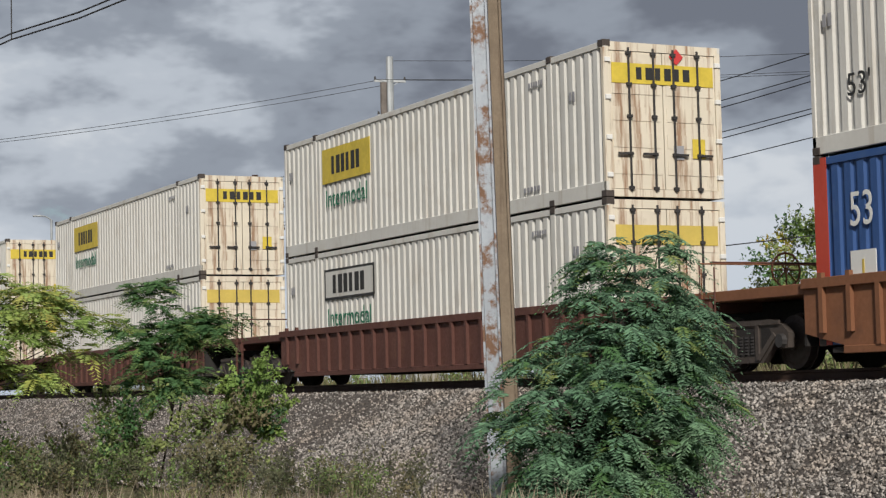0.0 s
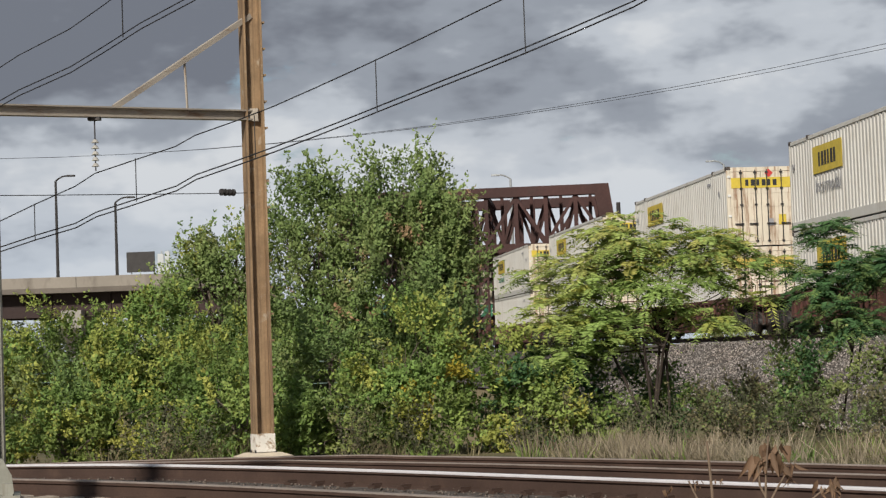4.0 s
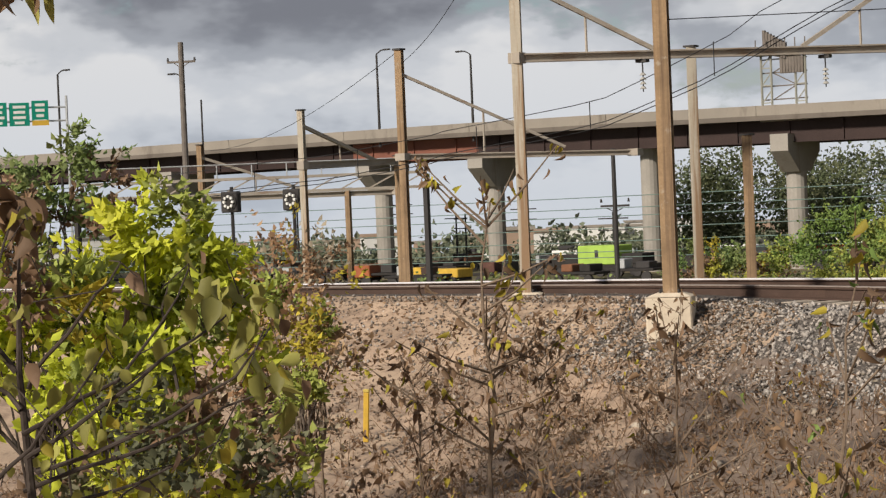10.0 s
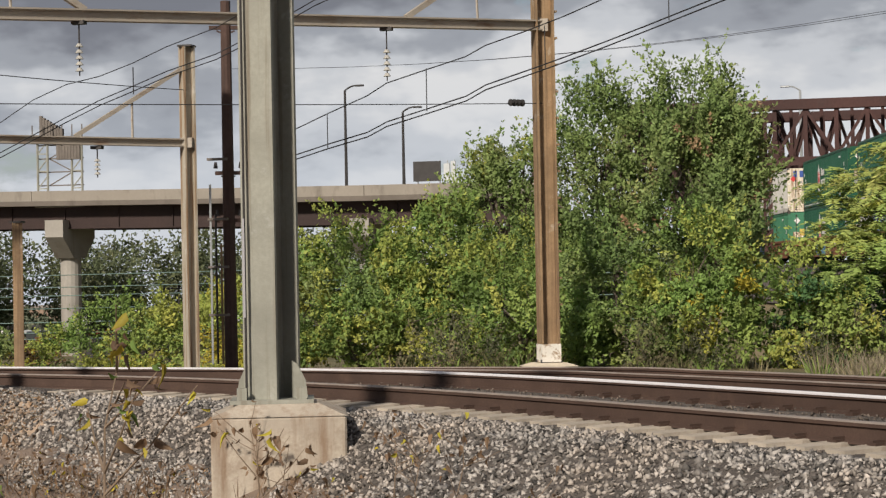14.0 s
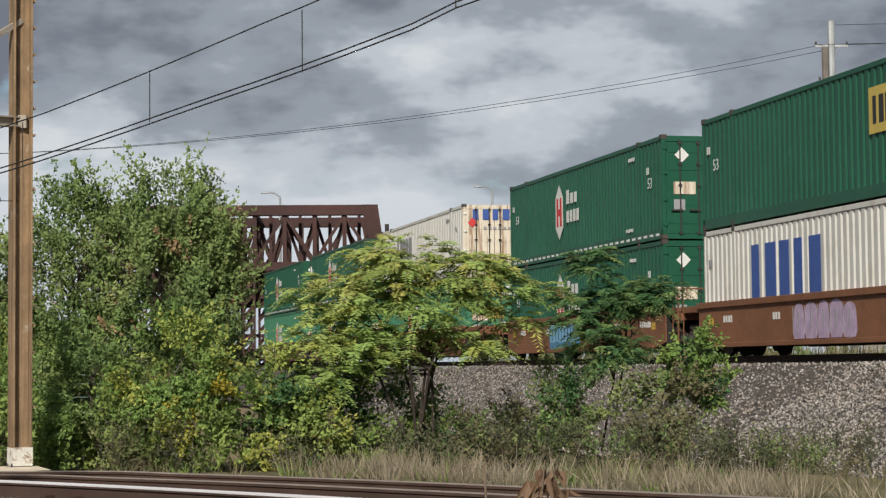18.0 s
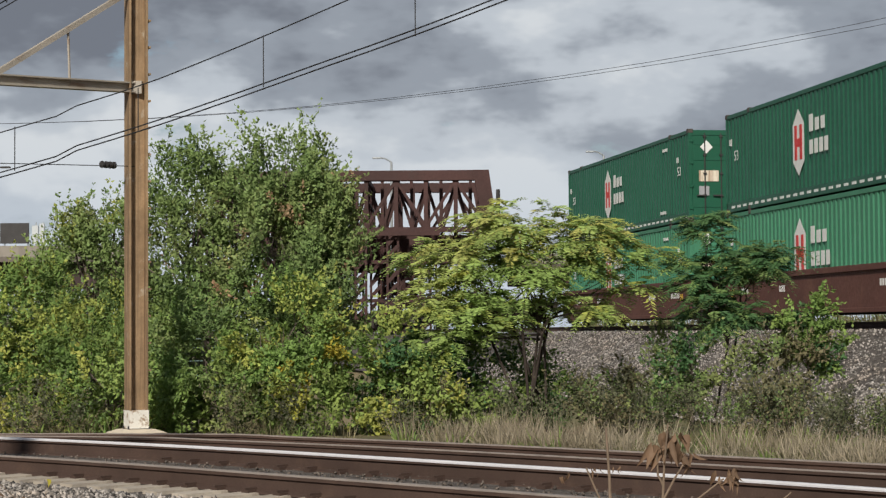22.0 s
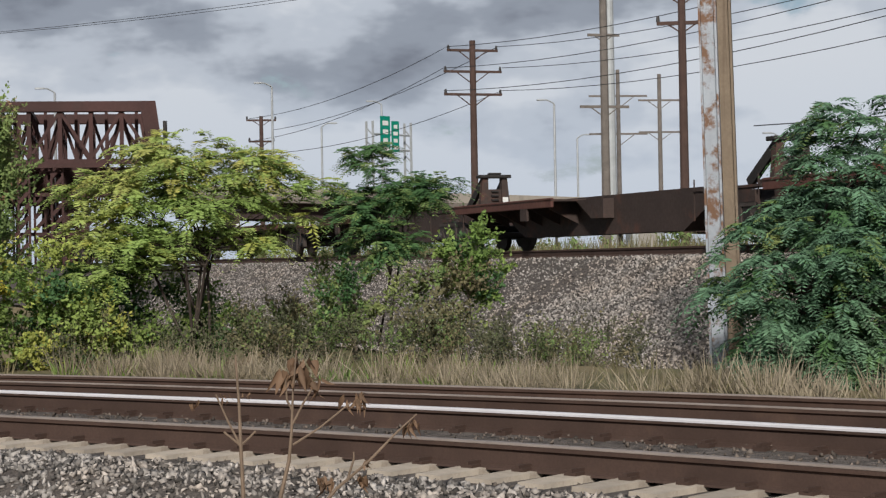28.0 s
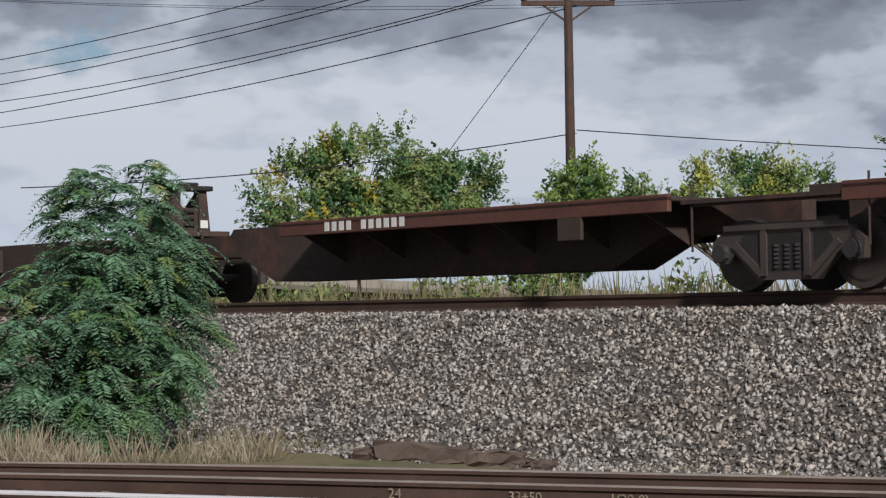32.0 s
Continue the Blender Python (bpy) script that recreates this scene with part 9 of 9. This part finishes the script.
# ---- ballast stones, ties and fastenings ----
def stones(name, P, size, mat, label, seed):
    rng = np.random.default_rng(seed)
    n = len(P)
    base = np.array([[1, 0, 0], [-0.5, 0.87, 0], [-0.5, -0.87, 0], [0, 0, 1], [0, 0, -1]], float)
    tri = np.array([[0, 1, 3], [1, 2, 3], [2, 0, 3], [1, 0, 4], [2, 1, 4], [0, 2, 4]])
    q = unit(rng.normal(size=(n, 4)))
    w, x, y, z = q.T
    Rm = np.stack([np.stack([1 - 2 * (y * y + z * z), 2 * (x * y - z * w), 2 * (x * z + y * w)], 1),
                   np.stack([2 * (x * y + z * w), 1 - 2 * (x * x + z * z), 2 * (y * z - x * w)], 1),
                   np.stack([2 * (x * z - y * w), 2 * (y * z + x * w), 1 - 2 * (x * x + y * y)], 1)], 1)
    sc = size[:, None] * rng.uniform(0.55, 1.15, (n, 3))
    V = base[None] * sc[:, None, :] + rng.normal(0, 0.22, (n, 5, 3)) * size[:, None, None]
    V = np.einsum("nij,nkj->nki", Rm, V) + P[:, None, :]
    T = tri[None] + (np.arange(n) * 5)[:, None, None]
    ob = fast_mesh(name, V.reshape(-1, 3), T.reshape(-1, 3), mat)
    return tagged(ob, label, "ballast", kind="stuff")


def near_stones():
    rng = np.random.default_rng(201)
    sel = np.where((LINE[:, 0] > -21) & (LINE[:, 0] < 7.5))[0]
    for nm, n, o0, o1, s0, s1, mat, lb in (("ballast_stones", 46000, -2.9, -0.62, 0.018, 0.044, M_STONE, "loose grey crushed stones on the near shoulder"),
                                          ("ballast_stones", 30000, -0.6, 7.4, 0.014, 0.028, M_STONE_BED, "crushed stones between and beside the rails")):
        i = rng.choice(sel, n)
        o = rng.uniform(o0, o1, n)
        P = LINE[i] + NRM[i] * o[:, None] + TAN[i] * rng.uniform(-0.15, 0.15, (n, 1))
        z = np.maximum(bed_z(o, LINE[i][:, 0]) - bank(LINE[i][:, 0], o), ground_z(P[:, 0], P[:, 1])) + rng.uniform(-0.012, 0.02, n) - np.where((o > -0.6) & (o < 0.05), 0.018, 0.0)
        if o0 < -1:
            keep = ~((np.abs(P[:, 0] - GX) < 0.6) & (np.abs(P[:, 1] - GY) < 0.45))
            keep &= rng.random(n) < np.interp(P[:, 0] + 0.8 * np.sin(P[:, 1] * 2.3), [-14.5, -9.5], [0.10, 1.0])
            P, z = P[keep], z[keep]
        stones(nm, np.column_stack([P, z]), rng.uniform(s0, s1, len(P)), mat, lb, 202)
    # scattered stones lower on the slope
    n = 34000
    x, y = rng.uniform(-19, -1, n), rng.uniform(8, 25, n)
    d = dist_near(x, y)
    ok = (d > np.where(x < -10, 0.8, 2.6)) & (d < 9) & (np.hypot(x, y) > 8) & (rng.random(n) < np.interp(d, [2.6, 5, 9], [1.0, 0.55, 0.25]))
    x, y = x[ok], y[ok]
    z = np.where(d[ok] < 3.4, np.maximum(ground_z(x, y), bed_z(-d[ok], x)), ground_z(x, y))
    stones("slope_stones", np.column_stack([x, y, z + 0.008]), rng.uniform(0.014, 0.042, len(x)), M_STONE_DRY, "dusty stones scattered down the slope", 203)
    # a few pale lumps of rubble
    x, y = rng.uniform(-17, -3, 400), rng.uniform(11, 23, 400)
    d = dist_near(x, y)
    ok = (d > 2.2) & (d < 7)
    x, y = x[ok][:90], y[ok][:90]
    stones("rubble", np.column_stack([x, y, ground_z(x, y) + 0.03]), rng.uniform(0.04, 0.10, len(x)), M_CONCRETE, "pale lumps of broken concrete on the slope", 204)


near_stones()


def bank_stones():
    rng = np.random.default_rng(211)
    prof = ([1.2, 1.35, 1.65, 2.4, 4.6, 5.4], [-0.215, -0.215, -0.27, -0.72, -1.82, -2.3])
    for nm, n, s0, s1 in (("bank_stones", 66000, -8.0, 26.0), ("bank_stones", 22000, -48.0, -8.0)):
        s = rng.uniform(s0, s1, n)
        e = rng.uniform(1.3, 5.8, n)
        P = FA + FD * s[:, None] + FN * e[:, None]
        z = np.maximum(1.47 + np.interp(e, *prof), ground_z(P[:, 0], P[:, 1])) + rng.uniform(-0.012, 0.025, n)
        stones(nm, np.column_stack([P, z]), rng.uniform(0.020, 0.052, n), M_STONE, "brown-grey crushed stones on the freight embankment", 212)


bank_stones()


def ties():
    bm = bmesh.new()
    add_box(bm, -0.13, 0.13, -1.30, 1.30, -0.16, 0.0)
    for v in bm.verts:
        if v.co.z > -0.01:
            v.co.x *= 0.85
    me = bpy.data.meshes.new("tie")
    bm.to_mesh(me)
    bm.free()
    me.materials.append(M_TIE)
    bm = bmesh.new()
    add_box(bm, -0.05, 0.05, -0.05, 0.05, 0.0, 0.035)
    add_box(bm, -0.018, 0.018, -0.085, 0.05, 0.03, 0.055)
    clip = bpy.data.meshes.new("rail_clip")
    bm.to_mesh(clip)
    bm.free()
    clip.materials.append(M_RAIL)
    arc = np.concatenate([[0], np.cumsum(np.linalg.norm(np.diff(LINE, axis=0), axis=1))])
    lo, hi = arc[np.abs(LINE[:, 0] + 16).argmin()], arc[np.abs(LINE[:, 0] - 9.5).argmin()]
    tracks = [o for o in bpy.data.objects if o.name.startswith("railway_track") and "curved" in o["label"]]
    for tr, o0, tilt in ((tracks[0], 0.0, 0.07), (tracks[1], 4.62, 0.0)):
        for s in np.arange(lo, hi, 0.455):
            p = np.array([np.interp(s, arc, LINE[:, 0]), np.interp(s, arc, LINE[:, 1])])
            j = int(np.abs(arc - s).argmin())
            n, t = NRM[j], TAN[j]
            ob = new("tie", me)
            ob.parent = tr
            c = p + n * (o0 + 0.755)
            ob.matrix_local = Matrix(((t[0], n[0], 0, c[0]), (t[1], n[1], 0, c[1]), (0, (tilt - float(bank(p[0], 1.51))) / 1.51, 1, -0.188 + tilt / 2 - float(bank(p[0], o0 + 0.755))), (0, 0, 0, 1)))
            if p[0] > -4.5:
                for r_, sg in ((0.0, -1), (0.0, 1), (1.51, -1), (1.51, 1)):
                    if o0 > 0 and sg > 0:
                        continue
                    k = new("rail_clip", clip)
                    k.parent = tr
                    q = p + n * (o0 + r_ + sg * 0.10)
                    k.matrix_local = Matrix(((t[0] * sg, n[0] * sg, 0, q[0]), (t[1] * sg, n[1] * sg, 0, q[1]), (0, 0, 1, -0.186 + tilt * r_ / 1.51 - float(bank(p[0], o0 + r_))), (0, 0, 0, 1)))
    ft = [o for o in bpy.data.objects if o.name.startswith("railway_track") and "freight" in o["label"]][0]
    bm = bmesh.new()
    add_box(bm, -0.12, 0.12, -1.30, 1.30, -0.17, 0.0)
    wt = bpy.data.meshes.new("tie")
    bm.to_mesh(wt)
    bm.free()
    wt.materials.append(M_WOODTIE)
    yaw = math.atan2(FD[1], FD[0])
    for s in np.arange(-45, 26, 0.53):
        p = freight(s)
        ob = new("tie", wt)
        ob.parent = ft
        ob.matrix_local = Matrix.Translation((p[0], p[1], 1.47 - 0.187)) @ Euler((0, 0, yaw)).to_matrix().to_4x4()
    # chalked figures on the far rail's web
    j = int(np.abs(LINE[:, 0] - 4.95).argmin())
    for txt, dj, sz in (("33+50", 0, 0.11), ("1(20-0)", 3, 0.11), ("24", -4, 0.12)):
        p = LINE[j + dj] + NRM[j + dj] * (4.62 - 0.035)
        t = TAN[j + dj]
        ob = new("chalk_mark", text_mesh(txt, sz, M_STRAW, "chalk_mark"))
        ob.parent = tracks[1]
        ob.matrix_local = Matrix.Translation((p[0], p[1], -0.105 - float(bank(p[0], 4.62)))) @ Euler((radians(90), 0, math.atan2(t[1], t[0]))).to_matrix().to_4x4()


ties()

# ---- what moves ----
def wheel_pose(loc, t):
    """A wheelset rolling under its car: turned about its axle by the way gone over its radius."""
    return Matrix.Translation(loc) @ Matrix.Rotation((train_s(t) / 0.447) % (2 * math.pi), 4, "Y")


def motions():
    for ob, u, dz in TRAIN:
        walk(ob, [(t, ride_pose(u, t, dz)) for t in (0.0, 4.0, 8.0, 12.0, 16.0, 20.0, 24.0, 26.0, 27.0, 28.0, 29.0, 30.0, 32.0)])
    for ws in WHEELS:
        if ws.parent.name.startswith("spine_car"):
            loc = tuple(ws.location)
            walk(ws, [(k / 30, wheel_pose(loc, k / 30)) for k in range(961)])


motions()
